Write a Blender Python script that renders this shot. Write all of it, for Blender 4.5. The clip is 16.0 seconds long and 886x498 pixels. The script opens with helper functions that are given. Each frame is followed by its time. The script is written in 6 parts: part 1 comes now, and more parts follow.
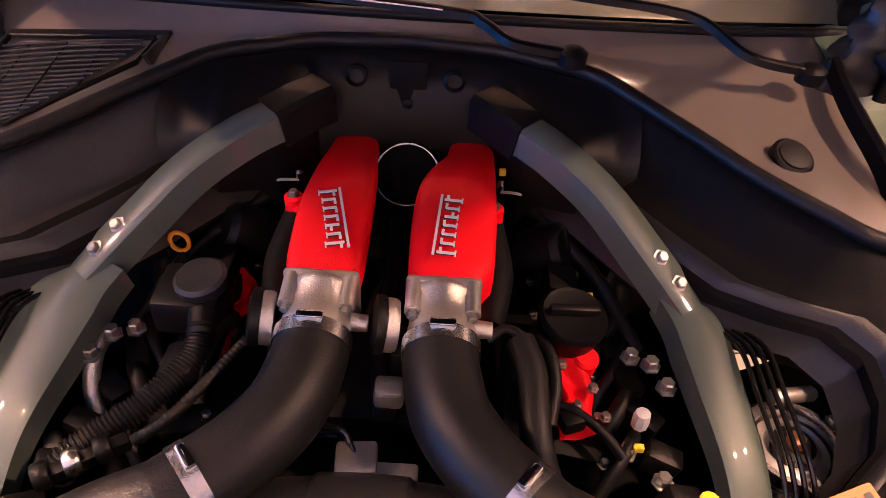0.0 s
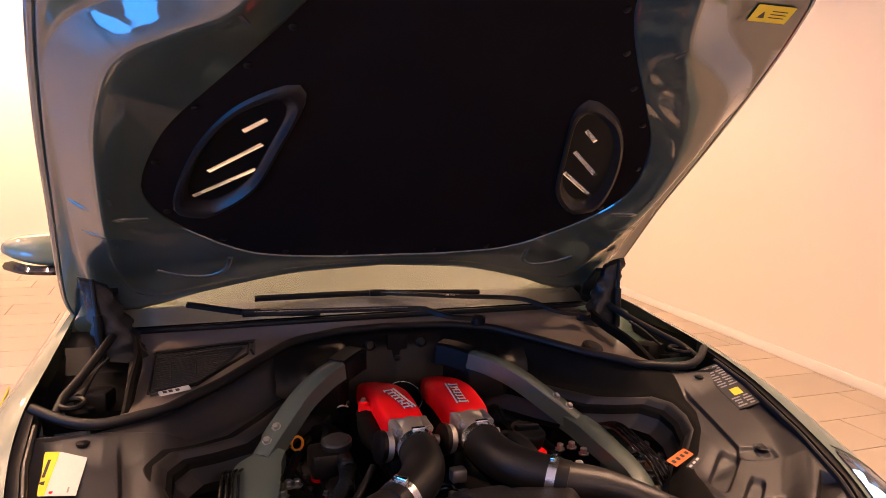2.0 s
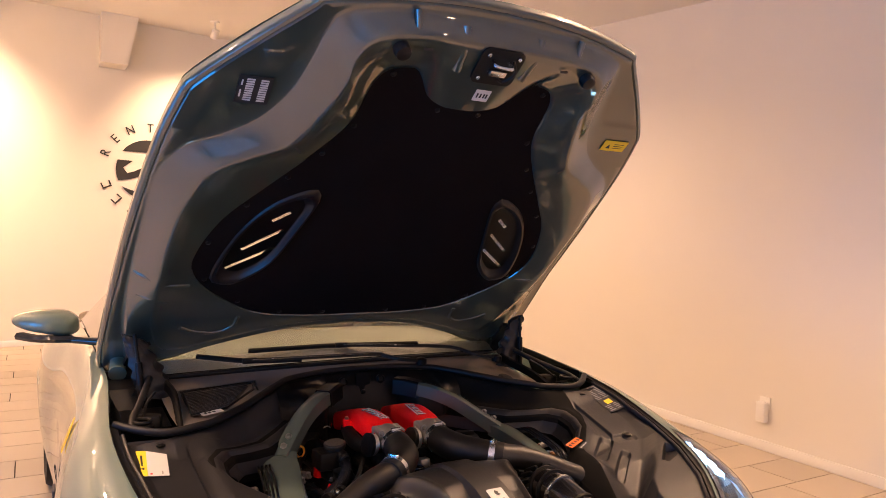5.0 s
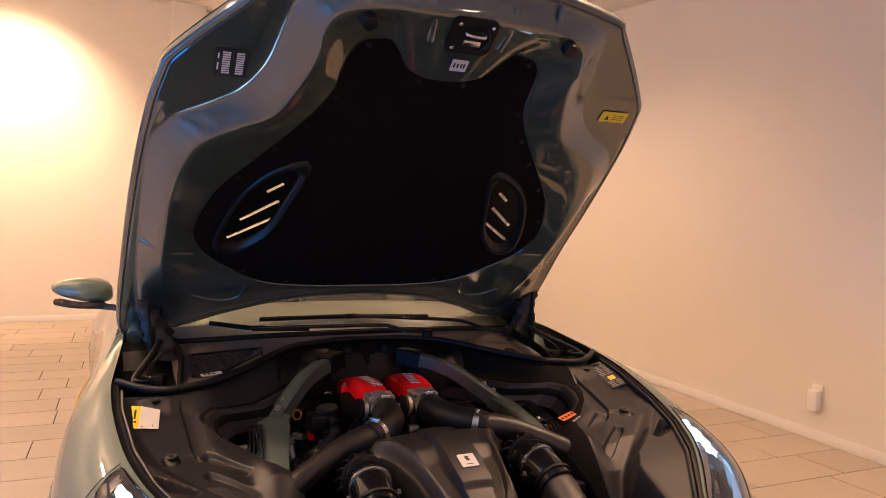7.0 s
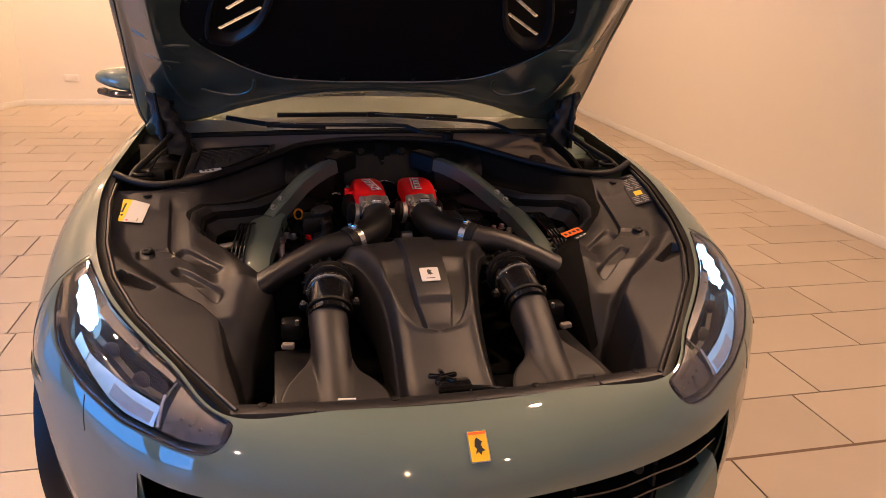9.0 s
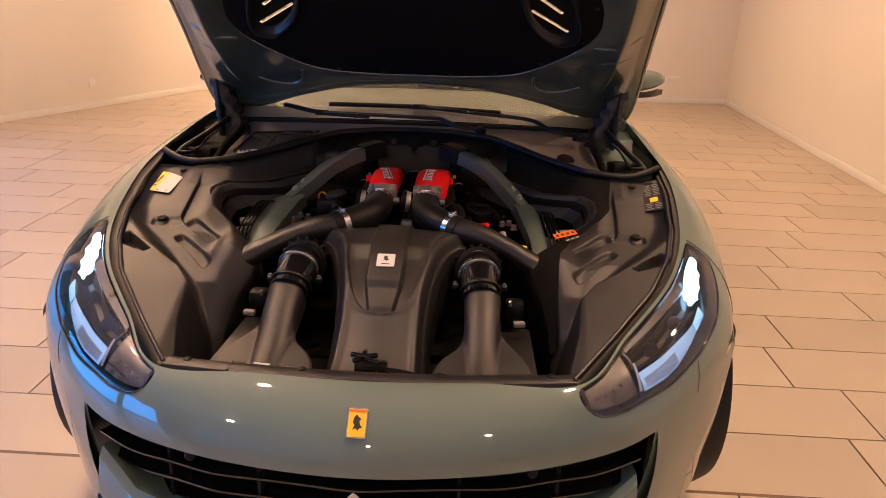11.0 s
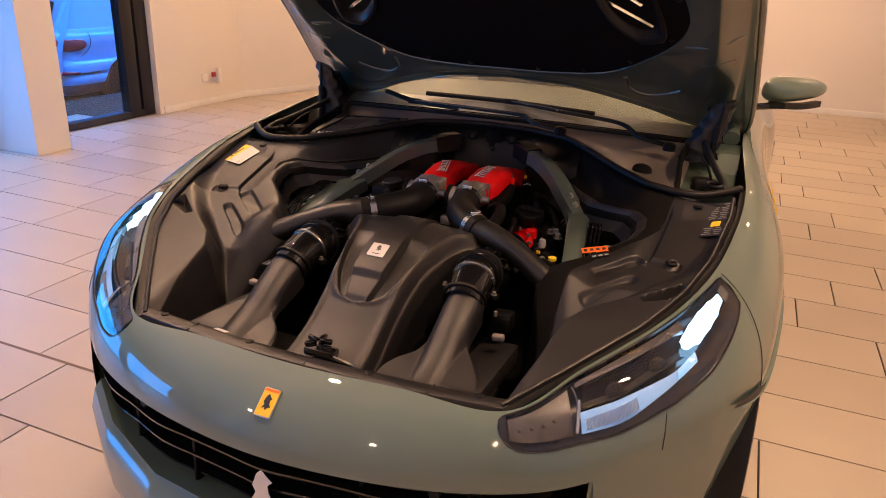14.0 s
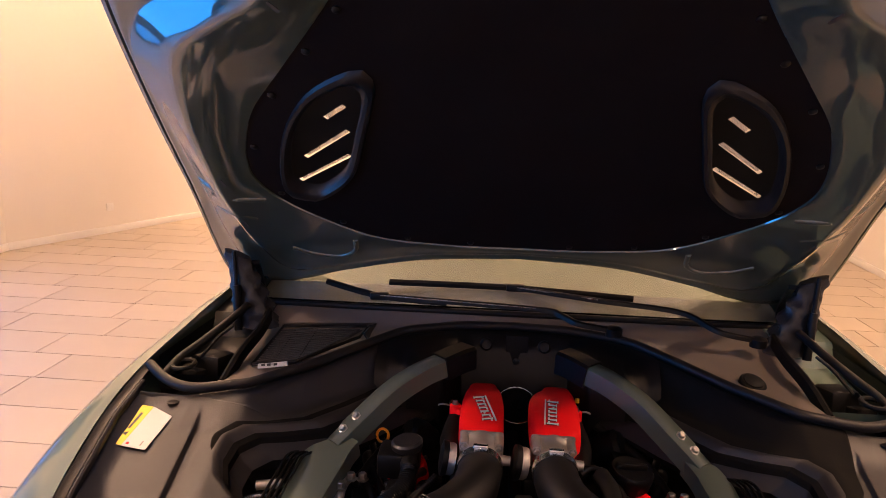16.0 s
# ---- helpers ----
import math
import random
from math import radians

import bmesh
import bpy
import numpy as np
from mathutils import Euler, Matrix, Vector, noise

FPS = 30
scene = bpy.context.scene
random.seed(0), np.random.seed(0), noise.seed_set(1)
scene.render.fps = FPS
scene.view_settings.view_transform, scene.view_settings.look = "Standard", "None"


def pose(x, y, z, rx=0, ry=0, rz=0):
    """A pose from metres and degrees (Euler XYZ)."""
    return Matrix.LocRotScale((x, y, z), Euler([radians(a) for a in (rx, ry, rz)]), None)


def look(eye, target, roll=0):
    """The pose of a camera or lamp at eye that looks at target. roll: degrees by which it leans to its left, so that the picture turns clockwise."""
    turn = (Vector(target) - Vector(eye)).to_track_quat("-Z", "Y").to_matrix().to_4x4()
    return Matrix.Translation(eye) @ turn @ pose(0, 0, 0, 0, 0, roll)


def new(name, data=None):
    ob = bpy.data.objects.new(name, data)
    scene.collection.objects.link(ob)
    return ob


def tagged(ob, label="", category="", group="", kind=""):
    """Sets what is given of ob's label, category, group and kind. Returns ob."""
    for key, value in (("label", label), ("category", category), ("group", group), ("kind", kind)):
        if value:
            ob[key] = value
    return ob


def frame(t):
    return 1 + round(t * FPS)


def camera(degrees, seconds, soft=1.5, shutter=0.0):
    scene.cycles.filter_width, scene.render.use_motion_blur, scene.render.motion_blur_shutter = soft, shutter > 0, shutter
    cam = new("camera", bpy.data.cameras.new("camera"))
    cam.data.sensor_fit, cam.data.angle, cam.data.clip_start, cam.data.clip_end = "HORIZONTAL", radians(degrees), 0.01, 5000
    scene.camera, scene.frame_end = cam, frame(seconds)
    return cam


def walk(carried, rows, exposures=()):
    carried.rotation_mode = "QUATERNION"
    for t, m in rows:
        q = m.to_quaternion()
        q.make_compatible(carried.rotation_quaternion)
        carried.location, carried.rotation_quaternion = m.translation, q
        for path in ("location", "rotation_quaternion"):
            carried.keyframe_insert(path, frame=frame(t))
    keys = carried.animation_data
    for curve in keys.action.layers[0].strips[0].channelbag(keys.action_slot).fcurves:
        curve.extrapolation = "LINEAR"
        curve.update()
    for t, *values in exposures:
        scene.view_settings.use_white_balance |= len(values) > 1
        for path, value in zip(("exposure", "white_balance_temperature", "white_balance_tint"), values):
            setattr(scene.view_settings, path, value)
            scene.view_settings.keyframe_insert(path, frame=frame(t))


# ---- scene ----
cam = camera(63.6, 16.0, soft=0.8)
PATH = [
    (0, (0.058, -0.338, 1.42), (0.08, 1.141, 0.075), 4.3),
    (0.5, (0.019, -0.567, 1.448), (0.148, 1.145, 0.423), 3.3),
    (1, (-0.111, -0.799, 1.474), (0.214, 1.029, 0.73), 2.7),
    (1.5, (-0.338, -1.0, 1.447), (0.164, 0.868, 0.939), 2.3),
    (2, (-0.535, -1.171, 1.449), (0.155, 0.681, 1.139), 2.1),
    (2.5, (-0.681, -1.314, 1.443), (0.103, 0.52, 1.299), 2.0),
    (3, (-0.833, -1.443, 1.444), (0.04, 0.354, 1.355), 2.0),
    (3.5, (-1.012, -1.578, 1.446), (-0.038, 0.167, 1.373), 1.9),
    (4, (-1.065, -1.658, 1.441), (-0.032, 0.054, 1.378), 1.9),
    (4.2, (-1.067, -1.663, 1.433), (-0.019, 0.04, 1.376), 1.6),
    (6.5, (-0.838, -1.823, 1.405), (0.005, -0.009, 1.383), 1.9),
    (7, (-0.796, -1.846, 1.385), (0.015, -0.019, 1.298), 1.9),
    (7.5, (-0.741, -1.85, 1.374), (0.035, -0.046, 0.995), 1.9),
    (8, (-0.63, -1.819, 1.402), (0.053, -0.043, 0.786), 2.0),
    (8.5, (-0.504, -1.82, 1.41), (0.061, -0.018, 0.749), 2.1),
    (9, (-0.349, -1.836, 1.418), (0.09, -0.003, 0.749), 2.2),
    (11.5, (0.339, -1.949, 1.457), (0.127, -0.091, 0.749), 2.1),
    (12, (0.485, -1.911, 1.471), (0.112, -0.081, 0.756), 2.2),
    (12.5, (0.626, -1.845, 1.478), (0.115, -0.054, 0.748), 2.3),
    (13, (0.735, -1.801, 1.47), (0.141, -0.038, 0.736), 2.4),
    (13.5, (0.798, -1.767, 1.465), (0.141, -0.028, 0.728), 2.4),
    (14, (0.775, -1.735, 1.439), (0.077, -0.009, 0.709), 2.5),
    (14.5, (0.609, -1.679, 1.436), (-0.083, 0.05, 0.706), 2.5),
    (15, (0.389, -1.564, 1.461), (-0.152, 0.229, 0.761), 2.4),
    (15.5, (0.136, -1.335, 1.488), (-0.2, 0.564, 0.957), 2.4),
    (16, (-0.071, -1.087, 1.494), (-0.207, 0.865, 1.078), 2.1),
]
walk(cam, [(t, look(eye, target, roll)) for t, eye, target, roll in PATH],
     [(0, 0.90, 6500, 28), (0.5, 0.60, 6500, 28), (1, 0.42, 6500, 26), (2, 0.2, 6500, 16), (4, 0.05, 6500, 10), (6.5, -0.32, 6500, 10), (7.5, -0.45, 6500, 10), (9, -0.40, 6500, 10),
      (11.5, -0.26, 6500, 10), (12.5, -0.28, 6500, 10), (14.5, -0.33, 6500, 10), (15.5, -0.10, 6500, 12), (16, 0.0, 6500, 14)])

# ---- light ----
world = bpy.data.worlds.new("world")
scene.world = world
world.use_nodes = True
_nt = world.node_tree
_sky = _nt.nodes.new("ShaderNodeTexSky")
_sky.sky_type = "NISHITA"
_sky.sun_disc = False
_sky.sun_elevation, _sky.sun_rotation = radians(4), radians(60)
_sky.air_density, _sky.ozone_density = 1.6, 5.0
_nt.links.new(_sky.outputs[0], _nt.nodes["Background"].inputs[0])
_nt.nodes["Background"].inputs[1].default_value = 0.15


def lamp(name, kind, at, target, power, colour, size=0.1, size_y=None, spot=None, blend=0.5):
    d = bpy.data.lights.new(name, kind)
    d.energy, d.color = power, colour
    if kind == "AREA":
        d.size = size
        if size_y:
            d.shape, d.size_y = "RECTANGLE", size_y
    else:
        d.shadow_soft_size = size
    if kind == "SPOT":
        d.spot_size, d.spot_blend = radians(spot), blend
    ob = new(name, d)
    ob.matrix_world = look(at, target)
    return ob


WARM = (1.0, 0.60, 0.355)
BLUE = (0.02, 0.31, 1.0)
for _y, _w, _watts in ((1.1, 1.5, 18), (-1.05, 1.80, 62), (-2.95, 1.35, 48)):
    lamp("window_light", "AREA", (-4.38, _y, 0.80), (0, _y, 0.65), _watts, BLUE, _w, 1.45)
lamp("street_sky_light", "AREA", (-5.3, 4.6, 3.1), (-7.4, 4.6, 0.2), 780, (0.05, 0.30, 1.0), 9.0, 1.0)
# ceiling spots: place in plan, aim, watts, cone; the 44-degree one is added fill
SPOTS = [
    ((-2.2, -3.0), (-1.4, -2.2, 0), 60, 130), ((1.2, -3.1), (0.9, -2.2, 0), 60, 130),
    ((-2.3, 0.1), (-1.5, 0.0, 0), 190, 150), ((2.1, 0.1), (1.2, 0.0, 0), 165, 130),
    ((-1.0, -0.20), (-0.9, -0.60, 0), 150, 150), ((1.0, -0.20), (0.9, -0.60, 0), 160, 150),
    # middle entry: unseen extra spot that brightens the left wheelhouse cover
    ((-2.3, 2.5), (-2.4, 2.4, 0), 165, 360), ((-1.6, 0.7), (-0.66, 0.10, 0.84), 52, 44), ((1.7, 2.9), (1.9, 2.9, 0), 160, 150),
    ((-1.9, 6.6), (-2.1, 7.75, 2.1), 720, 110), ((0.8, 6.8), (0.7, 7.9, 2.3), 330, 85),
    ((1.6, 6.0), (2.2, 6.4, 0.3), 115, 150),
    ((-2.8, 4.9), (-3.4, 5.6, 0.4), 155, 360), ((-0.3, -4.2), (-0.2, -2.6, 0), 70, 120),
    ((1.8, 4.6), (2.2, 4.6, 0.2), 150, 150),
]

# ---- materials ----


def material(name, colour, rough=0.5, metal=0.0, coat=0.0, coat_rough=0.03, grain=None, vary=0.0, vary_scale=3.0, bump=0.0, spec=0.5):
    """Principled surface with two scales of variation: broad stains and fine grain."""
    m = bpy.data.materials.new(name)
    m.use_nodes = True
    nt = m.node_tree
    b = nt.nodes["Principled BSDF"]
    b.inputs["Base Color"].default_value = (*colour, 1)
    b.inputs["Roughness"].default_value = rough
    b.inputs["Metallic"].default_value = metal
    b.inputs["Coat Weight"].default_value = coat
    b.inputs["Coat Roughness"].default_value = coat_rough
    b.inputs["Specular IOR Level"].default_value = spec
    if vary or bump:
        tc = nt.nodes.new("ShaderNodeTexCoord")
        n1 = nt.nodes.new("ShaderNodeTexNoise")
        n1.inputs["Scale"].default_value = vary_scale
        n1.inputs["Detail"].default_value = 5
        nt.links.new(tc.outputs["Object"], n1.inputs["Vector"])
        n2 = nt.nodes.new("ShaderNodeTexNoise")
        n2.inputs["Scale"].default_value = grain or 120
        n2.inputs["Detail"].default_value = 3
        nt.links.new(tc.outputs["Object"], n2.inputs["Vector"])
        if vary:
            add = nt.nodes.new("ShaderNodeMath")
            add.operation = "ADD"
            nt.links.new(n1.outputs[0], add.inputs[0])
            nt.links.new(n2.outputs[0], add.inputs[1])
            r = nt.nodes.new("ShaderNodeMapRange")
            r.inputs[1].default_value, r.inputs[2].default_value = 0.6, 1.4
            r.inputs[3].default_value, r.inputs[4].default_value = 1 - vary, 1 + vary
            nt.links.new(add.outputs[0], r.inputs[0])
            mul = nt.nodes.new("ShaderNodeVectorMath")
            mul.operation = "SCALE"
            mul.inputs[0].default_value = colour
            nt.links.new(r.outputs[0], mul.inputs["Scale"])
            nt.links.new(mul.outputs[0], b.inputs["Base Color"])
            rr = nt.nodes.new("ShaderNodeMapRange")
            rr.inputs[1].default_value, rr.inputs[2].default_value = 0.3, 0.7
            rr.inputs[3].default_value, rr.inputs[4].default_value = max(0.02, rough - 0.35 * vary), min(1, rough + 0.35 * vary)
            nt.links.new(n1.outputs[0], rr.inputs[0])
            nt.links.new(rr.outputs[0], b.inputs["Roughness"])
        if bump:
            bp = nt.nodes.new("ShaderNodeBump")
            bp.inputs["Strength"].default_value = bump
            bp.inputs["Distance"].default_value = 0.002
            nt.links.new(n2.outputs[0], bp.inputs["Height"])
            nt.links.new(bp.outputs[0], b.inputs["Normal"])
    return m


def glow(name, colour, strength):
    m = bpy.data.materials.new(name)
    m.use_nodes = True
    b = m.node_tree.nodes["Principled BSDF"]
    b.inputs["Base Color"].default_value = (*colour, 1)
    b.inputs["Emission Color"].default_value = (*colour, 1)
    b.inputs["Emission Strength"].default_value = strength
    return m


def glass(name, colour, rough=0.0):
    m = bpy.data.materials.new(name)
    m.use_nodes = True
    b = m.node_tree.nodes["Principled BSDF"]
    b.inputs["Base Color"].default_value = (*colour, 1)
    b.inputs["Transmission Weight"].default_value = 1
    b.inputs["Roughness"].default_value = rough
    b.inputs["IOR"].default_value = 1.45
    return m


PAINT = material("sage_paint", (0.104, 0.152, 0.120), 0.5, 0.0, 1.0, 0.015, 900, 0.04, 2.0, 0, 0.25)
# body paint darkened: the shade under the open bonnet is in its colour
PAINT_SHADED = material("sage_paint_shaded", (0.036, 0.054, 0.043), 0.42, 0.0, 1.0, 0.03, 500, 0.06, 3.0, 0, 0.3)
PLASTIC = material("moulded_plastic", (0.0136, 0.0134, 0.0150), 0.40, 0, 0, 0.03, 700, 0.10, 5.0, 0.25, 0.5)
for _m, _ior in ((PAINT, 1.9), (PAINT_SHADED, 2.15)):
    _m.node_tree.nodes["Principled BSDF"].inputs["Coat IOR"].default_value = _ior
BRACE = material("brace_paint", (0.078, 0.106, 0.093), 0.45, 0.0, 1.0, 0.04, 500, 0.06, 6.0, 0, 0.3)
BLACK = material("black_plastic", (0.004, 0.004, 0.0043), 0.42, 0, 0, 0.03, 600, 0.15, 6.0, 0.15, 0.22)
GLOSSBLACK = material("gloss_black", (0.006, 0.006, 0.007), 0.12, 0, 0.5)
RUBBER = material("rubber", (0.005, 0.005, 0.0055), 0.5, 0, 0, 0.03, 400, 0.15, 6.0, 0.2, 0.3)
FELT = material("insulation_felt", (0.0108, 0.0086, 0.0082), 0.95, 0, 0, 0.03, 900, 0.25, 8.0, 0.5, 0.02)
DARK = material("engine_dark", (0.004, 0.004, 0.0045), 0.55, 0.1, 0, 0.03, 60, 0.3, 20.0, 0.4, 0.2)
RED = material("red_crackle", (0.93, 0.006, 0.009), 0.5, 0, 0.04, 0.3, 900, 0.10, 9.0, 0.55, 0.2)
VENTBLACK = material("vent_plastic", (0.0105, 0.0100, 0.0105), 0.36, 0, 0, 0.03, 600, 0.12, 6.0, 0.15, 0.4)
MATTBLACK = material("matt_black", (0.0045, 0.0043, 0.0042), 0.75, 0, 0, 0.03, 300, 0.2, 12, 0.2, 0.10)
ALU = material("cast_aluminium", (0.50, 0.48, 0.46), 0.38, 0.85, 0, 0.03, 500, 0.14, 20.0, 0.4)
STEEL = material("steel", (0.62, 0.61, 0.60), 0.25, 1.0, 0, 0.03, 300, 0.12, 20.0, 0.1)
ZINC = material("zinc_bolt", (0.34, 0.33, 0.31), 0.36, 0.9, 0, 0.03, 300, 0.2, 60.0, 0.1)
CHROME = material("chrome", (0.8, 0.8, 0.8), 0.08, 1.0)
YELLOW = material("yellow_enamel", (0.85, 0.55, 0.02), 0.35, 0, 0.6, 0.05, 300, 0.05, 30)
LABEL_Y = material("yellow_label", (0.85, 0.62, 0.03), 0.5, 0, 0, 0.03, 300, 0.05, 30)
LABEL_W = material("white_label", (0.58, 0.58, 0.57), 0.5, 0, 0, 0.03, 300, 0.05, 30)
LABEL_O = material("orange_label", (0.85, 0.16, 0.02), 0.5, 0, 0, 0.03, 300, 0.05, 30)
INK = material("ink", (0.02, 0.02, 0.022), 0.5)
LEATHER = material("cream_leather", (0.095, 0.100, 0.074), 0.6, 0, 0, 0.03, 300, 0.08, 6, 0.06)
GLASS = glass("windscreen_glass", (0.86, 0.92, 0.88))
LENS = glass("lamp_lens", (0.97, 0.98, 1.0))
LED = glow("led_white", (0.36, 0.68, 1.0), 9.0)
LEDLOW = glow("light_strip", (0.10, 0.30, 0.66), 0.9)
GUIDE = glow("light_guide", (0.11, 0.26, 0.55), 0.38)
WALL = material("cream_wall", (0.76, 0.73, 0.67), 0.85, 0, 0, 0.03, 260, 0.03, 0.8, 0.25)
CEILING = material("ceiling_white", (0.78, 0.76, 0.72), 0.9, 0, 0, 0.03, 200, 0.03, 0.8, 0.2)
GROUT = material("grout", (0.045, 0.032, 0.024), 0.9, 0, 0, 0.03, 200, 0.2, 5, 0.3)
WHITEGLOSS = material("white_switch", (0.80, 0.79, 0.76), 0.35, 0, 0, 0.03, 300, 0.03, 9)
FRAME = material("anthracite_frame", (0.018, 0.018, 0.022), 0.4, 0.3, 0, 0.03, 300, 0.12, 5)


def tile_material():
    m = material("beige_tile", (0.50, 0.43, 0.34), 0.33, 0, 0, 0.03, 240, 0.09, 2.2, 0.12)
    nt = m.node_tree
    b = nt.nodes["Principled BSDF"]
    src = b.inputs["Base Color"].links[0].from_socket
    info = nt.nodes.new("ShaderNodeObjectInfo")
    r = nt.nodes.new("ShaderNodeMapRange")
    r.inputs[3].default_value, r.inputs[4].default_value = 0.92, 1.07
    nt.links.new(info.outputs["Random"], r.inputs[0])
    mul = nt.nodes.new("ShaderNodeVectorMath")
    mul.operation = "SCALE"
    nt.links.new(src, mul.inputs[0])
    nt.links.new(r.outputs[0], mul.inputs["Scale"])
    nt.links.new(mul.outputs[0], b.inputs["Base Color"])
    return m


TILE = tile_material()

# ---- mesh helpers ----


def part(name, bm, mat, parent=None, label="", smooth=True, angle=40):
    me = bpy.data.meshes.new(name)
    bmesh.ops.recalc_face_normals(bm, faces=bm.faces[:])
    bm.to_mesh(me)
    bm.free()
    if smooth:
        me.polygons.foreach_set("use_smooth", [True] * len(me.polygons))
        me.set_sharp_from_angle(angle=radians(angle))
    if mat:
        me.materials.append(mat)
    ob = new(name, me)
    if parent:
        ob.parent = parent
    if label:
        ob["label"] = label
    return ob


def spl(pts, n):
    """n points of a smooth curve through pts, evenly spread along it."""
    p = np.array(pts, float)
    q = np.vstack([2 * p[0] - p[1], p, 2 * p[-1] - p[-2]])
    out = []
    for i in range(1, len(q) - 2):
        for s in np.linspace(0, 1, 24, endpoint=False):
            a, b, c, d = q[i - 1], q[i], q[i + 1], q[i + 2]
            out.append(0.5 * (2 * b + (c - a) * s + (2 * a - 5 * b + 4 * c - d) * s ** 2 + (3 * b - a - 3 * c + d) * s ** 3))
    out.append(p[-1])
    out = np.array(out)
    L = np.r_[0, np.cumsum(np.linalg.norm(np.diff(out, axis=0), axis=1))]
    t = np.linspace(0, L[-1], n)
    return np.stack([np.interp(t, L, out[:, k]) for k in range(out.shape[1])], 1)


def sheet(rows, closed=False, bm=None):
    """Quads over rows of points; closed joins each row's ends."""
    bm = bm or bmesh.new()
    vs = [[bm.verts.new(tuple(p)) for p in r] for r in rows]
    n = len(vs[0])
    for a, b in zip(vs, vs[1:]):
        for i in range(n if closed else n - 1):
            j = (i + 1) % n
            bm.faces.new((a[i], a[j], b[j], b[i]))
    return bm, vs


def frames(path):
    p = np.array(path, float)
    t = np.gradient(p, axis=0)
    t /= np.linalg.norm(t, axis=1)[:, None]
    up = np.array([0, 0, 1.0]) if abs(t[0][2]) < 0.9 else np.array([1.0, 0, 0])
    s = np.cross(t[0], up)
    s /= np.linalg.norm(s)
    out = []
    for k in t:
        s = s - k * (s @ k)
        s /= np.linalg.norm(s)
        out.append((s, np.cross(s, k)))
    return p, out


def tube(pts, r, n=40, seg=16, bm=None, cap=True, section=None, rib=0.0, smooth_path=True):
    """A round or shaped tube along a smooth path. r: a radius or radii along it. section: points (side, up) to sweep."""
    path = spl(pts, n) if smooth_path else np.array(pts, float)
    n = len(path)
    p, fr = frames(path)
    rr = np.interp(np.linspace(0, 1, n), np.linspace(0, 1, len(np.atleast_1d(r))), np.atleast_1d(r))
    if rib:
        rr = rr * (1 + rib * (np.arange(n) % 4 < 2))
    rows = []
    for c, (s, u), q in zip(p, fr, rr):
        if section is None:
            rows.append([c + q * (math.cos(a) * s + math.sin(a) * u) for a in np.linspace(0, 2 * math.pi, seg, endpoint=False)])
        else:
            rows.append([c + q * (a * s + b * u) for a, b in section])
    bm, vs = sheet(rows, True, bm)
    if cap:
        bm.faces.new(vs[0][::-1])
        bm.faces.new(vs[-1])
    return bm


def lathe(profile, m=None, seg=24, bm=None):
    """Turns (radius, height) pairs about the z axis, then moves by m."""
    m = m or Matrix()
    rows = [[m @ Vector((r * math.cos(a), r * math.sin(a), z)) for a in np.linspace(0, 2 * math.pi, seg, endpoint=False)] for r, z in profile]
    bm, vs = sheet(rows, True, bm)
    bm.faces.new(vs[0][::-1])
    bm.faces.new(vs[-1])
    return bm


def box(sx, sy, sz, m=None, bevel=0.0, bm=None, seg=2):
    """A box centred at m's origin with rounded edges."""
    bm = bm or bmesh.new()
    g = bmesh.ops.create_cube(bm, size=1, matrix=(m or Matrix()) @ Matrix.Diagonal((sx, sy, sz, 1)))
    if bevel:
        es = list({e for v in g["verts"] for e in v.link_edges})
        bmesh.ops.bevel(bm, geom=es, offset=bevel, segments=seg, affect="EDGES", profile=0.5)
    return bm


def prism(outline, depth, m=None, bevel=0.0, bm=None):
    """A flat outline (x, y) with a thickness, in m's xy plane, standing from 0 to depth."""
    bm = bm or bmesh.new()
    m = m or Matrix()
    lo = [bm.verts.new(m @ Vector((x, y, 0))) for x, y in outline]
    hi = [bm.verts.new(m @ Vector((x, y, depth))) for x, y in outline]
    n = len(lo)
    bm.faces.new(lo[::-1])
    top = bm.faces.new(hi)
    for i in range(n):
        bm.faces.new((lo[i], lo[(i + 1) % n], hi[(i + 1) % n], hi[i]))
    if bevel:
        bmesh.ops.bevel(bm, geom=list(top.edges), offset=bevel, segments=2, affect="EDGES")
    return bm


def filled(outline, holes, place):
    """A sheet inside a closed outline with holes cut out; place turns (u, v) into a point."""
    bm = bmesh.new()
    for loop in (outline, *holes):
        vs = [bm.verts.new(place(u, v)) for u, v in loop]
        for i in range(len(vs)):
            bm.edges.new((vs[i], vs[(i + 1) % len(vs)]))
    bmesh.ops.triangle_fill(bm, use_beauty=True, use_dissolve=False, edges=bm.edges[:])
    return bm


def rounded(w, h, r, n=4):
    out = []
    for cx, cy, a0 in ((w / 2 - r, h / 2 - r, 0), (-w / 2 + r, h / 2 - r, 90), (-w / 2 + r, -h / 2 + r, 180), (w / 2 - r, -h / 2 + r, 270)):
        for k in range(n + 1):
            a = radians(a0 + 90 * k / n)
            out.append((cx + r * math.cos(a), cy + r * math.sin(a)))
    return out


def basis(at, z, x=(1, 0, 0)):
    """A pose at a place whose z axis is z and whose x axis lies nearest to x."""
    z = Vector(z).normalized()
    x = Vector(x)
    x = (x - z * x.dot(z)).normalized()
    y = z.cross(x)
    return Matrix(((x.x, y.x, z.x, at[0]), (x.y, y.y, z.y, at[1]), (x.z, y.z, z.z, at[2]), (0, 0, 0, 1)))


def mirrored(pts, side):
    return [(side * p[0], *p[1:]) for p in pts]


def step(a, b, x):
    t = np.clip((x - a) / (b - a), 0, 1)
    return t * t * (3 - 2 * t)


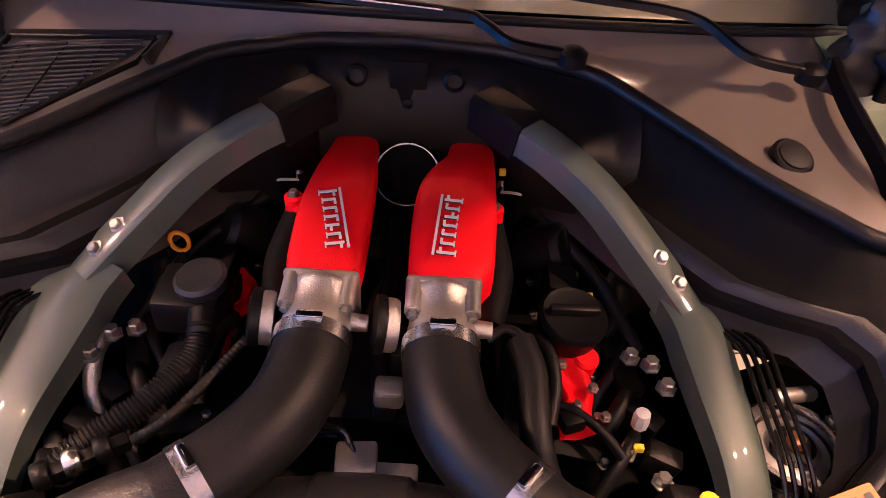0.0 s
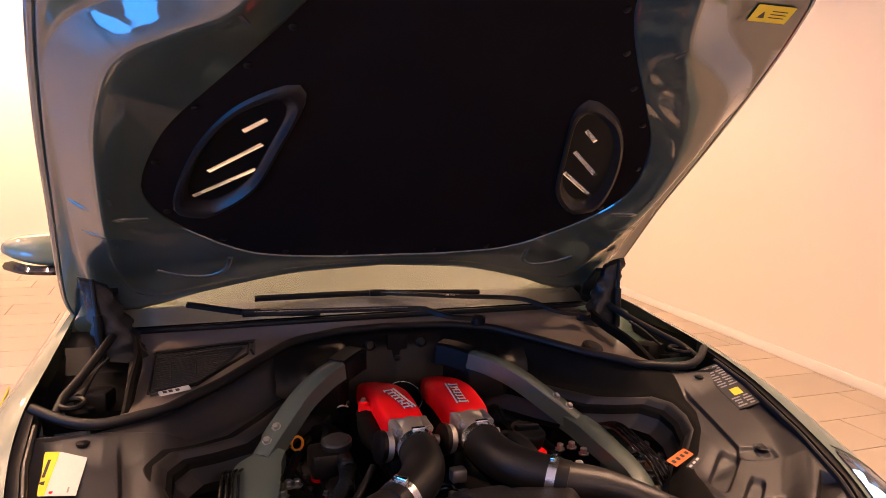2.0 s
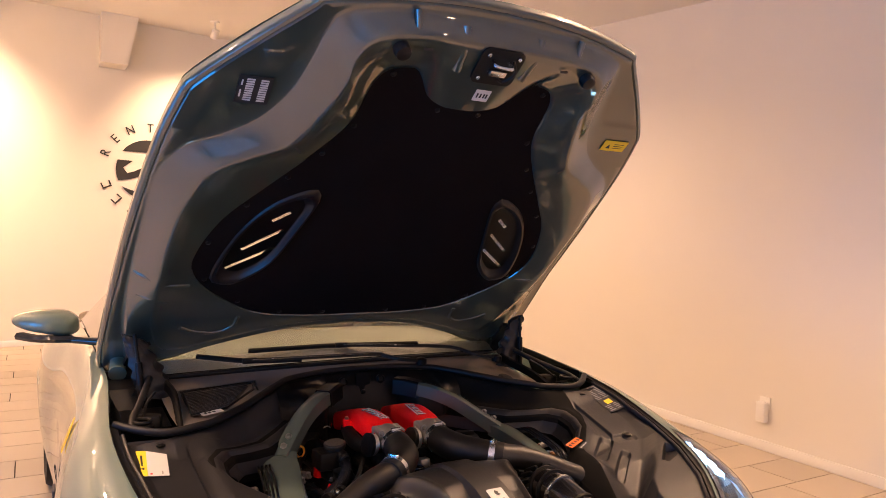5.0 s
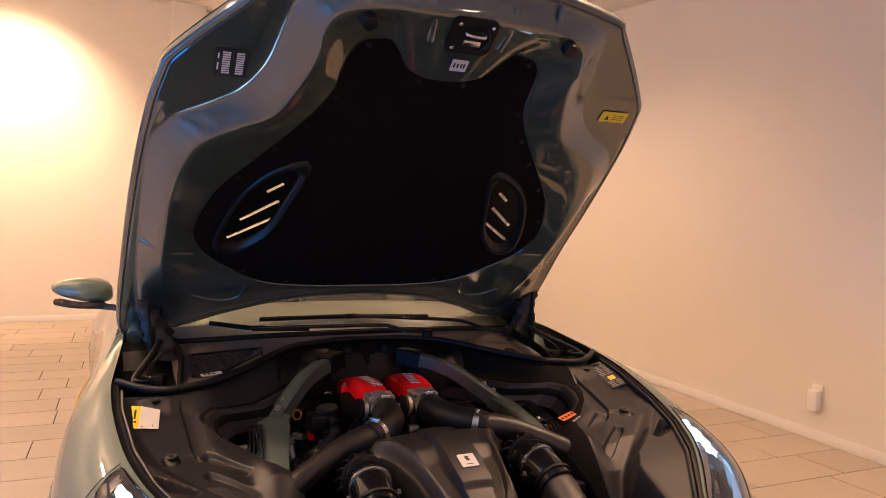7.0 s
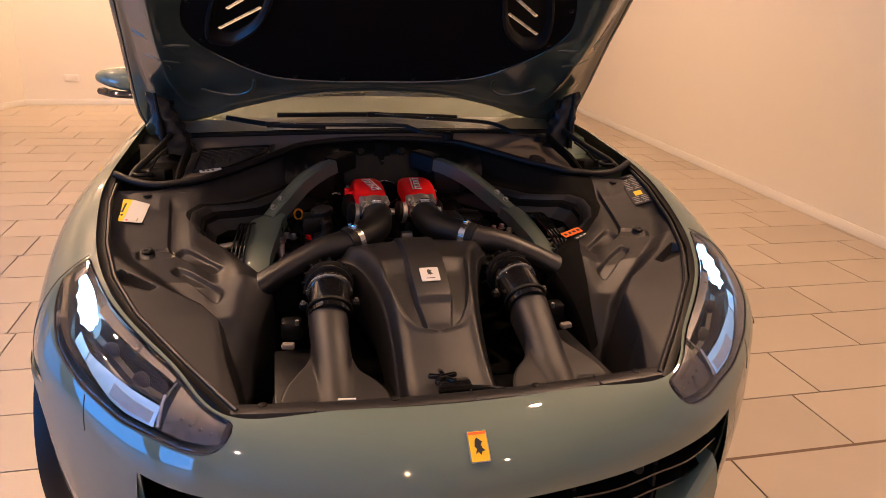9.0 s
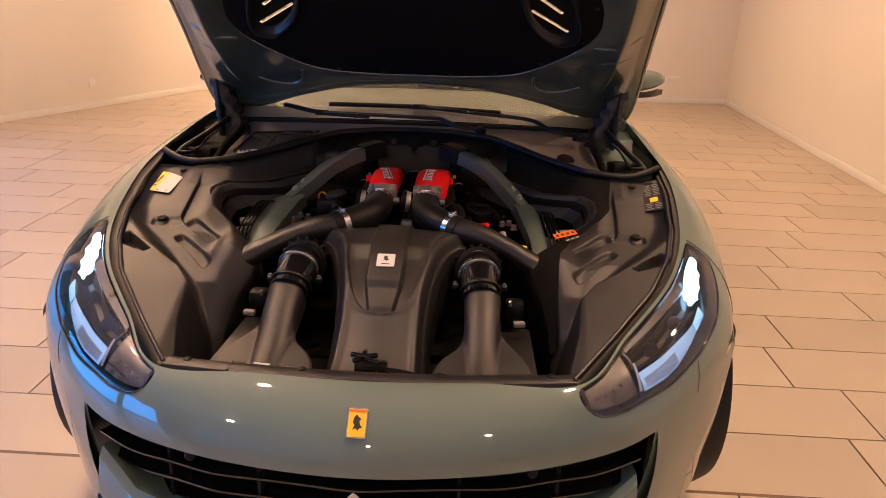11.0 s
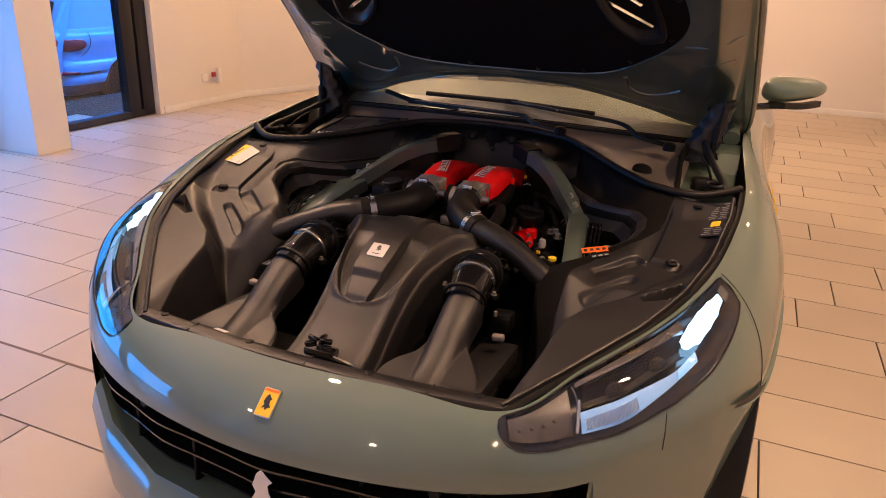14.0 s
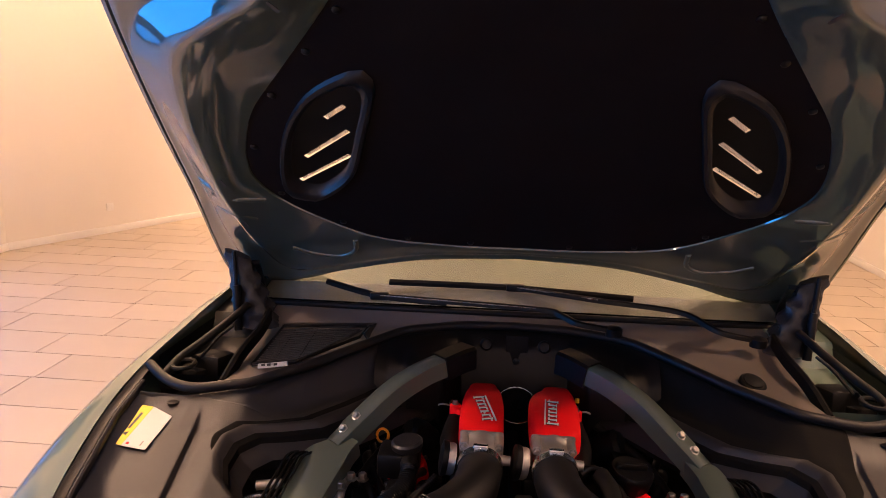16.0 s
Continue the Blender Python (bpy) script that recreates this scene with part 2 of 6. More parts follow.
# ---- room ----
def wall(name, a, b, z0, z1, thick=0.2, openings=()):
    """A wall from a to b (plan points), room side on its left, with openings (from, to, low, high) along it."""
    a, b = Vector((*a, 0)), Vector((*b, 0))
    d = b - a
    L = d.length
    m = basis(a, (0, 0, 1), d)
    bm = bmesh.new()
    xs = sorted({0, L, *[o[0] for o in openings], *[o[1] for o in openings]})
    for s0, s1 in zip(xs, xs[1:]):
        spans = [(z0, z1)]
        for o in openings:
            if o[0] <= s0 and s1 <= o[1]:
                spans = [(z0, o[2]), (o[3], z1)]
        for q0, q1 in spans:
            if q1 - q0 > 0.01:
                box(s1 - s0, thick, q1 - q0, m @ Matrix.Translation(((s0 + s1) / 2, -thick / 2, (q0 + q1) / 2)), bm=bm)
    return tagged(part(name, bm, WALL, smooth=False), "cream painted plaster showroom wall", "wall", kind="structure")


def skirting(a, b):
    a, b = Vector((*a, 0)), Vector((*b, 0))
    m = basis(a, (0, 0, 1), b - a)
    L = (b - a).length
    bm = box(L, 0.014, 0.07, m @ Matrix.Translation((L / 2, 0.009, 0.035)), 0.003)
    return tagged(part("baseboard", bm, WHITEGLOSS), "low cream painted baseboard along the wall", "baseboard", kind="structure")


# plan corners, walked round the room, which lies on the left of each run
RF, RB = (3.13, -4.6), (3.66, 8.1)
LB, LC, LD, LF = (-3.27, 7.68), (-4.42, 4.89), (-4.44, 3.70), (-4.50, -4.6)
wall("wall_right", RF, RB, 0, 5.4)
wall("wall_back", RB, LB, 0, 5.4)
wall("wall_left_rear", LB, LC, 0, 5.4)
wall("wall_left_middle", LC, LD, 0, 5.4)
wall("wall_left_window", LD, LF, 0, 5.4, 0.25, [(0.05, 6.5, 0.0, 2.9)])
wall("wall_front", LF, RF, 0, 5.4)
for a, b in ((RF, RB), (RB, LB), (LB, LC), (LC, LD)):
    skirting(a, b)
def ceil_z(x, y):
    return 3.36 + 0.10 * (y - 3.2) + 0.03 * (3.45 - x)


bm, _ = sheet([[(x, y, ceil_z(x, y) + h) for x in (-6, 5.5)] for y, h in ((-5.5, 0), (11, 0), (11, 0.2), (-5.5, 0.2), (-5.5, 0))])
tagged(part("ceiling", bm, CEILING, smooth=False), "white painted plaster ceiling", "ceiling", kind="structure")
bm = prism([(-0.15, -0.58), (0.14, -0.58), (0.36, 0.55), (-0.15, 0.55)], 0.36, basis((-0.17, 7.90, 3.90), (0, -1, 0), (1, 0, 0)), 0.004)
tagged(part("ceiling_beam", bm, WALL, smooth=False), "cream painted beam end hanging under the ceiling", "beam", kind="structure")
bm = box(0.50, 0.30, 4.4, Matrix.Translation((-4.28, 2.10, 2.2)), 0.004)
tagged(part("pillar", bm, WALL, smooth=False), "square cream plastered pillar beside the shop window", "pillar", kind="structure")

floor = tagged(part("floor", box(11, 16, 0.1, Matrix.Translation((-0.2, 2.6, -0.056))), GROUT, smooth=False), "beige floor of long stoneware tiles in offset rows", "floor", kind="structure")


# ---- the car: setting out ----
car = tagged(new("sports_car"), "sage green sports car with open bonnet and lit headlamps", "car")
car.matrix_world = pose(0.005, -0.021, 0.0233, -1.546, -0.381, 0)

RIM = [(0, -0.633, 0.612), (0.25, -0.620, 0.613), (0.462, -0.600, 0.612), (0.575, -0.460, 0.664), (0.690, -0.305, 0.718), (0.755, -0.170, 0.755),
       (0.797, -0.020, 0.792), (0.824, 0.180, 0.845), (0.828, 0.350, 0.882), (0.812, 0.560, 0.920), (0.800, 0.760, 0.948), (0.800, 1.150, 0.965),
       (0.800, 1.700, 0.985), (0.790, 2.400, 0.985), (0.720, 3.100, 0.960), (0.550, 3.500, 0.93)]
MID = [(0, -0.767, 0.468), (0.28, -0.735, 0.470), (0.50, -0.668, 0.480), (0.640, -0.585, 0.500), (0.765, -0.465, 0.545), (0.868, -0.325, 0.575),
       (0.930, -0.150, 0.560), (0.958, 0.080, 0.600), (0.962, 0.300, 0.640), (0.945, 0.520, 0.640), (0.930, 0.760, 0.630), (0.918, 1.150, 0.620),
       (0.920, 1.700, 0.640), (0.965, 2.400, 0.680), (0.930, 3.100, 0.680), (0.80, 3.560, 0.66)]


def along(curve, ctrl, k):
    """The point of a curve at fraction k of its control points, so that both curves keep step."""
    i = int(np.floor(k))
    i = min(i, len(ctrl) - 2)
    f = k - i
    q = np.vstack([np.array(ctrl[1]) * (-1, 1, 1), ctrl, 2 * np.array(ctrl[-1]) - ctrl[-2]])
    a, b, c, d = q[i], q[i + 1], q[i + 2], q[i + 3]
    return 0.5 * (2 * b + (c - a) * f + (2 * a - 5 * b + 4 * c - d) * f ** 2 + (3 * b - a - 3 * c + d) * f ** 3)


def body_point(k, b):
    """The outer skin: k runs round the car from the nose (0), b from the bonnet gap (0) over the shoulder to the flank (1)."""
    r, m = along(None, RIM, k), along(None, MID, k)
    flat = np.array([m[0] - r[0], m[1] - r[1], 0])
    drop = r[2] - m[2]
    crown = 0.62 if k < 2.5 else 0.62 + 0.06 * min(1, (k - 2.5) / 2)
    slope = np.interp(k, [0, 3, 6, 8], [0.40, 0.35, 0.20, 0.12])
    c1 = r + flat * 0.42 - np.array([0, 0, slope * 0.42 * np.linalg.norm(flat)])
    c2 = m + np.array([0, 0, drop * crown]) - flat * 0.02
    return (1 - b) ** 3 * r + 3 * (1 - b) ** 2 * b * c1 + 3 * (1 - b) * b * b * c2 + b ** 3 * m


def body_normal(k, b):
    du = body_point(k + 0.02, b) - body_point(k - 0.02 if k > 0.02 else k, b)
    dv = body_point(k, min(b + 0.02, 1)) - body_point(k, max(b - 0.02, 0))
    n = np.cross(du, dv)
    return -n / np.linalg.norm(n) if n[2] < 0 else n / np.linalg.norm(n)


# the lamp's patch of the skin: limits of b for each k between tip and top
K_TIP, K_TOP = 1.90, 5.72


def lamp_limits(k):
    lo = np.interp(k, [K_TIP, 1.96, 2.1, 3, 4, 5, 5.6, K_TOP], [0.16, 0.09, 0.06, 0.05, 0.05, 0.055, 0.07, 0.11])
    hi = np.interp(k, [K_TIP, 1.98, 2.12, 2.4, 2.8, 3.3, 4, 4.6, 5.1, 5.5, K_TOP], [0.40, 0.54, 0.60, 0.65, 0.68, 0.73, 0.73, 0.66, 0.54, 0.44, 0.36])
    return lo, hi


def skin(side, k, b, out=0.0):
    p = body_point(k, b) + out * body_normal(k, b)
    return Vector((side * p[0], p[1], p[2]))


def skin_rows(side, ks, bs, out=0.0):
    return [[skin(side, k, b, out) for b in bs] for k in ks]


def panel(name, side, k0, k1, label="", b_hi=1.0, nk=40, nb=18, mat=None):
    """A painted panel of the skin between two stations, with the lamp's patch left open and a turned-in edge."""
    bm = bmesh.new()
    ks = np.linspace(k0, k1, nk)
    rows_lo, rows_hi = [], []
    for k in ks:
        inside = K_TIP < k < K_TOP
        lo, hi = lamp_limits(min(max(k, K_TIP), K_TOP)) if K_TIP - 0.03 < k < K_TOP + 0.03 else (0.42, 0.42)
        if not inside:
            lo = hi = (lo + hi) / 2
        rows_lo.append([skin(side, k, b) for b in np.linspace(0, lo, 7)])
        rows_hi.append([skin(side, k, b) for b in np.linspace(hi, b_hi, nb)])
    for rows in (rows_lo, rows_hi):
        sheet(rows, bm=bm)
    bmesh.ops.remove_doubles(bm, verts=bm.verts[:], dist=0.0004)
    return part(name, bm, mat or PAINT, car, label)


# flank below the shoulder, down to the sill, with the wheel arch
AX_F, AX_R, WR = 0.06, 2.73, 0.345


def flank(side):
    bm = bmesh.new()
    rows = []
    for k in np.linspace(3.0, 14.99, 170):
        m = body_point(k, 1.0)
        lowz = 0.20
        for ax in (AX_F, AX_R):
            d = abs(m[1] - ax)
            if d < 0.40:
                lowz = max(lowz, WR - 0.0233 + 0.027 * ax + math.sqrt(0.40 ** 2 - d * d))
        lowz = min(lowz, m[2] - 0.01)
        tuck = 0.05
        row = []
        for s in np.linspace(0, 1, 12):
            z = m[2] + (lowz - m[2]) * s
            x = m[0] - tuck * ((m[2] - z) / 0.45) ** 2 + 0.008 * math.sin(math.pi * min(1, s * 1.3))
            row.append((side * x, m[1], z))
        row.append((side * (x - 0.05), m[1], lowz))
        rows.append(row)
    bm, _ = sheet(rows)
    return part("side_panel", bm, PAINT, car)


for side in (-1, 1):
    panel("nose_panel", side, 0.0, 2.0, nk=90)
    panel("front_wing", side, 2.0, 9.9, nk=190)
    panel("rear_wing", side, 9.9, 15.0, nk=40)
    flank(side)

# bumper below the grille mouth
bm = bmesh.new()
rows = []
for x in np.linspace(-0.60, 0.60, 61):
    a = abs(x)
    y = np.interp(a, [0, 0.3, 0.5, 0.64, 0.70], [-0.80, -0.765, -0.69, -0.60, -0.55])
    top = np.interp(a, [0, 0.3, 0.5, 0.6, 0.64, 0.70], [0.300, 0.31, 0.34, 0.40, 0.47, 0.52])
    rows.append([(x, y + 0.10, top - 0.01), (x, y + 0.02, top), (x, y, top - 0.015), (x, y - 0.015, top - 0.06), (x, y + 0.0, 0.16), (x, y + 0.12, 0.15)])
bm, _ = sheet(rows)
part("front_bumper", bm, PAINT, car)
for side in (-1, 1):
    bm = bmesh.new()
    rows = []
    for k in np.linspace(2.95, 6.2, 40):
        m = body_point(k, 1.0)
        rows.append([(side * (m[0] - 0.06 * s * s), m[1] + 0.02 * s, m[2] + (max(0.2, 0.2) - m[2]) * s) for s in np.linspace(0, 1, 8)])
    bm, _ = sheet(rows)
    bc = part("bumper_corner", bm, PAINT, car)
# dark grille recess
bm = bmesh.new()
rows = []
for x in np.linspace(-0.66, 0.66, 40):
    a = abs(x)
    y = np.interp(a, [0, 0.3, 0.5, 0.66], [-0.62, -0.60, -0.55, -0.46])
    rows.append([(x, y - 0.10, 0.485), (x, y, 0.47), (x, y + 0.01, 0.30), (x, y - 0.1, 0.22)])
bm, _ = sheet(rows)
part("grille_recess", bm, BLACK, car)
for i, z in enumerate((0.428, 0.375, 0.322)):
    pts = [(x, np.interp(abs(x), [0, 0.3, 0.5, 0.62], [-0.738, -0.705, -0.64, -0.565]) + 0.012 * i, z) for x in np.linspace(-0.60, 0.60, 13)]
    part("grille_bar", tube(pts, 1, 50, section=[(-0.018, -0.004), (0.018, -0.002), (0.018, 0.003), (-0.018, 0.004)]), GLOSSBLACK, car)
for x in (-0.42, -0.21, 0.21, 0.42):
    y = np.interp(abs(x), [0, 0.3, 0.5, 0.62], [-0.725, -0.69, -0.625, -0.555])
    part("grille_upright", box(0.008, 0.03, 0.17, Matrix.Translation((x, y, 0.375)), 0.002), BLACK, car)

# ---- wheels ----
def wheel(x, y):
    m = basis((x, y, WR - 0.0233 + 0.027 * y), (math.copysign(1, x), 0, 0), (0, 1, 0))
    w = new("wheel")
    w.parent = car
    prof = [(0.20, -0.12), (0.26, -0.125), (0.325, -0.115), (0.343, -0.08), (0.345, 0), (0.343, 0.08), (0.325, 0.115), (0.27, 0.122), (0.255, 0.10), (0.20, 0.09)]
    part("tyre", lathe(prof, m, 48), RUBBER, w)
    bm = lathe([(0.02, 0.06), (0.06, 0.075), (0.06, 0.03), (0.02, 0.02)], m, 20)
    for i in range(10):
        a = 2 * math.pi * i / 10
        box(0.20, 0.028, 0.03, m @ Matrix.Rotation(a, 4, "Z") @ Matrix.Translation((0.145, 0, 0.06)), 0.006, bm)
    lathe([(0.235, -0.1), (0.258, -0.1), (0.258, 0.1), (0.235, 0.1)], m, 48, bm)
    part("rim", bm, ALU, w)


for x in (-0.81, 0.81):
    for y in (AX_F, AX_R):
        wheel(x, y)

# ---- cabin ----
def cabin_row(y, zc, w, ze):
    return [(w * math.sin(a), y, ze + (zc - ze) * math.cos(a) ** 0.7) for a in np.linspace(-math.pi / 2, math.pi / 2, 21)]


roof = [cabin_row(1.62, 1.262, 0.60, 1.15), cabin_row(1.85, 1.290, 0.62, 1.15), cabin_row(2.25, 1.285, 0.63, 1.13), cabin_row(2.7, 1.20, 0.64, 1.06), cabin_row(3.3, 0.99, 0.66, 0.95)]
roof = np.array([spl([r[i] for r in roof], 24) for i in range(21)]).transpose(1, 0, 2)
bm, _ = sheet(roof)
part("roof", bm, PAINT, car)
for side in (-1, 1):
    part("windscreen_pillar", tube(mirrored([(0.765, 0.80, 0.945), (0.72, 1.10, 1.08), (0.66, 1.40, 1.19), (0.615, 1.62, 1.235)], side), 0.028, 30, 12), PAINT, car)
    part("door_glass", sheet([[(side * 0.795, 1.0, 0.965), (side * 0.795, 1.7, 0.985), (side * 0.785, 2.3, 0.985)], [(side * 0.735, 1.08, 1.06), (side * 0.625, 1.66, 1.235), (side * 0.66, 2.3, 1.13)]])[0], GLOSSBLACK, car)
# windscreen
WS_BASE = [(-0.72, 0.80, 0.918), (-0.45, 0.735, 0.935), (0, 0.70, 0.945), (0.45, 0.735, 0.935), (0.72, 0.80, 0.918)]
WS_TOP = [(-0.60, 1.62, 1.225), (-0.35, 1.59, 1.25), (0, 1.58, 1.262), (0.35, 1.59, 1.25), (0.60, 1.62, 1.225)]
b0, b1 = spl(WS_BASE, 61), spl(WS_TOP, 61)
bm, _ = sheet([[p + (q - p) * s + np.array([0, 0, 0.035 * math.sin(math.pi * s)]) for p, q in zip(b0, b1)] for s in np.linspace(0, 1, 40)])
ws = part("windscreen", bm, GLASS, car)
ws.modifiers.new("thick", "SOLIDIFY").thickness = 0.004
ws.visible_shadow = False
# pale band along the foot of the glass, inside: the glass's reflection as colour
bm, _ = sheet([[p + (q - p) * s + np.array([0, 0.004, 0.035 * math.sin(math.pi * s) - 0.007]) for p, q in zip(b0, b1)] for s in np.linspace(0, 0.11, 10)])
part("windscreen_sheen", bm, material("glass_foot_sheen", (0.32, 0.29, 0.24), 0.3, 0, 1.0, 0.05, 500, 0.08, 5), car, "pale band for the reflection along the foot of the windscreen")
part("windscreen_seal", tube([p + np.array([0, -0.004, 0.001]) for p in b0[::4]], 0.008, 90, 10), RUBBER, car)
# dashboard seen through the glass
rows = [[(x, y, z - 0.02 * (abs(x) / 0.7) ** 2) for x in np.linspace(-0.72, 0.72, 25)] for y, z in ((0.80, 0.90), (0.95, 0.965), (1.15, 1.005), (1.28, 1.005), (1.33, 0.97), (1.34, 0.75))]
bm, _ = sheet(rows)
part("dashboard", bm, LEATHER, car, "cream leather dashboard top behind the windscreen")
bm, _ = sheet([[(x, y, z) for x in (-0.76, 0.76)] for y, z in ((0.75, 0.86), (0.75, 0.25), (3.2, 0.25), (3.2, 0.85))])
part("cabin_floor", bm, DARK, car)
for x in (-0.36, 0.36):
    bm = box(0.5, 0.14, 0.62, pose(x, 2.1, 0.78, -12), 0.05)
    box(0.26, 0.1, 0.2, pose(x, 2.19, 1.13, -12), 0.04, bm)
    part("seat_back", bm, LEATHER, car)

# ---- mirrors ----
for side in (-1, 1):
    mir = new("door_mirror")
    mir.parent = car
    rows = []
    for yy, w, h in ((1.285, 0.012, 0.008), (1.292, 0.055, 0.028), (1.310, 0.088, 0.042), (1.340, 0.108, 0.051), (1.385, 0.116, 0.055), (1.430, 0.113, 0.053)):
        ring = []
        for a in np.linspace(0, 2 * math.pi, 32, endpoint=False):
            c, q = math.cos(a), math.sin(a)
            px = math.copysign(abs(c) ** 0.8, c) * w
            pz = math.copysign(abs(q) ** 0.8, q) * h * (1.0 if q > 0 else 0.72) * (1 - 0.30 * (px / 0.116))
            ring.append((side * (0.955 + px), yy + 0.30 * max(0, px) + 0.08 * max(0, -px), 1.060 + pz + 0.012 * px / 0.116))
        rows.append(ring)
    bm, vs = sheet(rows, True)
    bm.faces.new(vs[0])
    bm.faces.new(vs[-1])
    part("mirror_shell", bm, PAINT, mir)
    part("mirror_trim", tube(mirrored([(1.045, 1.375, 1.020), (0.99, 1.325, 1.012), (0.93, 1.315, 1.008), (0.87, 1.325, 1.006)], side), 1, 24, section=[(-0.014, -0.010), (0.014, -0.012), (0.020, 0.0), (0.012, 0.012), (-0.016, 0.012)]), GLOSSBLACK, mir)
    part("mirror_foot", tube(mirrored([(0.775, 1.27, 0.995), (0.83, 1.30, 0.998), (0.90, 1.335, 1.004)], side), [0.016, 0.013, 0.014], 12, 10), GLOSSBLACK, mir)

# ---- bonnet, standing open ----
H0, HD, HN = np.array([0, 0.726, 1.04]), np.array([0, -0.780, 0.626]), np.array([0, -0.626, -0.780])


def on_bonnet(u, v, w=0.0):
    """u across, v from the hinge line towards the front edge, w out of the lining towards the engine."""
    p = H0 + HD * v + HN * w
    return Vector((u, p[1], p[2]))


def lining_w(v):
    return -0.034 - 0.026 * float(np.clip((v - 0.45) / 0.6, 0, 1))


EDGE = [(0, 1.360), (0.15, 1.354), (0.30, 1.335), (0.465, 1.298), (0.485, 1.275), (0.60, 1.150), (0.700, 1.030), (0.722, 0.980), (0.755, 0.82), (0.785, 0.55), (0.806, 0.25),
        (0.820, 0.0), (0.822, -0.14), (0.803, -0.215), (0.740, -0.232), (0.61, -0.170), (0.45, -0.086), (0.25, -0.018), (0, 0.012)]
FLANGE = [(0, 1.325), (0.25, 1.310), (0.40, 1.272), (0.432, 1.215), (0.448, 1.127), (0.472, 1.030), (0.529, 0.935), (0.607, 0.872), (0.685, 0.822), (0.735, 0.73), (0.748, 0.58), (0.755, 0.40), (0.758, 0.2), (0.75, 0.0), (0.72, -0.155), (0.55, -0.105), (0.25, 0.008), (0, 0.036)]
CREST = [(0, 1.285), (0.22, 1.280), (0.335, 1.250), (0.370, 1.190), (0.371, 1.118), (0.398, 1.015), (0.448, 0.910), (0.535, 0.855), (0.615, 0.800), (0.652, 0.735), (0.680, 0.60), (0.690, 0.45), (0.692, 0.25), (0.68, 0.06), (0.62, -0.085), (0.45, -0.035), (0.25, 0.035), (0, 0.060)]
LINING = [(0, 1.043), (0.06, 1.048), (0.115, 1.075), (0.148, 1.120), (0.178, 1.153), (0.215, 1.153), (0.253, 1.138), (0.275, 1.100), (0.283, 1.045), (0.290, 0.98), (0.318, 0.915), (0.375, 0.83),
          (0.465, 0.71), (0.545, 0.60), (0.587, 0.50), (0.605, 0.42), (0.603, 0.365), (0.572, 0.295), (0.495, 0.212), (0.36, 0.120), (0.18, 0.092), (0, 0.090)]
C0 = 0.62
NP = 161
ANG = np.linspace(0, math.pi, NP)


def polar(half):
    """The half outline as radii at even angles about the lining's middle, from the front (0) to the rear (pi)."""
    c = spl(half, 500)
    ang = np.arctan2(c[:, 0], c[:, 1] - C0)
    rad = np.hypot(c[:, 0], c[:, 1] - C0)
    o = np.argsort(ang)
    return np.interp(ANG, ang[o], rad[o])


RE, RL = polar(EDGE), polar(LINING)
RFL = np.minimum(polar(FLANGE), RE - 0.022)
RC = np.maximum(np.minimum(polar(CREST), RFL - 0.008), RL + 0.012)
REAR = step(1.95, 2.35, ANG)


def at_angle(i, side, r, w):
    return on_bonnet(side * r * math.sin(ANG[i]), C0 + r * math.cos(ANG[i]), w)


def ring_point(i, side, s, w):
    return at_angle(i, side, RL[i] + (RE[i] - RL[i]) * s, w)


def frame_section(i):
    """Section of the pressed inner frame at one angle: lining edge, crest, bevel, flange, folded hem."""
    lw = lining_w(C0 + RL[i] * math.cos(ANG[i]))
    cw = -0.008 * (1 - REAR[i]) - 0.030 * REAR[i]
    fw = -0.062 * (1 - REAR[i]) - 0.036 * REAR[i]
    ew = fw - 0.030
    q = [(RL[i] - 0.004, lw - 0.006), (RL[i], lw + 0.004), (RL[i] + 0.30 * (RC[i] - RL[i]), lw + 0.30 * (cw - lw) + 0.004), (RL[i] + 0.70 * (RC[i] - RL[i]), lw + 0.86 * (cw - lw)), (RC[i] - 0.006, cw), (RC[i] + 0.004, cw - 0.004),
         (RFL[i] - 0.006, fw + 0.006), (RFL[i] + 0.004, fw), (RE[i] - 0.020, fw - 0.002), (RE[i] - 0.016, fw - 0.007), (RE[i] - 0.013, fw - 0.004), (RE[i] - 0.005, fw - 0.006), (RE[i], fw - 0.013), (RE[i] + 0.001, ew)]
    out = []
    for (r0, w0), (r1, w1) in zip(q, q[1:]):
        n = 3
        out += [(r0 + (r1 - r0) * k / n, w0 + (w1 - w0) * k / n) for k in range(n)]
    return out + [q[-1]]


bonnet = new("bonnet")
bonnet.parent = car
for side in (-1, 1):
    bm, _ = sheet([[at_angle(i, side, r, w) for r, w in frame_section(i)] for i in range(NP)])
    part("inner_frame", bm, PAINT_SHADED, bonnet, "sage pressed inner frame, its shade put into a darker colour", angle=50)

VENT = [(0.325, 0.690), (0.360, 0.682), (0.43, 0.630), (0.487, 0.538), (0.523, 0.42), (0.530, 0.335), (0.500, 0.310), (0.455, 0.317), (0.383, 0.400), (0.340, 0.535), (0.310, 0.652)]
SLATS = [((0.364, 0.607), (0.408, 0.570)), ((0.368, 0.533), (0.473, 0.443)), ((0.376, 0.454), (0.503, 0.353))]


def slot(a, b, h):
    a, b = np.array(a), np.array(b)
    d = (b - a) / np.linalg.norm(b - a)
    n = np.array([-d[1], d[0]]) * h
    return [tuple(a - n), tuple(b - n), tuple(b + n), tuple(a + n)]


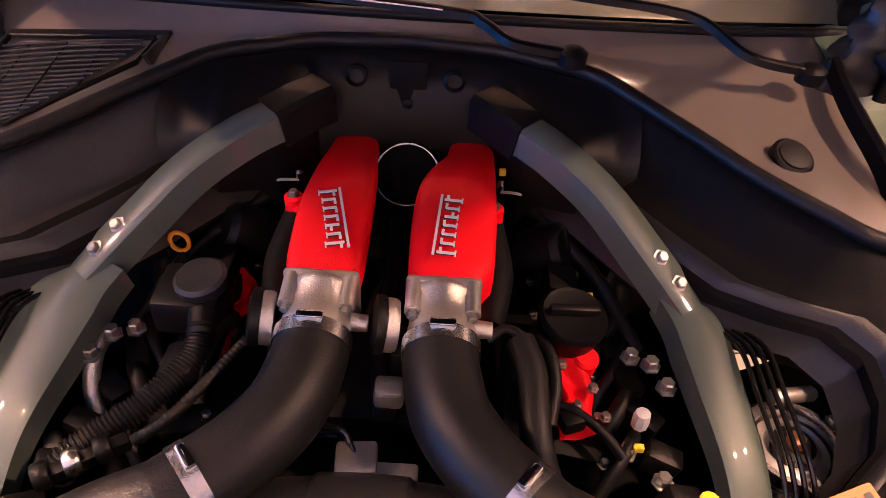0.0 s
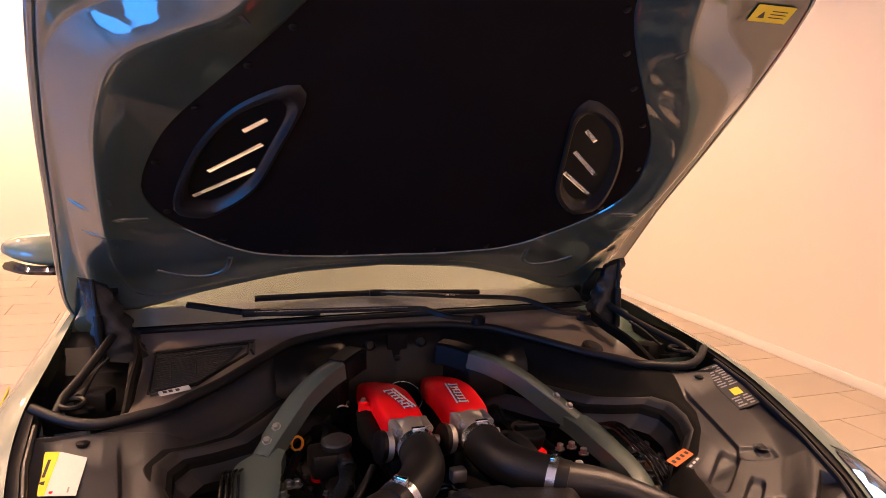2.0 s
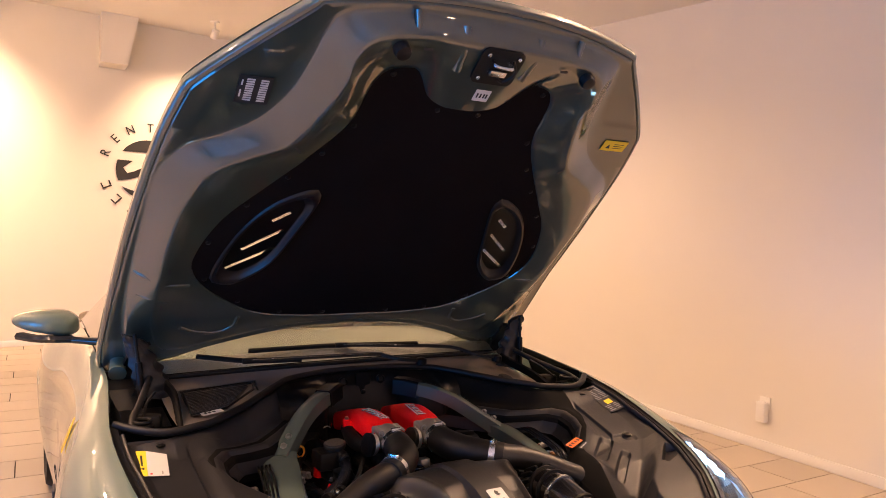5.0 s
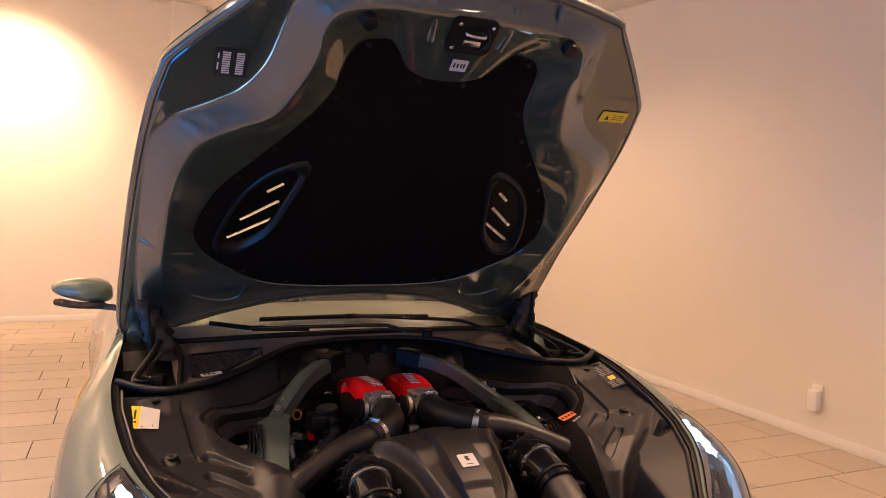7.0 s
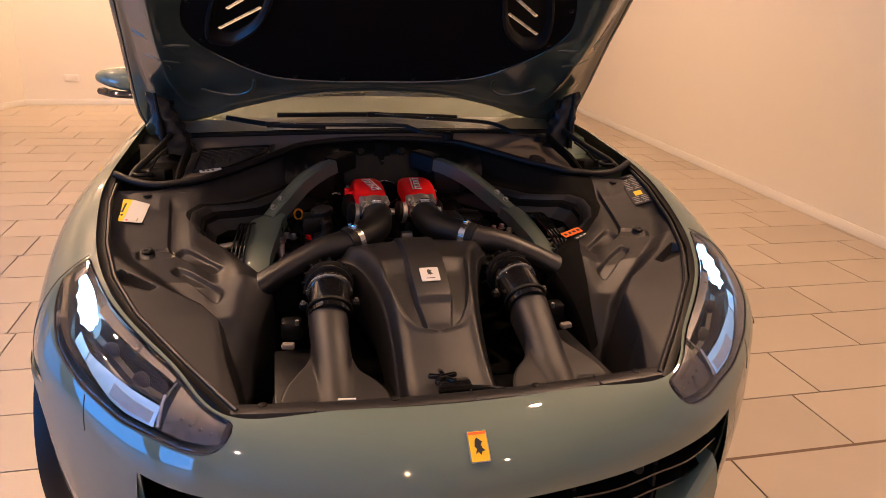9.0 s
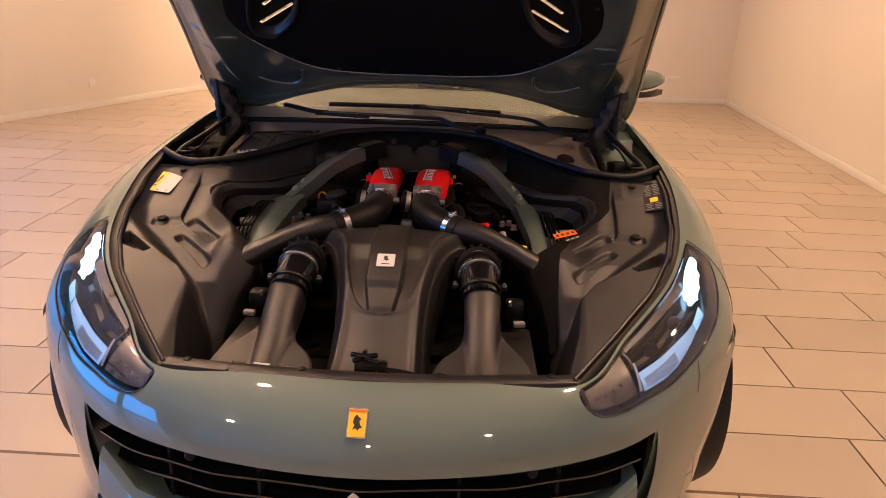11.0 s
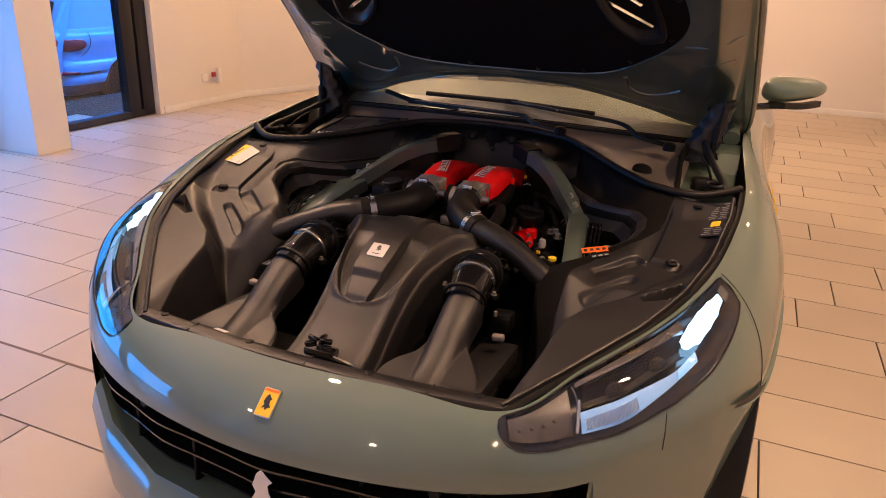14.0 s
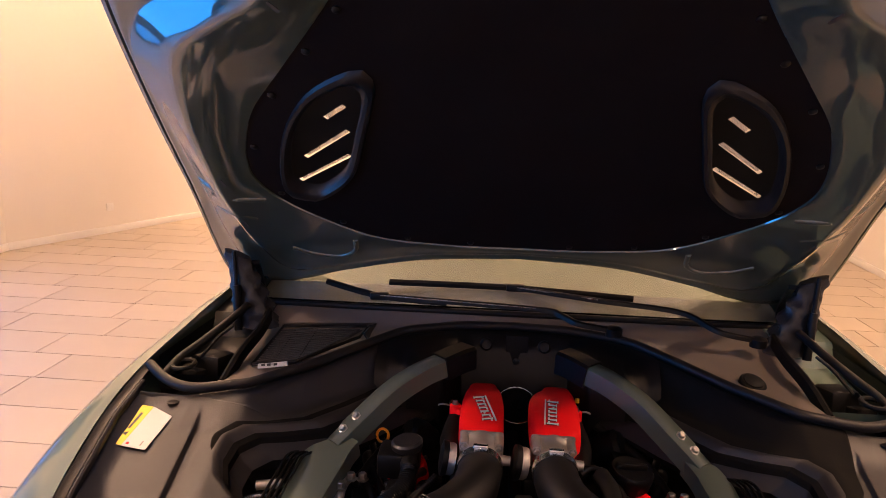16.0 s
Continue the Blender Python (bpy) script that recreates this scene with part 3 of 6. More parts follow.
lin_half = spl(LINING, 70)
lin_outline = [tuple(p) for p in lin_half] + [(-p[0], p[1]) for p in lin_half[-2:0:-1]]
vent_half = [tuple(p) for p in spl(VENT + [VENT[0]], 40)[:-1]]
vents = [vent_half, [(-u, v) for u, v in vent_half]]
bm = filled(lin_outline, vents, lambda u, v: on_bonnet(u, v, lining_w(v)))
part("lining", bm, FELT, bonnet, "black felt sound insulation")
# outer skin with the vent slots through it
edge_half = spl(EDGE, 90)
edge_outline = [(p[0] * 0.996, p[1]) for p in edge_half] + [(-p[0] * 0.996, p[1]) for p in edge_half[-2:0:-1]]
slots = [[(side * (0.42 + (u - 0.42) * 1.15), 0.465 + (v - 0.52) * 1.2) for u, v in vent_half] for side in (-1, 1)]
bm = filled(edge_outline, slots, lambda u, v: on_bonnet(u, v, -0.090 + 0.024 * float(step(0.25, -0.10, v)) - 0.035 * math.sqrt(max(0.0, 1 - (u / 0.82) ** 2)) * max(0.0, 1 - ((v - 0.62) / 0.78) ** 2)))
part("outer_skin", bm, PAINT, bonnet, smooth=False)
for side in (-1, 1):
    # dished vent surround: raised rim, sloping wall, slotted floor
    base = np.array(vent_half)
    cen = base.mean(axis=0)
    rows = []
    for s, w in ((1.13, 0.003), (1.09, 0.010), (1.0, 0.011), (0.955, 0.005), (0.90, -0.005), (0.84, -0.008)):
        rows.append([on_bonnet(side * p[0], p[1], lining_w(p[1]) + w) for p in cen + (base - cen) * s])
    bm, _ = sheet(rows, True)
    vent = part("bonnet_vent", bm, VENTBLACK, bonnet, "black moulded air vent surround with three slots")
    inner = [(side * p[0], p[1]) for p in cen + (base - cen) * 0.845]
    holes = [[(side * u, v) for u, v in slot(a, b, 0.0055)] for a, b in SLATS]
    bm = filled(inner, holes, lambda u, v: on_bonnet(u, v, lining_w(v) - 0.008))
    part("vent_floor", bm, BLACK, vent)
    for a, b in SLATS:
        a, b = np.array(a), np.array(b)
        d = (b - a) / np.linalg.norm(b - a)
        bm = bmesh.new()
        n = int(np.linalg.norm(b - a) / 0.003)
        for j in range(n):
            p = a + d * (j + 0.5) * 0.003
            tube([on_bonnet(side * (p[0] - d[1] * q), p[1] + d[0] * q, -0.050) for q in (-0.007, 0.007)], 0.0008, 2, 4, bm, smooth_path=False)
        part("vent_mesh", bm, STEEL, vent)


def on_frame(name, u, v, w, h, mat, parent, tilt=0, lift=0.0, thick=0.0012, label="", r=0.002):
    m = Matrix.Identity(4)
    a, b, c = on_bonnet(u, v, lift), on_bonnet(u + 0.01, v, lift), on_bonnet(u, v + 0.01, lift)
    x, y = (b - a).normalized(), (c - a).normalized()
    z = -x.cross(y)
    z = z if z.dot(Vector(HN)) > 0 else -z
    m = basis(a, z, x) @ Matrix.Rotation(radians(tilt), 4, "Z")
    return part(name, prism(rounded(w, h, r), thick, m), mat, parent, label, smooth=False), m


# stickers under the bonnet
st, m = on_frame("service_label", -0.560, 1.024, 0.080, 0.082, INK, bonnet, 0, -0.060, label="black label with columns of small white print")
for x, w in ((-0.012, 0.019), (0.021, 0.019)):
    for j in range(10):
        y = 0.031 - 0.0068 * j
        part("print_bar", prism(rounded(w, 0.0048, 0.0004, 1), 0.0004, m @ Matrix.Translation((x, y, 0.0013))), LABEL_W, st, smooth=False)
for y, h in ((0.02, 0.016), (-0.012, 0.022)):
    part("print_bar", prism(rounded(0.004, h, 0.0004, 1), 0.0004, m @ Matrix.Translation((-0.031, y, 0.0013))), LABEL_W, st, smooth=False)
st, m = on_frame("warning_label", 0.620, 0.972, 0.098, 0.042, LABEL_Y, bonnet, 0, -0.060, label="yellow warning label")
part("print_mark", prism([(-0.033, -0.011), (-0.015, -0.011), (-0.024, 0.006)], 0.0005, m @ Matrix.Translation((0, 0, 0.0013))), INK, st, smooth=False)
for j in range(3):
    part("print_bar", prism(rounded(0.04, 0.002, 0.0004, 1), 0.0004, m @ Matrix.Translation((0.015, 0.008 - 0.008 * j, 0.0013))), INK, st, smooth=False)
st, m = on_frame("white_tag", 0.0, 1.138, 0.046, 0.036, LABEL_W, bonnet, 0, -0.006, label="small white tag with handwritten code")
for x in (-0.014, -0.004, 0.006, 0.014):
    part("print_bar", prism(rounded(0.005, 0.014, 0.0008, 1), 0.0004, m @ Matrix.Translation((x, 0, 0.0013))), INK, st, smooth=False)
# latch plate, rubber stops, drain slots
st, m = on_frame("latch_plate", 0.0, 1.232, 0.125, 0.105, BLACK, bonnet, 0, -0.0075, 0.006, "black bonnet latch plate with steel striker", 0.018)
part("striker", tube([m @ Vector(p) for p in ((-0.025, 0.02, 0.005), (-0.025, 0.02, 0.03), (0.02, 0.02, 0.032), (0.02, 0.02, 0.005))], 0.005, 24, 10), STEEL, st)
part("latch_spring", box(0.05, 0.018, 0.014, m @ Matrix.Translation((0.0, -0.012, 0.012)), 0.004), STEEL, st)
part("latch_cable", tube([m @ Vector(p) for p in ((0.03, 0.03, 0.01), (0.045, 0.0, 0.02), (0.03, -0.035, 0.012), (0.01, -0.03, 0.01))], 0.004, 24, 8), RUBBER, st)
for x, y in ((-0.045, 0.035), (0.045, 0.035), (-0.045, -0.035)):
    part("bolt", lathe([(0.006, 0.005), (0.006, 0.011), (0.004, 0.013)], m @ Matrix.Translation((x, y, 0)), 10), STEEL, st)
for u in (-0.272, 0.287):
    c = on_bonnet(u, 1.238, -0.006)
    part("rubber_stop", lathe([(0.021, -0.004), (0.021, 0.012), (0.018, 0.020), (0.010, 0.022)], basis(c, HN), 20), RUBBER, bonnet, "round black rubber stop")
for u, v, a in ((0.668, 0.38, 80), (0.668, 0.20, 80), (0.425, 0.890, 50), (0.204, 1.248, 0)):
    for side in (-1, 1):
        on_frame("drain_slot", side * u, v, 0.024, 0.007, INK, bonnet, side * a, -0.0078, 0.0015)
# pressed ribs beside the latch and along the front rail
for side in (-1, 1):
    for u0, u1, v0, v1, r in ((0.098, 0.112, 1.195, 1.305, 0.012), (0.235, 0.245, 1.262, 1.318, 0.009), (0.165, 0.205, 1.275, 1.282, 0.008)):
        part("pressed_rib", tube([on_bonnet(side * (u0 + (u1 - u0) * s), v0 + (v1 - v0) * s, -0.021 - 0.034 * max(0, (v0 + (v1 - v0) * s - 1.27) / 0.05)) for s in np.linspace(0, 1, 6)], r, 14, 12), PAINT_SHADED, bonnet)
# screws round the lining
for i in range(8, NP, 14):
    for side in (-1, 1):
        p = at_angle(i, side, RL[i] - 0.02, lining_w(C0 + RL[i] * math.cos(ANG[i])))
        part("lining_clip", lathe([(0.008, 0), (0.008, 0.002), (0.005, 0.004)], basis(p, HN), 12), BLACK, bonnet)
# pressed stiffening beads at the rear corners


def frame_w(u, v):
    """Height of the inner frame at a place between the lining and the hem."""
    i = int(round(math.atan2(abs(u), v - C0) / math.pi * (NP - 1)))
    sec = frame_section(i)
    return float(np.interp(math.hypot(u, v - C0), [r for r, w in sec], [w for r, w in sec]))


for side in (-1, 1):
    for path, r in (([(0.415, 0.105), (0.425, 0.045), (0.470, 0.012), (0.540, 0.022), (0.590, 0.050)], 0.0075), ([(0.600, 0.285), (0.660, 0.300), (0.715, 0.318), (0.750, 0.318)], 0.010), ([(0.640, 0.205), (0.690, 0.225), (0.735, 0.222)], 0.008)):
        part("pressed_bead", tube([on_bonnet(side * u, v, frame_w(u, v) - (0.25 if v < 0.15 else 0.7) * r) for u, v in path], r, 30, 10), PAINT_SHADED, bonnet)
    # hinge in its creased cover, and gas strut
    part("hinge_arm", tube(mirrored([(0.722, 0.80, 0.88), (0.728, 0.83, 0.95), (0.720, 0.78, 1.0), (0.700, 0.70, 1.05)], side), 1, 24, section=[(-0.022, -0.006), (0.022, -0.006), (0.022, 0.006), (-0.022, 0.006)]), BLACK, car)
    rows = []
    for k, q in enumerate(np.linspace(0, 1, 26)):
        cx, cy, cz = 0.668 + 0.066 * q ** 1.3, 0.655 + 0.035 * q, 0.885 + 0.190 * q
        wide = 0.060 - 0.026 * q
        ring = []
        for a in np.linspace(0, 2 * math.pi, 22, endpoint=False):
            fold = 1 + 0.16 * math.sin(5 * a + 9 * q) * math.sin(17 * q + 2 * math.cos(a)) + 0.09 * math.sin(31 * q + 3 * a)
            ring.append((side * (cx + wide * fold * math.cos(a)), cy + 0.022 * fold * math.sin(a), cz + 0.012 * math.cos(a)))
        rows.append(ring)
    bm, vs = sheet(rows, True)
    bm.faces.new(vs[-1])
    part("hinge_cover", bm, VENTBLACK, car, "creased black cover round the bonnet hinge")
    st = part("gas_strut", tube(mirrored([(0.712, 0.630, 0.885), (0.722, 0.646, 1.00)], side), 0.0105, 4, 12), BLACK, car)
    part("strut_rod", tube(mirrored([(0.722, 0.646, 1.00), (0.732, 0.662, 1.085)], side), 0.0055, 4, 10), BLACK, st)

# ---- engine bay ----
def rim_z(y):
    return float(np.interp(y, [-0.65, -0.60, -0.46, -0.305, -0.17, -0.02, 0.18, 0.35, 0.56, 0.76], [0.606, 0.612, 0.664, 0.718, 0.755, 0.792, 0.845, 0.882, 0.92, 0.948]))


def rim_x(y):
    return float(np.interp(y, [-0.60, -0.46, -0.305, -0.17, -0.02, 0.18, 0.35, 0.56], [0.462, 0.575, 0.69, 0.755, 0.797, 0.824, 0.828, 0.812]))


WELL = [(-0.62, 0.420), (-0.50, 0.428), (-0.40, 0.436), (-0.32, 0.442), (-0.24, 0.430), (-0.18, 0.406), (-0.13, 0.384), (-0.09, 0.380), (-0.05, 0.402), (0.0, 0.440), (0.05, 0.490), (0.10, 0.545), (0.15, 0.563), (0.20, 0.560), (0.24, 0.530), (0.265, 0.470), (0.30, 0.405), (0.37, 0.345), (0.45, 0.285), (0.50, 0.235), (0.54, 0.19)]


def well_x(y):
    return float(np.interp(y, [a for a, b in WELL], [b for a, b in WELL]))


def seal_y(x):
    return float(np.interp(abs(x), [0, 0.14, 0.27, 0.37, 0.467, 0.57, 0.68, 0.75, 0.82], [0.642, 0.631, 0.588, 0.490, 0.390, 0.312, 0.278, 0.300, 0.365]))


# edge of the raised outer panel of the wheelhouse cover
SHELF = np.array([(0.812, 0.40), (0.808, 0.15), (0.797, 0.045), (0.755, -0.060), (0.668, -0.150), (0.594, -0.210), (0.535, -0.252), (0.492, -0.310), (0.470, -0.440), (0.440, -0.540), (0.42, -0.66)])
CREASE = np.array([(0.655, 0.27), (0.645, 0.135), (0.636, 0.022), (0.610, -0.012), (0.56, -0.05)])


def beside(path, x, y):
    """Signed distance from a broken line: positive on the engine's side."""
    p, a, d = np.array((x, y)), path[:-1], path[1:] - path[:-1]
    t = np.clip(((p - a) * d).sum(1) / (d * d).sum(1), 0, 1)
    q = p - (a + d * t[:, None])
    i = int(np.argmin((q * q).sum(1)))
    s = d[i][0] * q[i][1] - d[i][1] * q[i][0]
    return math.copysign(math.hypot(*q[i]), -s)


def trough(x, y, cx, cy, L, w, dx, dy):
    a, c = (x - cx) * dx + (y - cy) * dy, -(x - cx) * dy + (y - cy) * dx
    r = (abs(a / L) ** 5 + abs(c / w) ** 5) ** 0.2
    return float(step(1.05, 0.80, r))


def liner_z(x, y):
    """Moulded cover over the wheel house: a raised outer panel, a slope, and a lower shelf with pressed troughs."""
    x = abs(x)
    t = rim_x(y) - x
    z = rim_z(y) - 0.010 - 0.075 * max(0, t) - 0.10 * max(0, t - 0.22)
    q = beside(SHELF, x, y)
    low = float(np.interp(y, [-0.5, -0.30, -0.20, -0.12, 0.05, 0.3], [0.22, 0.18, 0.075, 0.034, 0.022, 0.014]))
    wide = float(np.interp(y, [-0.5, -0.30, -0.15], [0.036, 0.045, 0.055]))
    z -= low * float(step(-0.006, wide, q))
    if y > -0.28:
        z += 0.036 * math.exp(-((x - 0.425) / 0.066) ** 4 - ((y + 0.105) / 0.095) ** 2)
    # pocket with a sharp rear lip in the outer panel
    ax, ay, bx, by = 0.722, -0.125, 0.640, -0.192
    L = math.hypot(bx - ax, by - ay)
    ux, uy = (bx - ax) / L, (by - ay) / L
    a = ((x - ax) * ux + (y - ay) * uy) / L
    v = (x - ax) * uy * -1 + (y - ay) * ux
    z -= 0.030 * float(step(-0.04, 0.03, a) * step(1.04, 0.97, a) * step(-0.002, 0.003, v)) * max(0.0, 1 - v / (0.060 - 0.040 * min(1, max(0, a))))
    # crease and two pressed troughs beside the well
    c = beside(CREASE, x, y)
    z -= 0.009 * float(step(-0.003, 0.004, c) * step(0.07, 0.01, c)) * float(step(0.265, 0.20, y) * step(-0.04, 0.0, y))
    z -= 0.011 * trough(x, y, 0.560, -0.024, 0.068, 0.023, 0.79, 0.61)
    z -= 0.012 * trough(x, y, 0.556, -0.112, 0.074, 0.016, 0.79, 0.61)
    # screw boss in a long hollow
    z -= 0.006 * trough(x, y, 0.664, -0.006, 0.046, 0.019, 0.97, -0.20)
    d = math.hypot(x - 0.684, y)
    z += 0.006 * float(step(0.018, 0.013, d))
    # rises to the rubber seal at the rear
    return z + (rim_z(y) - 0.016 - z) * float(step(0.085, 0.0, seal_y(x) - y))


for side in (-1, 1):
    rows, band = [], []
    for y in np.linspace(-0.615, 0.535, 360):
        x0, x1 = well_x(y), rim_x(y) - 0.012
        if y > 0.275:
            x1 = float(np.interp(y, [0.275, 0.312, 0.39, 0.49, 0.54], [0.70, 0.575, 0.472, 0.378, 0.33]))
        row = []
        for s in np.linspace(0, 1, 126):
            x = x1 + (x0 - x1) * s
            front = float(step(0.05, -0.05, y))
            edge = max(0, 1 - (x - x0) / (0.03 + 0.035 * front))
            row.append((side * x, y, liner_z(x, y) - (0.022 + 0.026 * front) * edge ** 2.2))
        zt = row[-1][2]
        deep = 0.13 + 0.87 * float(step(-0.02, -0.10, y))
        for d, h in ((0.004, 0.035 * (0.4 + 0.6 * deep)), (0.006, 0.09 * deep), (0.01, 0.2 * deep), (0.03, 0.36 * deep)):
            row.append((side * (x0 - d), y, zt - h))
        rows.append(row)
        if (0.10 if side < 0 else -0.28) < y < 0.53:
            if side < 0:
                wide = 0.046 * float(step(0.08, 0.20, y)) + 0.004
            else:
                # right strip runs far over the cover to paint in the shade there
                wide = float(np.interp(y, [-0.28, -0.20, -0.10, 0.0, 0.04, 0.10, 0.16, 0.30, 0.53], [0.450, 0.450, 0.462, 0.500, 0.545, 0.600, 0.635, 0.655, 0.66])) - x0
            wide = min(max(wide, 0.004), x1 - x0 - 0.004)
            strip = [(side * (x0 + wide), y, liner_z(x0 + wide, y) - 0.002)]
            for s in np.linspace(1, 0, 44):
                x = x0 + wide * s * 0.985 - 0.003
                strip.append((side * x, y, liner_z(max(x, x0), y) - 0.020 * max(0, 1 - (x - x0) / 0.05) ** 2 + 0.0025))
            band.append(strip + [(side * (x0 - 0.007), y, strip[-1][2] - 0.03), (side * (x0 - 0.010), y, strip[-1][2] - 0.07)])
    bm, _ = sheet(rows)
    ln = part("wheelhouse_cover", bm, PLASTIC, car, "matt dark grey moulded cover over the wheel housing")
    part("well_edge_shade", sheet(band)[0], MATTBLACK, car, "black edge along the rear of the damper well, widened on the right as painted shade")
    for x, y in ((0.684, 0.0),):
        part("cover_screw", lathe([(0.014, 0), (0.014, 0.003), (0.009, 0.006), (0.004, 0.003)], pose(side * x, y, liner_z(x, y) + 0.001), 14), BLACK, ln)
    part("cover_clip", lathe([(0.012, 0), (0.012, 0.003), (0.006, 0.005)], pose(side * 0.715, 0.255, liner_z(0.715, 0.255)), 14), BLACK, ln)
    # bonnet gap gutter and rubber edge along the wing
    gut = [(side * (rim_x(y) - 0.006), y, rim_z(y) - 0.004) for y in np.linspace(-0.60, 0.36, 30)]
    part("gap_gutter", tube(gut, 1, 70, section=[(-0.012, -0.010), (0.010, -0.012), (0.012, 0.0), (0.004, -0.002), (-0.006, 0.001)]), BLACK, car)
    lip = [(side * (rim_x(y) - 0.026), y, rim_z(y) - 0.004) for y in np.linspace(-0.585, 0.30, 30)]
    part("cover_lip", tube(lip, 1, 70, section=[(-0.006, -0.008), (0.006, -0.008), (0.004, 0.002), (0.0, 0.004), (-0.004, 0.002)]), PLASTIC, ln)

# slam panel along the nose
rows = []
for x in np.linspace(-0.46, 0.46, 60):
    y = -0.633 + 0.033 * (abs(x) / 0.46) ** 2
    rows.append([(x, y + 0.003, 0.590), (x, y + 0.006, 0.600), (x, y + 0.010, 0.609), (x, y + 0.018, 0.6125), (x, y + 0.036, 0.6115), (x, y + 0.050, 0.607), (x, y + 0.060, 0.598), (x, y + 0.066, 0.584), (x, y + 0.080, 0.574), (x, y + 0.09, 0.40)])
bm, _ = sheet(rows)
slam = part("slam_panel", bm, PLASTIC, car, "dark plastic slam panel behind the nose")
latch = part("bonnet_catch", box(0.075, 0.035, 0.02, pose(0.0, -0.520, 0.588), 0.005), GLOSSBLACK, car, "black bonnet catch with lever")
for a in range(5):
    part("catch_finger", box(0.012, 0.030, 0.012, pose(-0.02, -0.50, 0.600) @ Matrix.Rotation(a * 1.25, 4, "Z") @ Matrix.Translation((0.0, 0.018, 0)), 0.004), GLOSSBLACK, latch)
part("catch_lever", tube([(0.03, -0.53, 0.585), (0.07, -0.535, 0.583), (0.11, -0.545, 0.578), (0.115, -0.57, 0.575)], 0.007, 20, 8), GLOSSBLACK, latch)

part("paper_tag", box(0.036, 0.013, 0.0015, pose(-0.235, -0.572, 0.6085, -16, 0, -8), 0.0), LABEL_W, slam)
for x in (-0.30, 0.02, 0.30):
    part("panel_seam", box(0.0022, 0.040, 0.004, pose(x, -0.604 + 0.033 * (x / 0.46) ** 2, 0.6108), 0.0), INK, slam)
for x in (-0.40, -0.14, 0.16, 0.40):
    part("panel_clip", lathe([(0.009, 0), (0.009, 0.003), (0.005, 0.005)], pose(x, -0.596 + 0.033 * (x / 0.46) ** 2, 0.6105), 12), BLACK, slam)

# bay floor and dark lower walls
bm, _ = sheet([[(-0.56, y, z), (0.56, y, z)] for y, z in ((-0.56, 0.56), (-0.56, 0.33), (0.52, 0.33), (0.575, 0.74))])
part("bay_floor", bm, DARK, car, smooth=False)
for side in (-1, 1):
    bm, _ = sheet([[(side * 0.56, -0.56, 0.33), (side * 0.56, 0.52, 0.33)], [(side * 0.60, -0.56, 0.56), (side * 0.60, 0.27, 0.76)]])
    part("bay_side", bm, DARK, car, smooth=False)

# rear cover between the well and the seal
rows = []
for x in np.linspace(-0.33, 0.33, 110):
    ys = seal_y(x)
    a = abs(x)
    z1 = rim_z(ys) + 0.0 + 0.0
    fl = float(np.interp(a, [0, 0.13, 0.17, 0.25, 0.29, 0.33], [0.02, 0.02, 0.09, 0.11, 0.07, 0.03]))
    dz = float(np.interp(a, [0, 0.14, 0.2, 0.3, 0.33], [0.02, 0.02, 0.03, 0.045, 0.03]))
    deep = float(np.interp(a, [0, 0.15, 0.2, 0.27, 0.33], [0.20, 0.20, 0.10, 0.07, 0.03]))
    rows.append([(x, ys + 0.015, z1 - 0.012), (x, ys - 0.01, z1 - 0.012), (x, ys - 0.02, z1 - 0.02), (x, ys - 0.02 - fl * 0.5, z1 - 0.02 - dz * 0.45), (x, ys - 0.02 - fl, z1 - 0.02 - dz), (x, ys - 0.03 - fl, z1 - 0.035 - dz), (x, ys - 0.035 - fl, z1 - 0.035 - dz - deep)])
bm, _ = sheet(rows)
rc = part("bulkhead_cover", bm, BLACK, car, "dark moulded cover along the bulkhead")
for x in (-0.071, 0.071):
    part("cover_clip", lathe([(0.016, 0), (0.016, 0.010), (0.011, 0.014), (0.011, 0.006), (0.003, 0.005)], basis((x, 0.598, 0.893), (0, -1, 0.25)), 18), BLACK, rc)
part("cover_joint", box(0.055, 0.006, 0.12, pose(0.004, 0.594, 0.86), 0.002), MATTBLACK, rc)
part("cover_clip", lathe([(0.008, 0), (0.008, 0.004), (0.004, 0.006)], basis((0.004, 0.590, 0.855), (0, -1, 0)), 12), BLACK, rc)

# rubber seal across the bulkhead
pts = [(x, seal_y(x), rim_z(seal_y(x)) - 0.002) for x in np.linspace(-0.815, 0.815, 41)]
part("bulkhead_seal", tube(pts, 0.011, 120, 12), RUBBER, car, "black rubber sealing strip")
# cowl between seal and windscreen
rows = []
for x in np.linspace(-0.655, 0.655, 80):
    y0 = seal_y(x) + 0.012
    y1 = 0.702 + 0.10 * (abs(x) / 0.72) ** 2
    z0 = rim_z(y0) - 0.012
    z1 = 0.944 - 0.027 * (abs(x) / 0.72) ** 2
    rows.append([(x, y0 + (y1 - y0) * s, z0 + (z1 - z0) * s - 0.02 * math.sin(math.pi * s)) for s in np.linspace(0, 1, 12)])
bm, _ = sheet(rows)
# dark plastic made paler: the beige light on the cowl is in this colour
COWL = material("satin_cowl_lit", (0.180, 0.154, 0.135), 0.30, 0, 0.6, 0.14, 500, 0.10, 5.0, 0.1)
part("cowl_panel", bm, COWL, car, "satin plastic cowl panel, paler for the light falling on it")
# air intake grille on the cowl
cg = new("cowl_grille")
cg.parent = car
gq = [(-0.605, 0.425), (-0.595, 0.640), (-0.375, 0.640), (-0.385, 0.580), (-0.505, 0.430)]


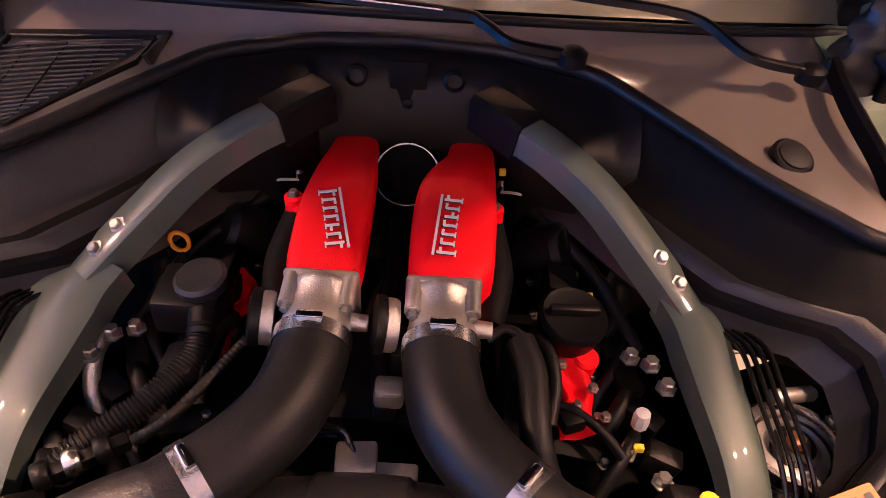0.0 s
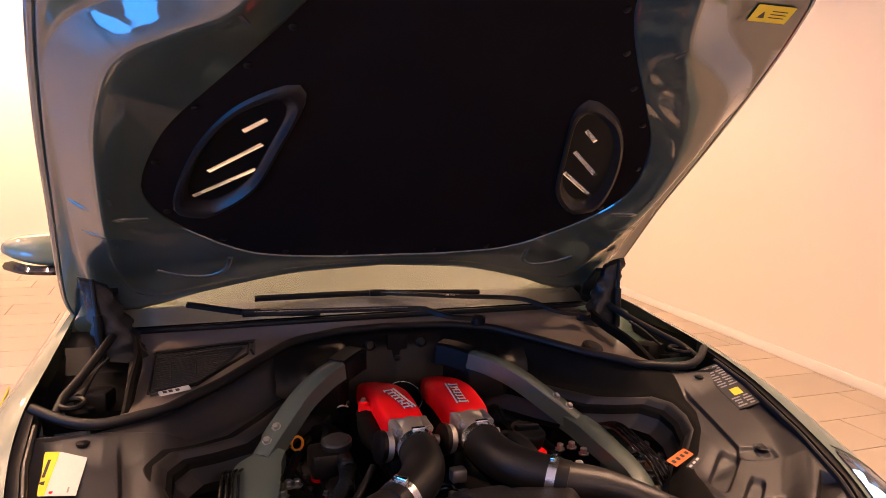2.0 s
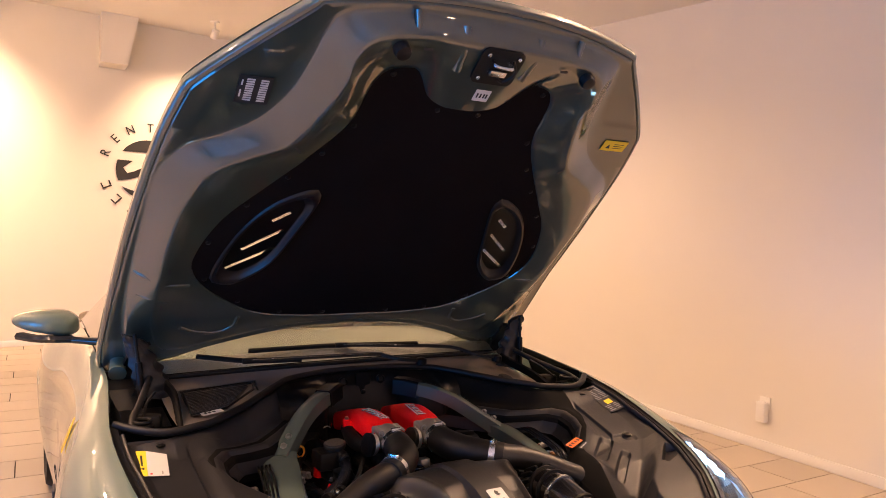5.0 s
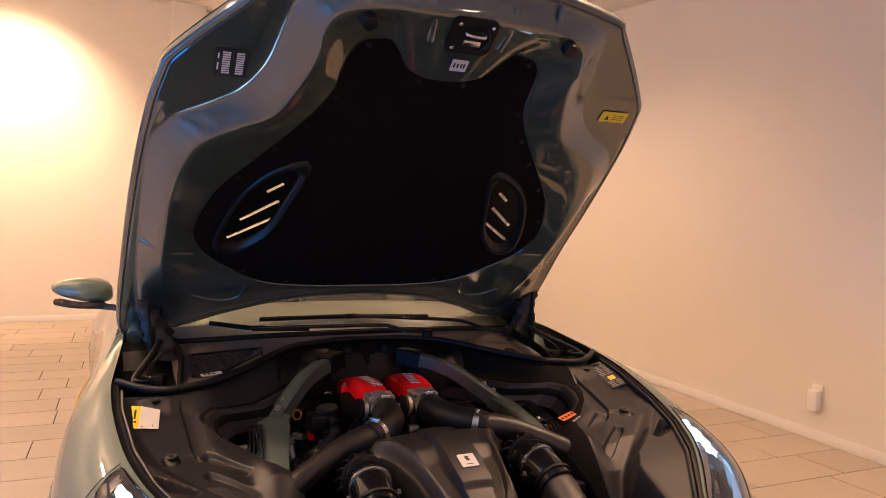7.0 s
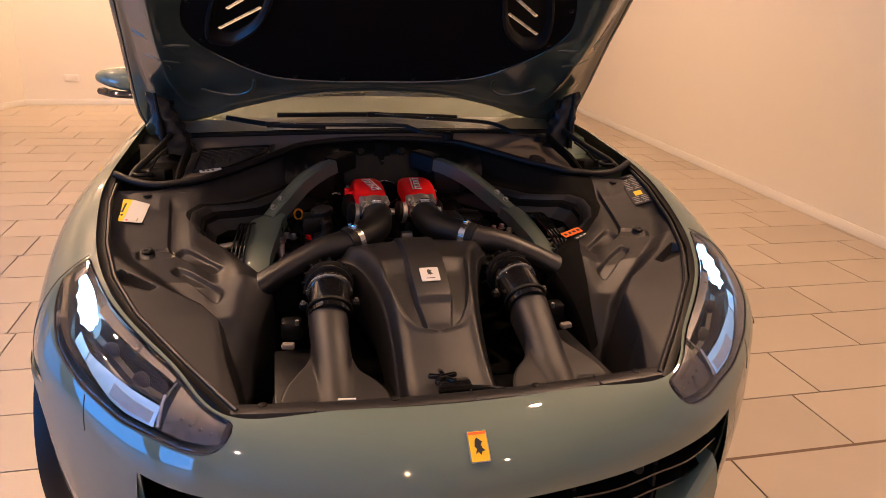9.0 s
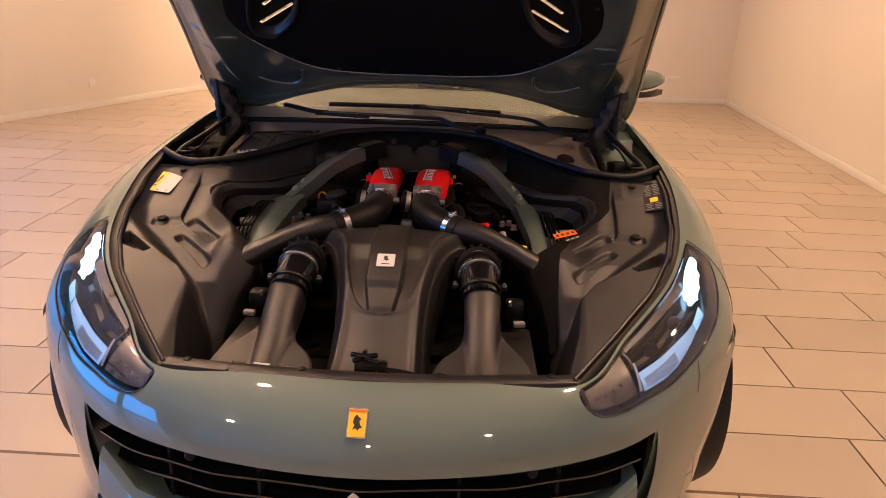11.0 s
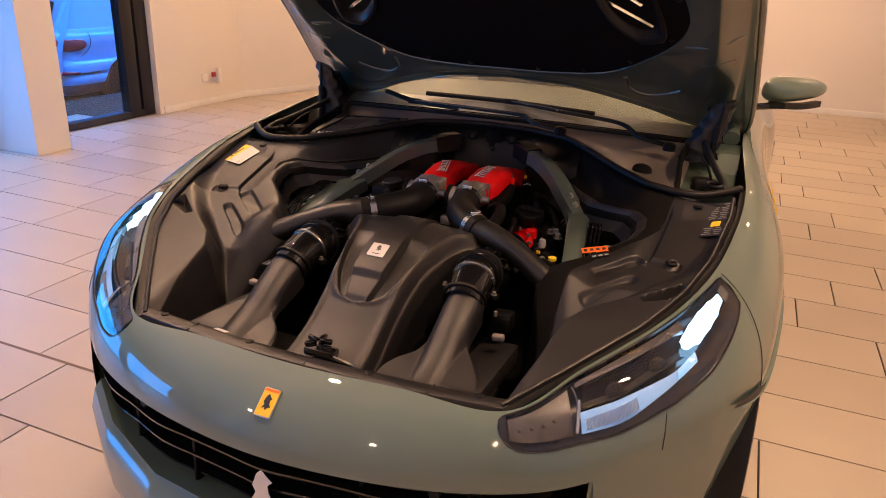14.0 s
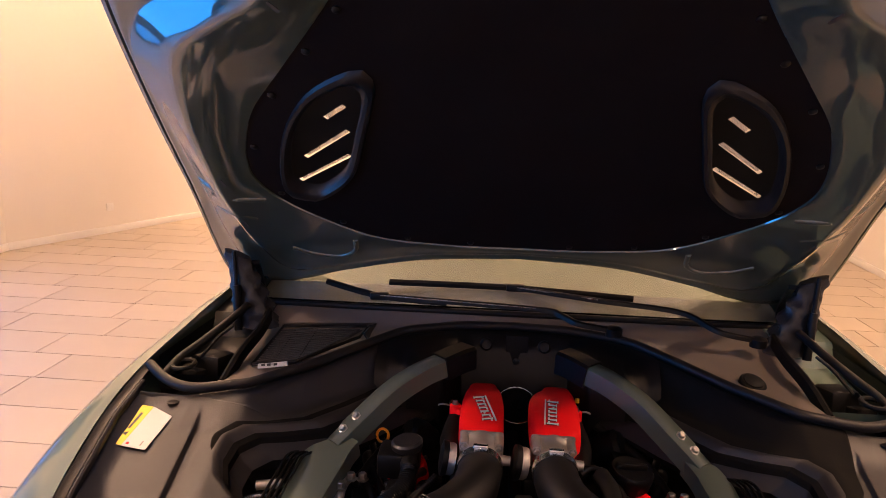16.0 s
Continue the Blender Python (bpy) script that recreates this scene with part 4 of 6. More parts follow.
def cowl_z(x, y):
    y0 = seal_y(x) + 0.012
    y1 = 0.702 + 0.10 * (abs(x) / 0.72) ** 2
    s = min(1, max(0, (y - y0) / (y1 - y0)))
    z0, z1 = rim_z(y0) - 0.012, 0.944 - 0.027 * (abs(x) / 0.72) ** 2
    return z0 + (z1 - z0) * s - 0.02 * math.sin(math.pi * s)


bm, _ = sheet([[(x, y, cowl_z(x, y) + 0.003) for x in np.linspace(-0.600, -0.505 + 0.118 * t, 12)] for t, y in zip(np.linspace(0, 1, 12), np.linspace(0.432, 0.628, 12))])
part("grille_shadow_box", bm, INK, cg)
for i in range(17):
    t = i / 16
    y = 0.432 + 0.196 * t
    xa, xb = -0.602, -0.505 + 0.118 * t
    part("grille_slat", tube([(xa, y - 0.018, cowl_z(xa, y) + 0.007), ((xa + xb) / 2, y, cowl_z((xa + xb) / 2, y) + 0.008), (xb, y + 0.012, cowl_z(xb, y) + 0.008)], 0.0020, 6, 6), PLASTIC, cg)
for i in range(3):
    xa = -0.560 + 0.055 * i
    ya = max(0.428, 0.432 + (xa + 0.505) * 1.66)
    part("grille_rib", tube([(xa, ya, cowl_z(xa, ya) + 0.004), (xa, 0.628, cowl_z(xa, 0.628) + 0.004)], 0.0016, 4, 6), BLACK, cg)
part("grille_frame", tube([(x, y, cowl_z(x, y) + 0.008) for x, y in gq + [gq[0]]], 0.004, 60, 8, smooth_path=False), BLACK, cg)
part("grille_ledge", tube([(x, y, cowl_z(x, y) + 0.006) for x, y in ((-0.60, 0.648), (-0.36, 0.650), (-0.372, 0.585))], 1, 40, section=[(-0.011, -0.002), (0.011, -0.002), (0.010, 0.003), (-0.010, 0.003)], smooth_path=False), PLASTIC, cg)
st = part("cowl_tag", prism(rounded(0.066, 0.020, 0.002), 0.001, basis((-0.552, 0.408, cowl_z(-0.552, 0.41) + 0.010), (0, -0.2, 1), (1, 0.30, 0))), LABEL_W, cg)
for q in (-0.02, -0.008, 0.006):
    part("print_bar", prism(rounded(0.008, 0.010, 0.001), 0.0005, basis((-0.552 + q, 0.408 + 0.3 * q, cowl_z(-0.552, 0.41) + 0.0112), (0, -0.2, 1), (1, 0.30, 0))), INK, st, smooth=False)
# hinge wells at the corners of the cowl
for side in (-1, 1):
    hw = new("hinge_well")
    hw.parent = car
    bm, _ = sheet([[(side * x, y, z) for x in (0.650, 0.80)] for y, z in ((0.36, 0.862), (0.37, 0.822), (0.66, 0.855), (0.70, 0.912), (0.81, 0.925))])
    part("well_floor", bm, BLACK if side < 0 else PAINT, hw)
    part("well_wall", tube(mirrored([(0.648, 0.345, 0.862), (0.640, 0.44, 0.900), (0.632, 0.56, 0.925), (0.640, 0.66, 0.940)], side), 1, 30, section=[(-0.009, -0.028), (0.009, -0.028), (0.007, -0.004), (0.0, 0.0), (-0.007, -0.004)]), MATTBLACK, hw)
    part("well_side", sheet([[(side * 0.798, y, z) for y in (0.37, 0.55, 0.80)] for z in (0.78, 0.90)])[0], BLACK, hw)
    part("well_block", box(0.070, 0.075, 0.05, pose(side * 0.715, 0.475, 0.850, -6, 0, side * 12), 0.010), BLACK, hw)
    part("well_cap", box(0.050, 0.040, 0.022, pose(side * 0.735, 0.400, 0.850, -10, 0, side * 15), 0.006), MATTBLACK, hw)
    part("well_lever", tube(mirrored([(0.735, 0.44, 0.872), (0.715, 0.50, 0.905), (0.690, 0.535, 0.925)], side), 0.004, 16, 8), BLACK, hw)
    part("well_hose", tube(mirrored([(0.775, 0.34, 0.865), (0.765, 0.40, 0.885), (0.745, 0.46, 0.900), (0.715, 0.56, 0.925), (0.690, 0.64, 0.950)], side), 0.010, 36, 12), RUBBER, hw)
    part("latch_ring", tube([(side * (0.745 + 0.022 * math.cos(a)), 0.375 + 0.030 * math.sin(a), 0.880) for a in np.linspace(0, 2 * math.pi, 20)], 0.006, 40, 8), BLACK, hw)

# rubber grommet with a cap on the cowl
gz = cowl_z(0.53, 0.475)
gr = part("cowl_grommet", lathe([(0.030, -0.01), (0.030, 0.003), (0.026, 0.006), (0.010, 0.005)], basis((0.530, 0.470, gz + 0.004), (0.15, -0.35, 0.92)), 26), RUBBER, car, "round black rubber grommet in the cowl")
part("grommet_cap", lathe([(0.022, 0.004), (0.022, 0.008), (0.018, 0.009)], basis((0.530, 0.470, gz + 0.004), (0.15, -0.35, 0.92)), 26), RUBBER, gr)


# ---- wipers ----
def wiper(arm, blade):
    w = new("wiper")
    w.parent = car
    part("wiper_pivot", lathe([(0.020, -0.015), (0.021, 0.004), (0.013, 0.010), (0.006, 0.012)], pose(*arm[0]), 18), BLACK, w)
    part("wiper_arm", tube(arm, 1, 60, section=[(-0.008, -0.006), (0.008, -0.006), (0.007, 0.004), (0.003, 0.007), (-0.003, 0.007), (-0.007, 0.004)]), BLACK, w)
    # bright line added for the highlight along the arm
    part("arm_highlight", tube([(p[0], p[1] - 0.008, p[2] + 0.004) for p in arm[-2:]], 0.0016, 12, 6), STEEL, w)
    part("wiper_blade", tube(blade, 1, 40, section=[(-0.005, -0.008), (0.005, -0.008), (0.007, 0.002), (0.0, 0.008), (-0.007, 0.002)]), RUBBER, w)
    part("blade_joint", box(0.05, 0.02, 0.02, pose(*arm[-1]), 0.005), BLACK, w)


wiper([(0.587, 0.616, 0.932), (0.49, 0.615, 0.950), (0.413, 0.690, 0.974), (0.21, 0.715, 0.988), (0.0, 0.780, 0.996)], [(-0.345, 0.795, 0.993), (-0.02, 0.790, 0.994), (0.31, 0.763, 0.986)])
wiper([(0.235, 0.590, 0.948), (0.150, 0.594, 0.958), (0.109, 0.630, 0.968), (0.048, 0.652, 0.974), (-0.36, 0.722, 0.970)], [(-0.52, 0.800, 0.985), (-0.36, 0.735, 0.968), (-0.18, 0.712, 0.963)])

# ---- engine ----
def ring(m, r, w):
    return tube([m @ Vector((r * math.cos(a), r * math.sin(a), 0)) for a in np.linspace(0, 2 * math.pi, 33)], w, 64, 8)


def bolt(at, r, parent, up=(0, 0, 1), mat=None, h=0.008):
    return part("bolt", lathe([(r * 1.4, 0), (r * 1.5, h * 0.25), (r, h * 0.3), (r, h), (r * 0.8, h * 1.15)], basis(at, up), 6), mat or ZINC, parent, angle=20)


SILVER = material("silver_letters", (0.80, 0.78, 0.76), 0.35, 0.2)
PIPE = material("satin_pipe", (0.0075, 0.0070, 0.0071), 0.38, 0, 0, 0.03, 500, 0.12, 8.0, 0.2, 0.55)


# red intake plenums
def plenum(side):
    ys = (0.640, 0.600, 0.540, 0.490, 0.440, 0.380, 0.320, 0.275, 0.262, 0.238)
    tops = (0.778, 0.792, 0.808, 0.822, 0.832, 0.838, 0.832, 0.824, 0.818, 0.814)
    if side > 0:
        inner, outer = (0.072, 0.070, 0.064, 0.046, 0.032, 0.027, 0.026, 0.028, 0.032, 0.034), (0.140, 0.140, 0.139, 0.138, 0.137, 0.136, 0.134, 0.130, 0.118, 0.112)
    else:
        inner, outer = (0.040, 0.039, 0.036, 0.031, 0.028, 0.026, 0.026, 0.028, 0.032, 0.034), (0.108, 0.109, 0.111, 0.114, 0.117, 0.120, 0.121, 0.119, 0.114, 0.110)
    secs = [(y, a, b, z, 0.064) for y, a, b, z in zip(ys, inner, outer, tops)]
    rows = []
    for y, xa, xb, zt, h in secs:
        c, w = (xa + xb) / 2, (xb - xa) / 2
        ring = []
        for a in np.linspace(0, 2 * math.pi, 32, endpoint=False):
            q, s = math.cos(a), math.sin(a)
            px = math.copysign(abs(q) ** 0.45, q) * w
            pz = math.copysign(abs(s) ** 0.55, s) * h / 2
            ring.append((side * (c + px), y, zt - h / 2 + pz))
        rows.append(ring)
    rows = np.array([spl([r[i] for r in rows], 40) for i in range(32)]).transpose(1, 0, 2)
    bm, vs = sheet(rows, True)
    bm.faces.new(vs[0])
    bm.faces.new(vs[-1])
    pl = part("intake_plenum", bm, RED, car, "bright red crackle-painted intake plenum")
    m = pose(side * 0.134, 0.405, 0.806)
    bm = lathe([(0.013, -0.04), (0.013, 0.004), (0.010, 0.006)], m, 16)
    box(0.03, 0.03, 0.03, pose(side * 0.122, 0.405, 0.79), 0.008, bm)
    part("plenum_lug", bm, RED, pl)
    bolt((side * 0.134, 0.405, 0.811), 0.006, pl)
    # outer skirt down to the head
    bm = tube(mirrored([(0.128, 0.42, 0.78), (0.138, 0.33, 0.76), (0.128, 0.235, 0.755)], side), [0.02, 0.024, 0.018], 20, 12)
    part("plenum_runner", bm, DARK, pl)
    # raised nameplate drawn as plain strokes
    m = basis((side * (0.073 if side > 0 else 0.069), 0.330, 0.8368), (0, -0.12, 1), (0.07 if side > 0 else -0.24, 0.98, 0)) @ Matrix.Diagonal((1.1, 1.2, 1, 1)) @ Matrix.Rotation(math.pi if side < 0 else 0, 4, "Z")
    plate = part("nameplate", prism(rounded(0.094, 0.0026, 0.0006, 1), 0.0022, m @ Matrix.Translation((0.0, 0.0112, 0.0))), SILVER, pl, "raised silver lettering drawn as plain strokes", smooth=False)
    for j in range(7):
        x = -0.041 + 0.0137 * j
        tall = 0.019 if j in (0, 6) else 0.014
        part("stroke_edge", prism(rounded(0.0052, tall + 0.003, 0.0008, 1), 0.0008, m @ Matrix.Translation((x - 0.002, -0.0015, 0.0))), INK, plate, smooth=False)
        part("nameplate_stroke", prism(rounded(0.0032, tall, 0.0006, 1), 0.0022, m @ Matrix.Translation((x - 0.002, -0.0015, 0.0))), SILVER, plate, smooth=False)
        part("nameplate_stroke", prism(rounded(0.0075, 0.0028, 0.0006, 1), 0.0022, m @ Matrix.Translation((x + 0.0015, 0.0045 if j != 4 else -0.003, 0.0))), SILVER, plate, smooth=False)
        part("nameplate_stroke", prism(rounded(0.0075, 0.0016, 0.0004, 1), 0.0022, m @ Matrix.Translation((x - 0.0015, -0.0015 - tall / 2, 0.0))), SILVER, plate, smooth=False)
    # throttle body
    ax = Vector((side * 0.01, -1, -0.12)).normalized()
    c = Vector((side * 0.0715, 0.246, 0.786))
    m = basis(c, ax)
    bm = lathe([(0.040, -0.004), (0.041, 0.0), (0.041, 0.006), (0.038, 0.010), (0.0385, 0.040), (0.040, 0.044), (0.040, 0.062), (0.036, 0.064)], m, 28)
    for sx in (-0.034, 0.034):
        tube([c + Vector((sx, 0.004, 0.026)), c + Vector((sx, -0.04, 0.022))], 0.0095, 2, 12, bm, smooth_path=False)
    box(0.09, 0.012, 0.07, Matrix.Translation(c) @ pose(0, 0.006, 0.0), 0.006, bm)
    tb = part("throttle_body", bm, ALU, car, "cast aluminium throttle body")
    for sx in (-0.034, 0.034):
        bolt(c + Vector((sx, -0.04, 0.022)), 0.0055, tb, (0, -1, 0))
    # actuator drum beside it
    mm = basis(c + Vector((-0.052, -0.03, -0.012)), (-1, -0.1, 0.15))
    bm = lathe([(0.030, 0), (0.032, 0.004), (0.032, 0.014), (0.028, 0.016)], mm, 26)
    part("actuator_body", bm, ALU, tb)
    part("actuator_cap", lathe([(0.034, 0.015), (0.035, 0.018), (0.035, 0.026), (0.024, 0.029)], mm, 26), BLACK, tb)
    box_m = basis(c + Vector((-0.045, -0.035, -0.05)), (0, 0, 1))
    part("actuator_plug", box(0.026, 0.05, 0.04, box_m, 0.006), BLACK, tb)
    part("stub_pipe", tube([c + Vector((0.038, -0.035, -0.005)), c + Vector((0.058, -0.035, -0.006))], [0.011, 0.010], 4, 14), ALU, tb)
    # rubber intake hose with clamps
    pth = mirrored([(0.072, 0.186, 0.779), (0.074, 0.150, 0.774), (0.086, 0.098, 0.768), (0.118, 0.050, 0.762), (0.160, 0.012, 0.757), (0.185, -0.008, 0.754)], side)
    hose = part("intake_hose", tube(pth, [0.042, 0.0435, 0.043, 0.042, 0.040], 50, 28), RUBBER, car, "thick black rubber intake hose")
    path = spl(pth, 60)
    for i0, r in ((2, 0.0448), (51, 0.0425)):
        d = path[i0 + 1] - path[i0 - 1]
        mm = basis(path[i0], d)
        cl = part("hose_clamp", lathe([(r - 0.002, -0.009), (r, -0.009), (r, 0.009), (r - 0.002, 0.009)], mm, 36), STEEL, hose)
        mz = basis(path[i0] + np.array([0, 0, r + 0.001]), (0, 0, 1), (1, 0, 0) if i0 < 10 else tuple(np.cross(d, (0, 0, 1))))
        part("clamp_screw", box(0.030, 0.011, 0.008, mz, 0.003), CHROME, cl)
    # plastic pipe on to the wheelhouse arm
    part("intake_pipe", tube(mirrored([(0.172, 0.002, 0.755), (0.24, -0.026, 0.748), (0.31, -0.055, 0.726), (0.375, -0.085, 0.698), (0.42, -0.104, 0.674)], side), [0.038, 0.034, 0.031, 0.030, 0.034], 44, 24), PIPE, car, "satin dark grey intake pipe")
    return pl


for side in (-1, 1):
    plenum(side)


MESHIN = material("mesh_insert", (0.009, 0.009, 0.010), 0.5, 0.2, 0, 0.03, 420, 0.5, 300.0, 0.9)
# engine cover
COVER = [(0.050, 0.110, 0.722), (0.03, 0.150, 0.742), (0.0, 0.190, 0.755), (-0.03, 0.207, 0.764), (-0.06, 0.196, 0.768), (-0.09, 0.172, 0.768), (-0.13, 0.154, 0.764), (-0.17, 0.142, 0.757), (-0.21, 0.130, 0.746), (-0.26, 0.120, 0.725), (-0.31, 0.114, 0.698), (-0.37, 0.110, 0.655), (-0.43, 0.111, 0.612), (-0.49, 0.114, 0.580), (-0.555, 0.116, 0.560)]
cv = spl(COVER[::-1], 120)


def hollow_half(y):
    return float(np.interp(y, [-0.376, -0.366, -0.345, -0.31, -0.26, -0.215, -0.17], [0.0, 0.036, 0.062, 0.083, 0.098, 0.108, 0.112]))


def cover_z(x, y):
    hw, zt = np.interp(y, cv[:, 0], cv[:, 1]), np.interp(y, cv[:, 0], cv[:, 2])
    a = min(1, abs(x) / hw)
    # flat crown, rounded shoulder ridge
    z = zt - 0.016 * a ** 2 - 0.030 * float(step(0.80, 1.0, a)) ** 1.6
    z += 0.007 * math.exp(-((a - 0.80) / 0.10) ** 2) * float(step(0.0, -0.10, y))
    # raised shield with a step below the plate
    w = float(np.interp(y, [-0.37, -0.30, -0.25, -0.1, 0.05], [0.028, 0.043, 0.046, 0.045, 0.049]))
    up = 0.011 * float(step(-0.318, -0.306, y)) * float(np.interp(y, [-0.30, -0.15, 0.04], [1.0, 0.8, 0.25])) + 0.004
    inside = float(step(w + 0.004, w - 0.002, abs(x)))
    h = hollow_half(y)
    hol = float(step(h, h - 0.009, abs(x))) * float(step(-0.150, -0.205, y)) if h > 0 else 0.0
    z -= 0.016 * hol * (1 - inside)
    z += up * inside * float(step(-0.372, -0.360, y))
    z += 0.004 * math.exp(-((abs(x) - h - 0.012) / 0.010) ** 2) * float(step(-0.14, -0.22, y)) * (1 if h > 0 else 0)
    return z


rows = []
for y in np.linspace(0.050, -0.555, 210):
    hw = np.interp(y, cv[:, 0], cv[:, 1])
    ze = cover_z(hw, y)
    row = [(-(hw + 0.010), y, ze - 0.14), (-(hw + 0.007), y, ze - 0.05), (-(hw + 0.004), y, ze - 0.010)]
    row += [(x, y, cover_z(x, y)) for x in np.linspace(-hw, hw, 131)]
    row += [(hw + 0.004, y, ze - 0.010), (hw + 0.007, y, ze - 0.05), (hw + 0.010, y, ze - 0.14)]
    rows.append(row)
bm, vs = sheet(rows)
bm.faces.new(vs[0])
ec = part("engine_cover", bm, PLASTIC, car, "matt dark grey engine cover with shield-shaped relief", angle=32)
# mesh insert in the hollow
for side in (-1, 1):
    bm, _ = sheet([[(side * x, y, cover_z(x, y) + 0.0012) for x in np.linspace(max(0.050, 0.0), max(0.056, hollow_half(y) - 0.012), 10)] for y in np.linspace(-0.215, -0.325, 16)])
    part("mesh_insert", bm, MESHIN, ec, "fine black mesh")
n = Vector((0, cover_z(0, -0.262) - cover_z(0, -0.238), 0.024))
n = Vector((0, -(cover_z(0, -0.238) - cover_z(0, -0.262)), 0.024))
m = basis((0, -0.25, cover_z(0, -0.25) + 0.001), n)
pl = part("cover_plate", prism(rounded(0.046, 0.046, 0.003), 0.002, m), LABEL_W, ec, "small square brushed silver plate", smooth=False)
EMBLEM = [(-0.006, 0.012), (-0.002, 0.016), (0.003, 0.012), (0.008, 0.009), (0.004, 0.006), (0.006, 0.0), (0.011, -0.004), (0.005, -0.005), (0.002, -0.010), (-0.002, -0.005), (-0.008, -0.008), (-0.004, -0.001), (-0.008, 0.003)]
part("plate_emblem", prism([(x * 0.8, y * 0.8 + 0.004) for x, y in EMBLEM], 0.0006, m @ Matrix.Translation((0, 0, 0.002))), INK, pl, smooth=False)
part("plate_print", prism(rounded(0.022, 0.002, 0.0006, 1), 0.0005, m @ Matrix.Translation((0, -0.014, 0.002))), INK, pl, smooth=False)

GREYCAP = material("grey_connector", (0.20, 0.18, 0.165), 0.5, 0, 0, 0.03, 300, 0.12, 40)
# air ducts from the nose
for side in (-1, 1):
    pth = mirrored([(0.240, -0.085, 0.665), (0.238, -0.135, 0.690), (0.239, -0.185, 0.694), (0.243, -0.240, 0.682), (0.246, -0.285, 0.662)], side)
    hose = part("duct_hose", tube(pth, [0.060, 0.058, 0.052, 0.050, 0.050], 36, 26, rib=0.0), GLOSSBLACK, car, "black ribbed air duct hose")
    path = spl(pth, 40)
    for i0 in (12, 17, 22, 35):
        mm = basis(path[i0], path[min(39, i0 + 1)] - path[i0 - 1])
        r = float(np.interp(i0, [0, 13, 20, 39], [0.060, 0.0585, 0.053, 0.0505])) + 0.003
        part("duct_ring", lathe([(r - 0.004, -0.005), (r, -0.004), (r + 0.001, 0), (r, 0.004), (r - 0.004, 0.005)], mm, 36), BLACK if i0 != 22 else STEEL, hose)
    for a in range(9):
        ang = radians(-70 + 22 * a)
        mm = basis(path[8], path[9] - path[7])
        part("duct_rib", box(0.008, 0.012, 0.055, mm @ Matrix.Rotation(ang, 4, "Z") @ Matrix.Translation((0.0, 0.061, 0)), 0.003), BLACK, hose)
    for q in (-1, 1):
        part("duct_lug", box(0.020, 0.025, 0.016, pose(side * 0.242 + q * 0.062, -0.225, 0.672), 0.005), BLACK, hose)
        bolt((side * 0.242 + q * 0.064, -0.232, 0.680), 0.005, hose)
    # scoop: round neck running down into a flat flared flange with a raised spine
    ys = (-0.275, -0.315, -0.350, -0.390, -0.430, -0.465, -0.500, -0.545, -0.580)
    outs = (0.047, 0.045, 0.045, 0.056, 0.084, 0.106, 0.118, 0.121, 0.121)
    inns = (0.047, 0.045, 0.043, 0.046, 0.060, 0.092, 0.110, 0.113, 0.113)
    tops = (0.709, 0.690, 0.672, 0.648, 0.621, 0.604, 0.590, 0.576, 0.566)
    flat = (0.662, 0.640, 0.620, 0.608, 0.597, 0.588, 0.578, 0.566, 0.557)
    lows = (0.615, 0.600, 0.588, 0.580, 0.570, 0.562, 0.554, 0.545, 0.538)
    sm = spl(list(zip(ys, outs, inns, tops, flat, lows)), 40)
    rows = []
    for y, wo, wi, zt, zf, zl in sm:
        row = [(side * (0.250 + wo - 0.002), y, zl)]
        for px in np.linspace(wo, -wi, 56):
            sw = float(np.interp(y, [-0.56, -0.42, -0.35], [0.030, 0.040, 0.0475]))
            sharp = float(np.interp(y, [-0.50, -0.38], [1.1, 0.5]))
            spine = max(0.0, 1 - abs(px / sw) ** 2.2) ** sharp if abs(px) < sw else 0.0
            e1 = min(1.0, (wo - px) / 0.006, (px + wi) / 0.006)
            row.append((side * (0.250 + px), y, zf - 0.005 * (1 - max(0, e1)) ** 2 + (zt - zf) * spine))
        row.append((side * (0.250 - wi + 0.002), y, zl))
        rows.append(row)
    bm, vs = sheet(rows)
    bm.faces.new(vs[-1])
    part("air_scoop", bm, PLASTIC, car, "dark grey flared air scoop behind the nose", angle=50)
    part("scoop_box", box(0.090, 0.29, 0.05, pose(side * 0.334, -0.375, 0.545, -3), 0.006), PLASTIC, car)
    # tray and small fittings beside the scoop
    part("duct_tray", box(0.27, 0.16, 0.02, pose(side * 0.25, -0.47, 0.525), 0.008), BLACK, car)
    part("vacuum_valve", box(0.05, 0.045, 0.05, pose(side * 0.335, -0.235, 0.62), 0.010), BLACK, car)
    vc = part("valve_cap", box(0.030, 0.018, 0.014, pose(side * 0.345, -0.300, 0.606, 0, 0, side * 12), 0.004), GREYCAP, car, "pale grey plastic connector")
    part("valve_pin", lathe([(0.005, 0), (0.005, 0.012), (0.003, 0.014)], pose(side * 0.322, -0.262, 0.640), 10), ZINC, vc)

COPPER = material("copper_nut", (0.42, 0.20, 0.09), 0.35, 0.9)
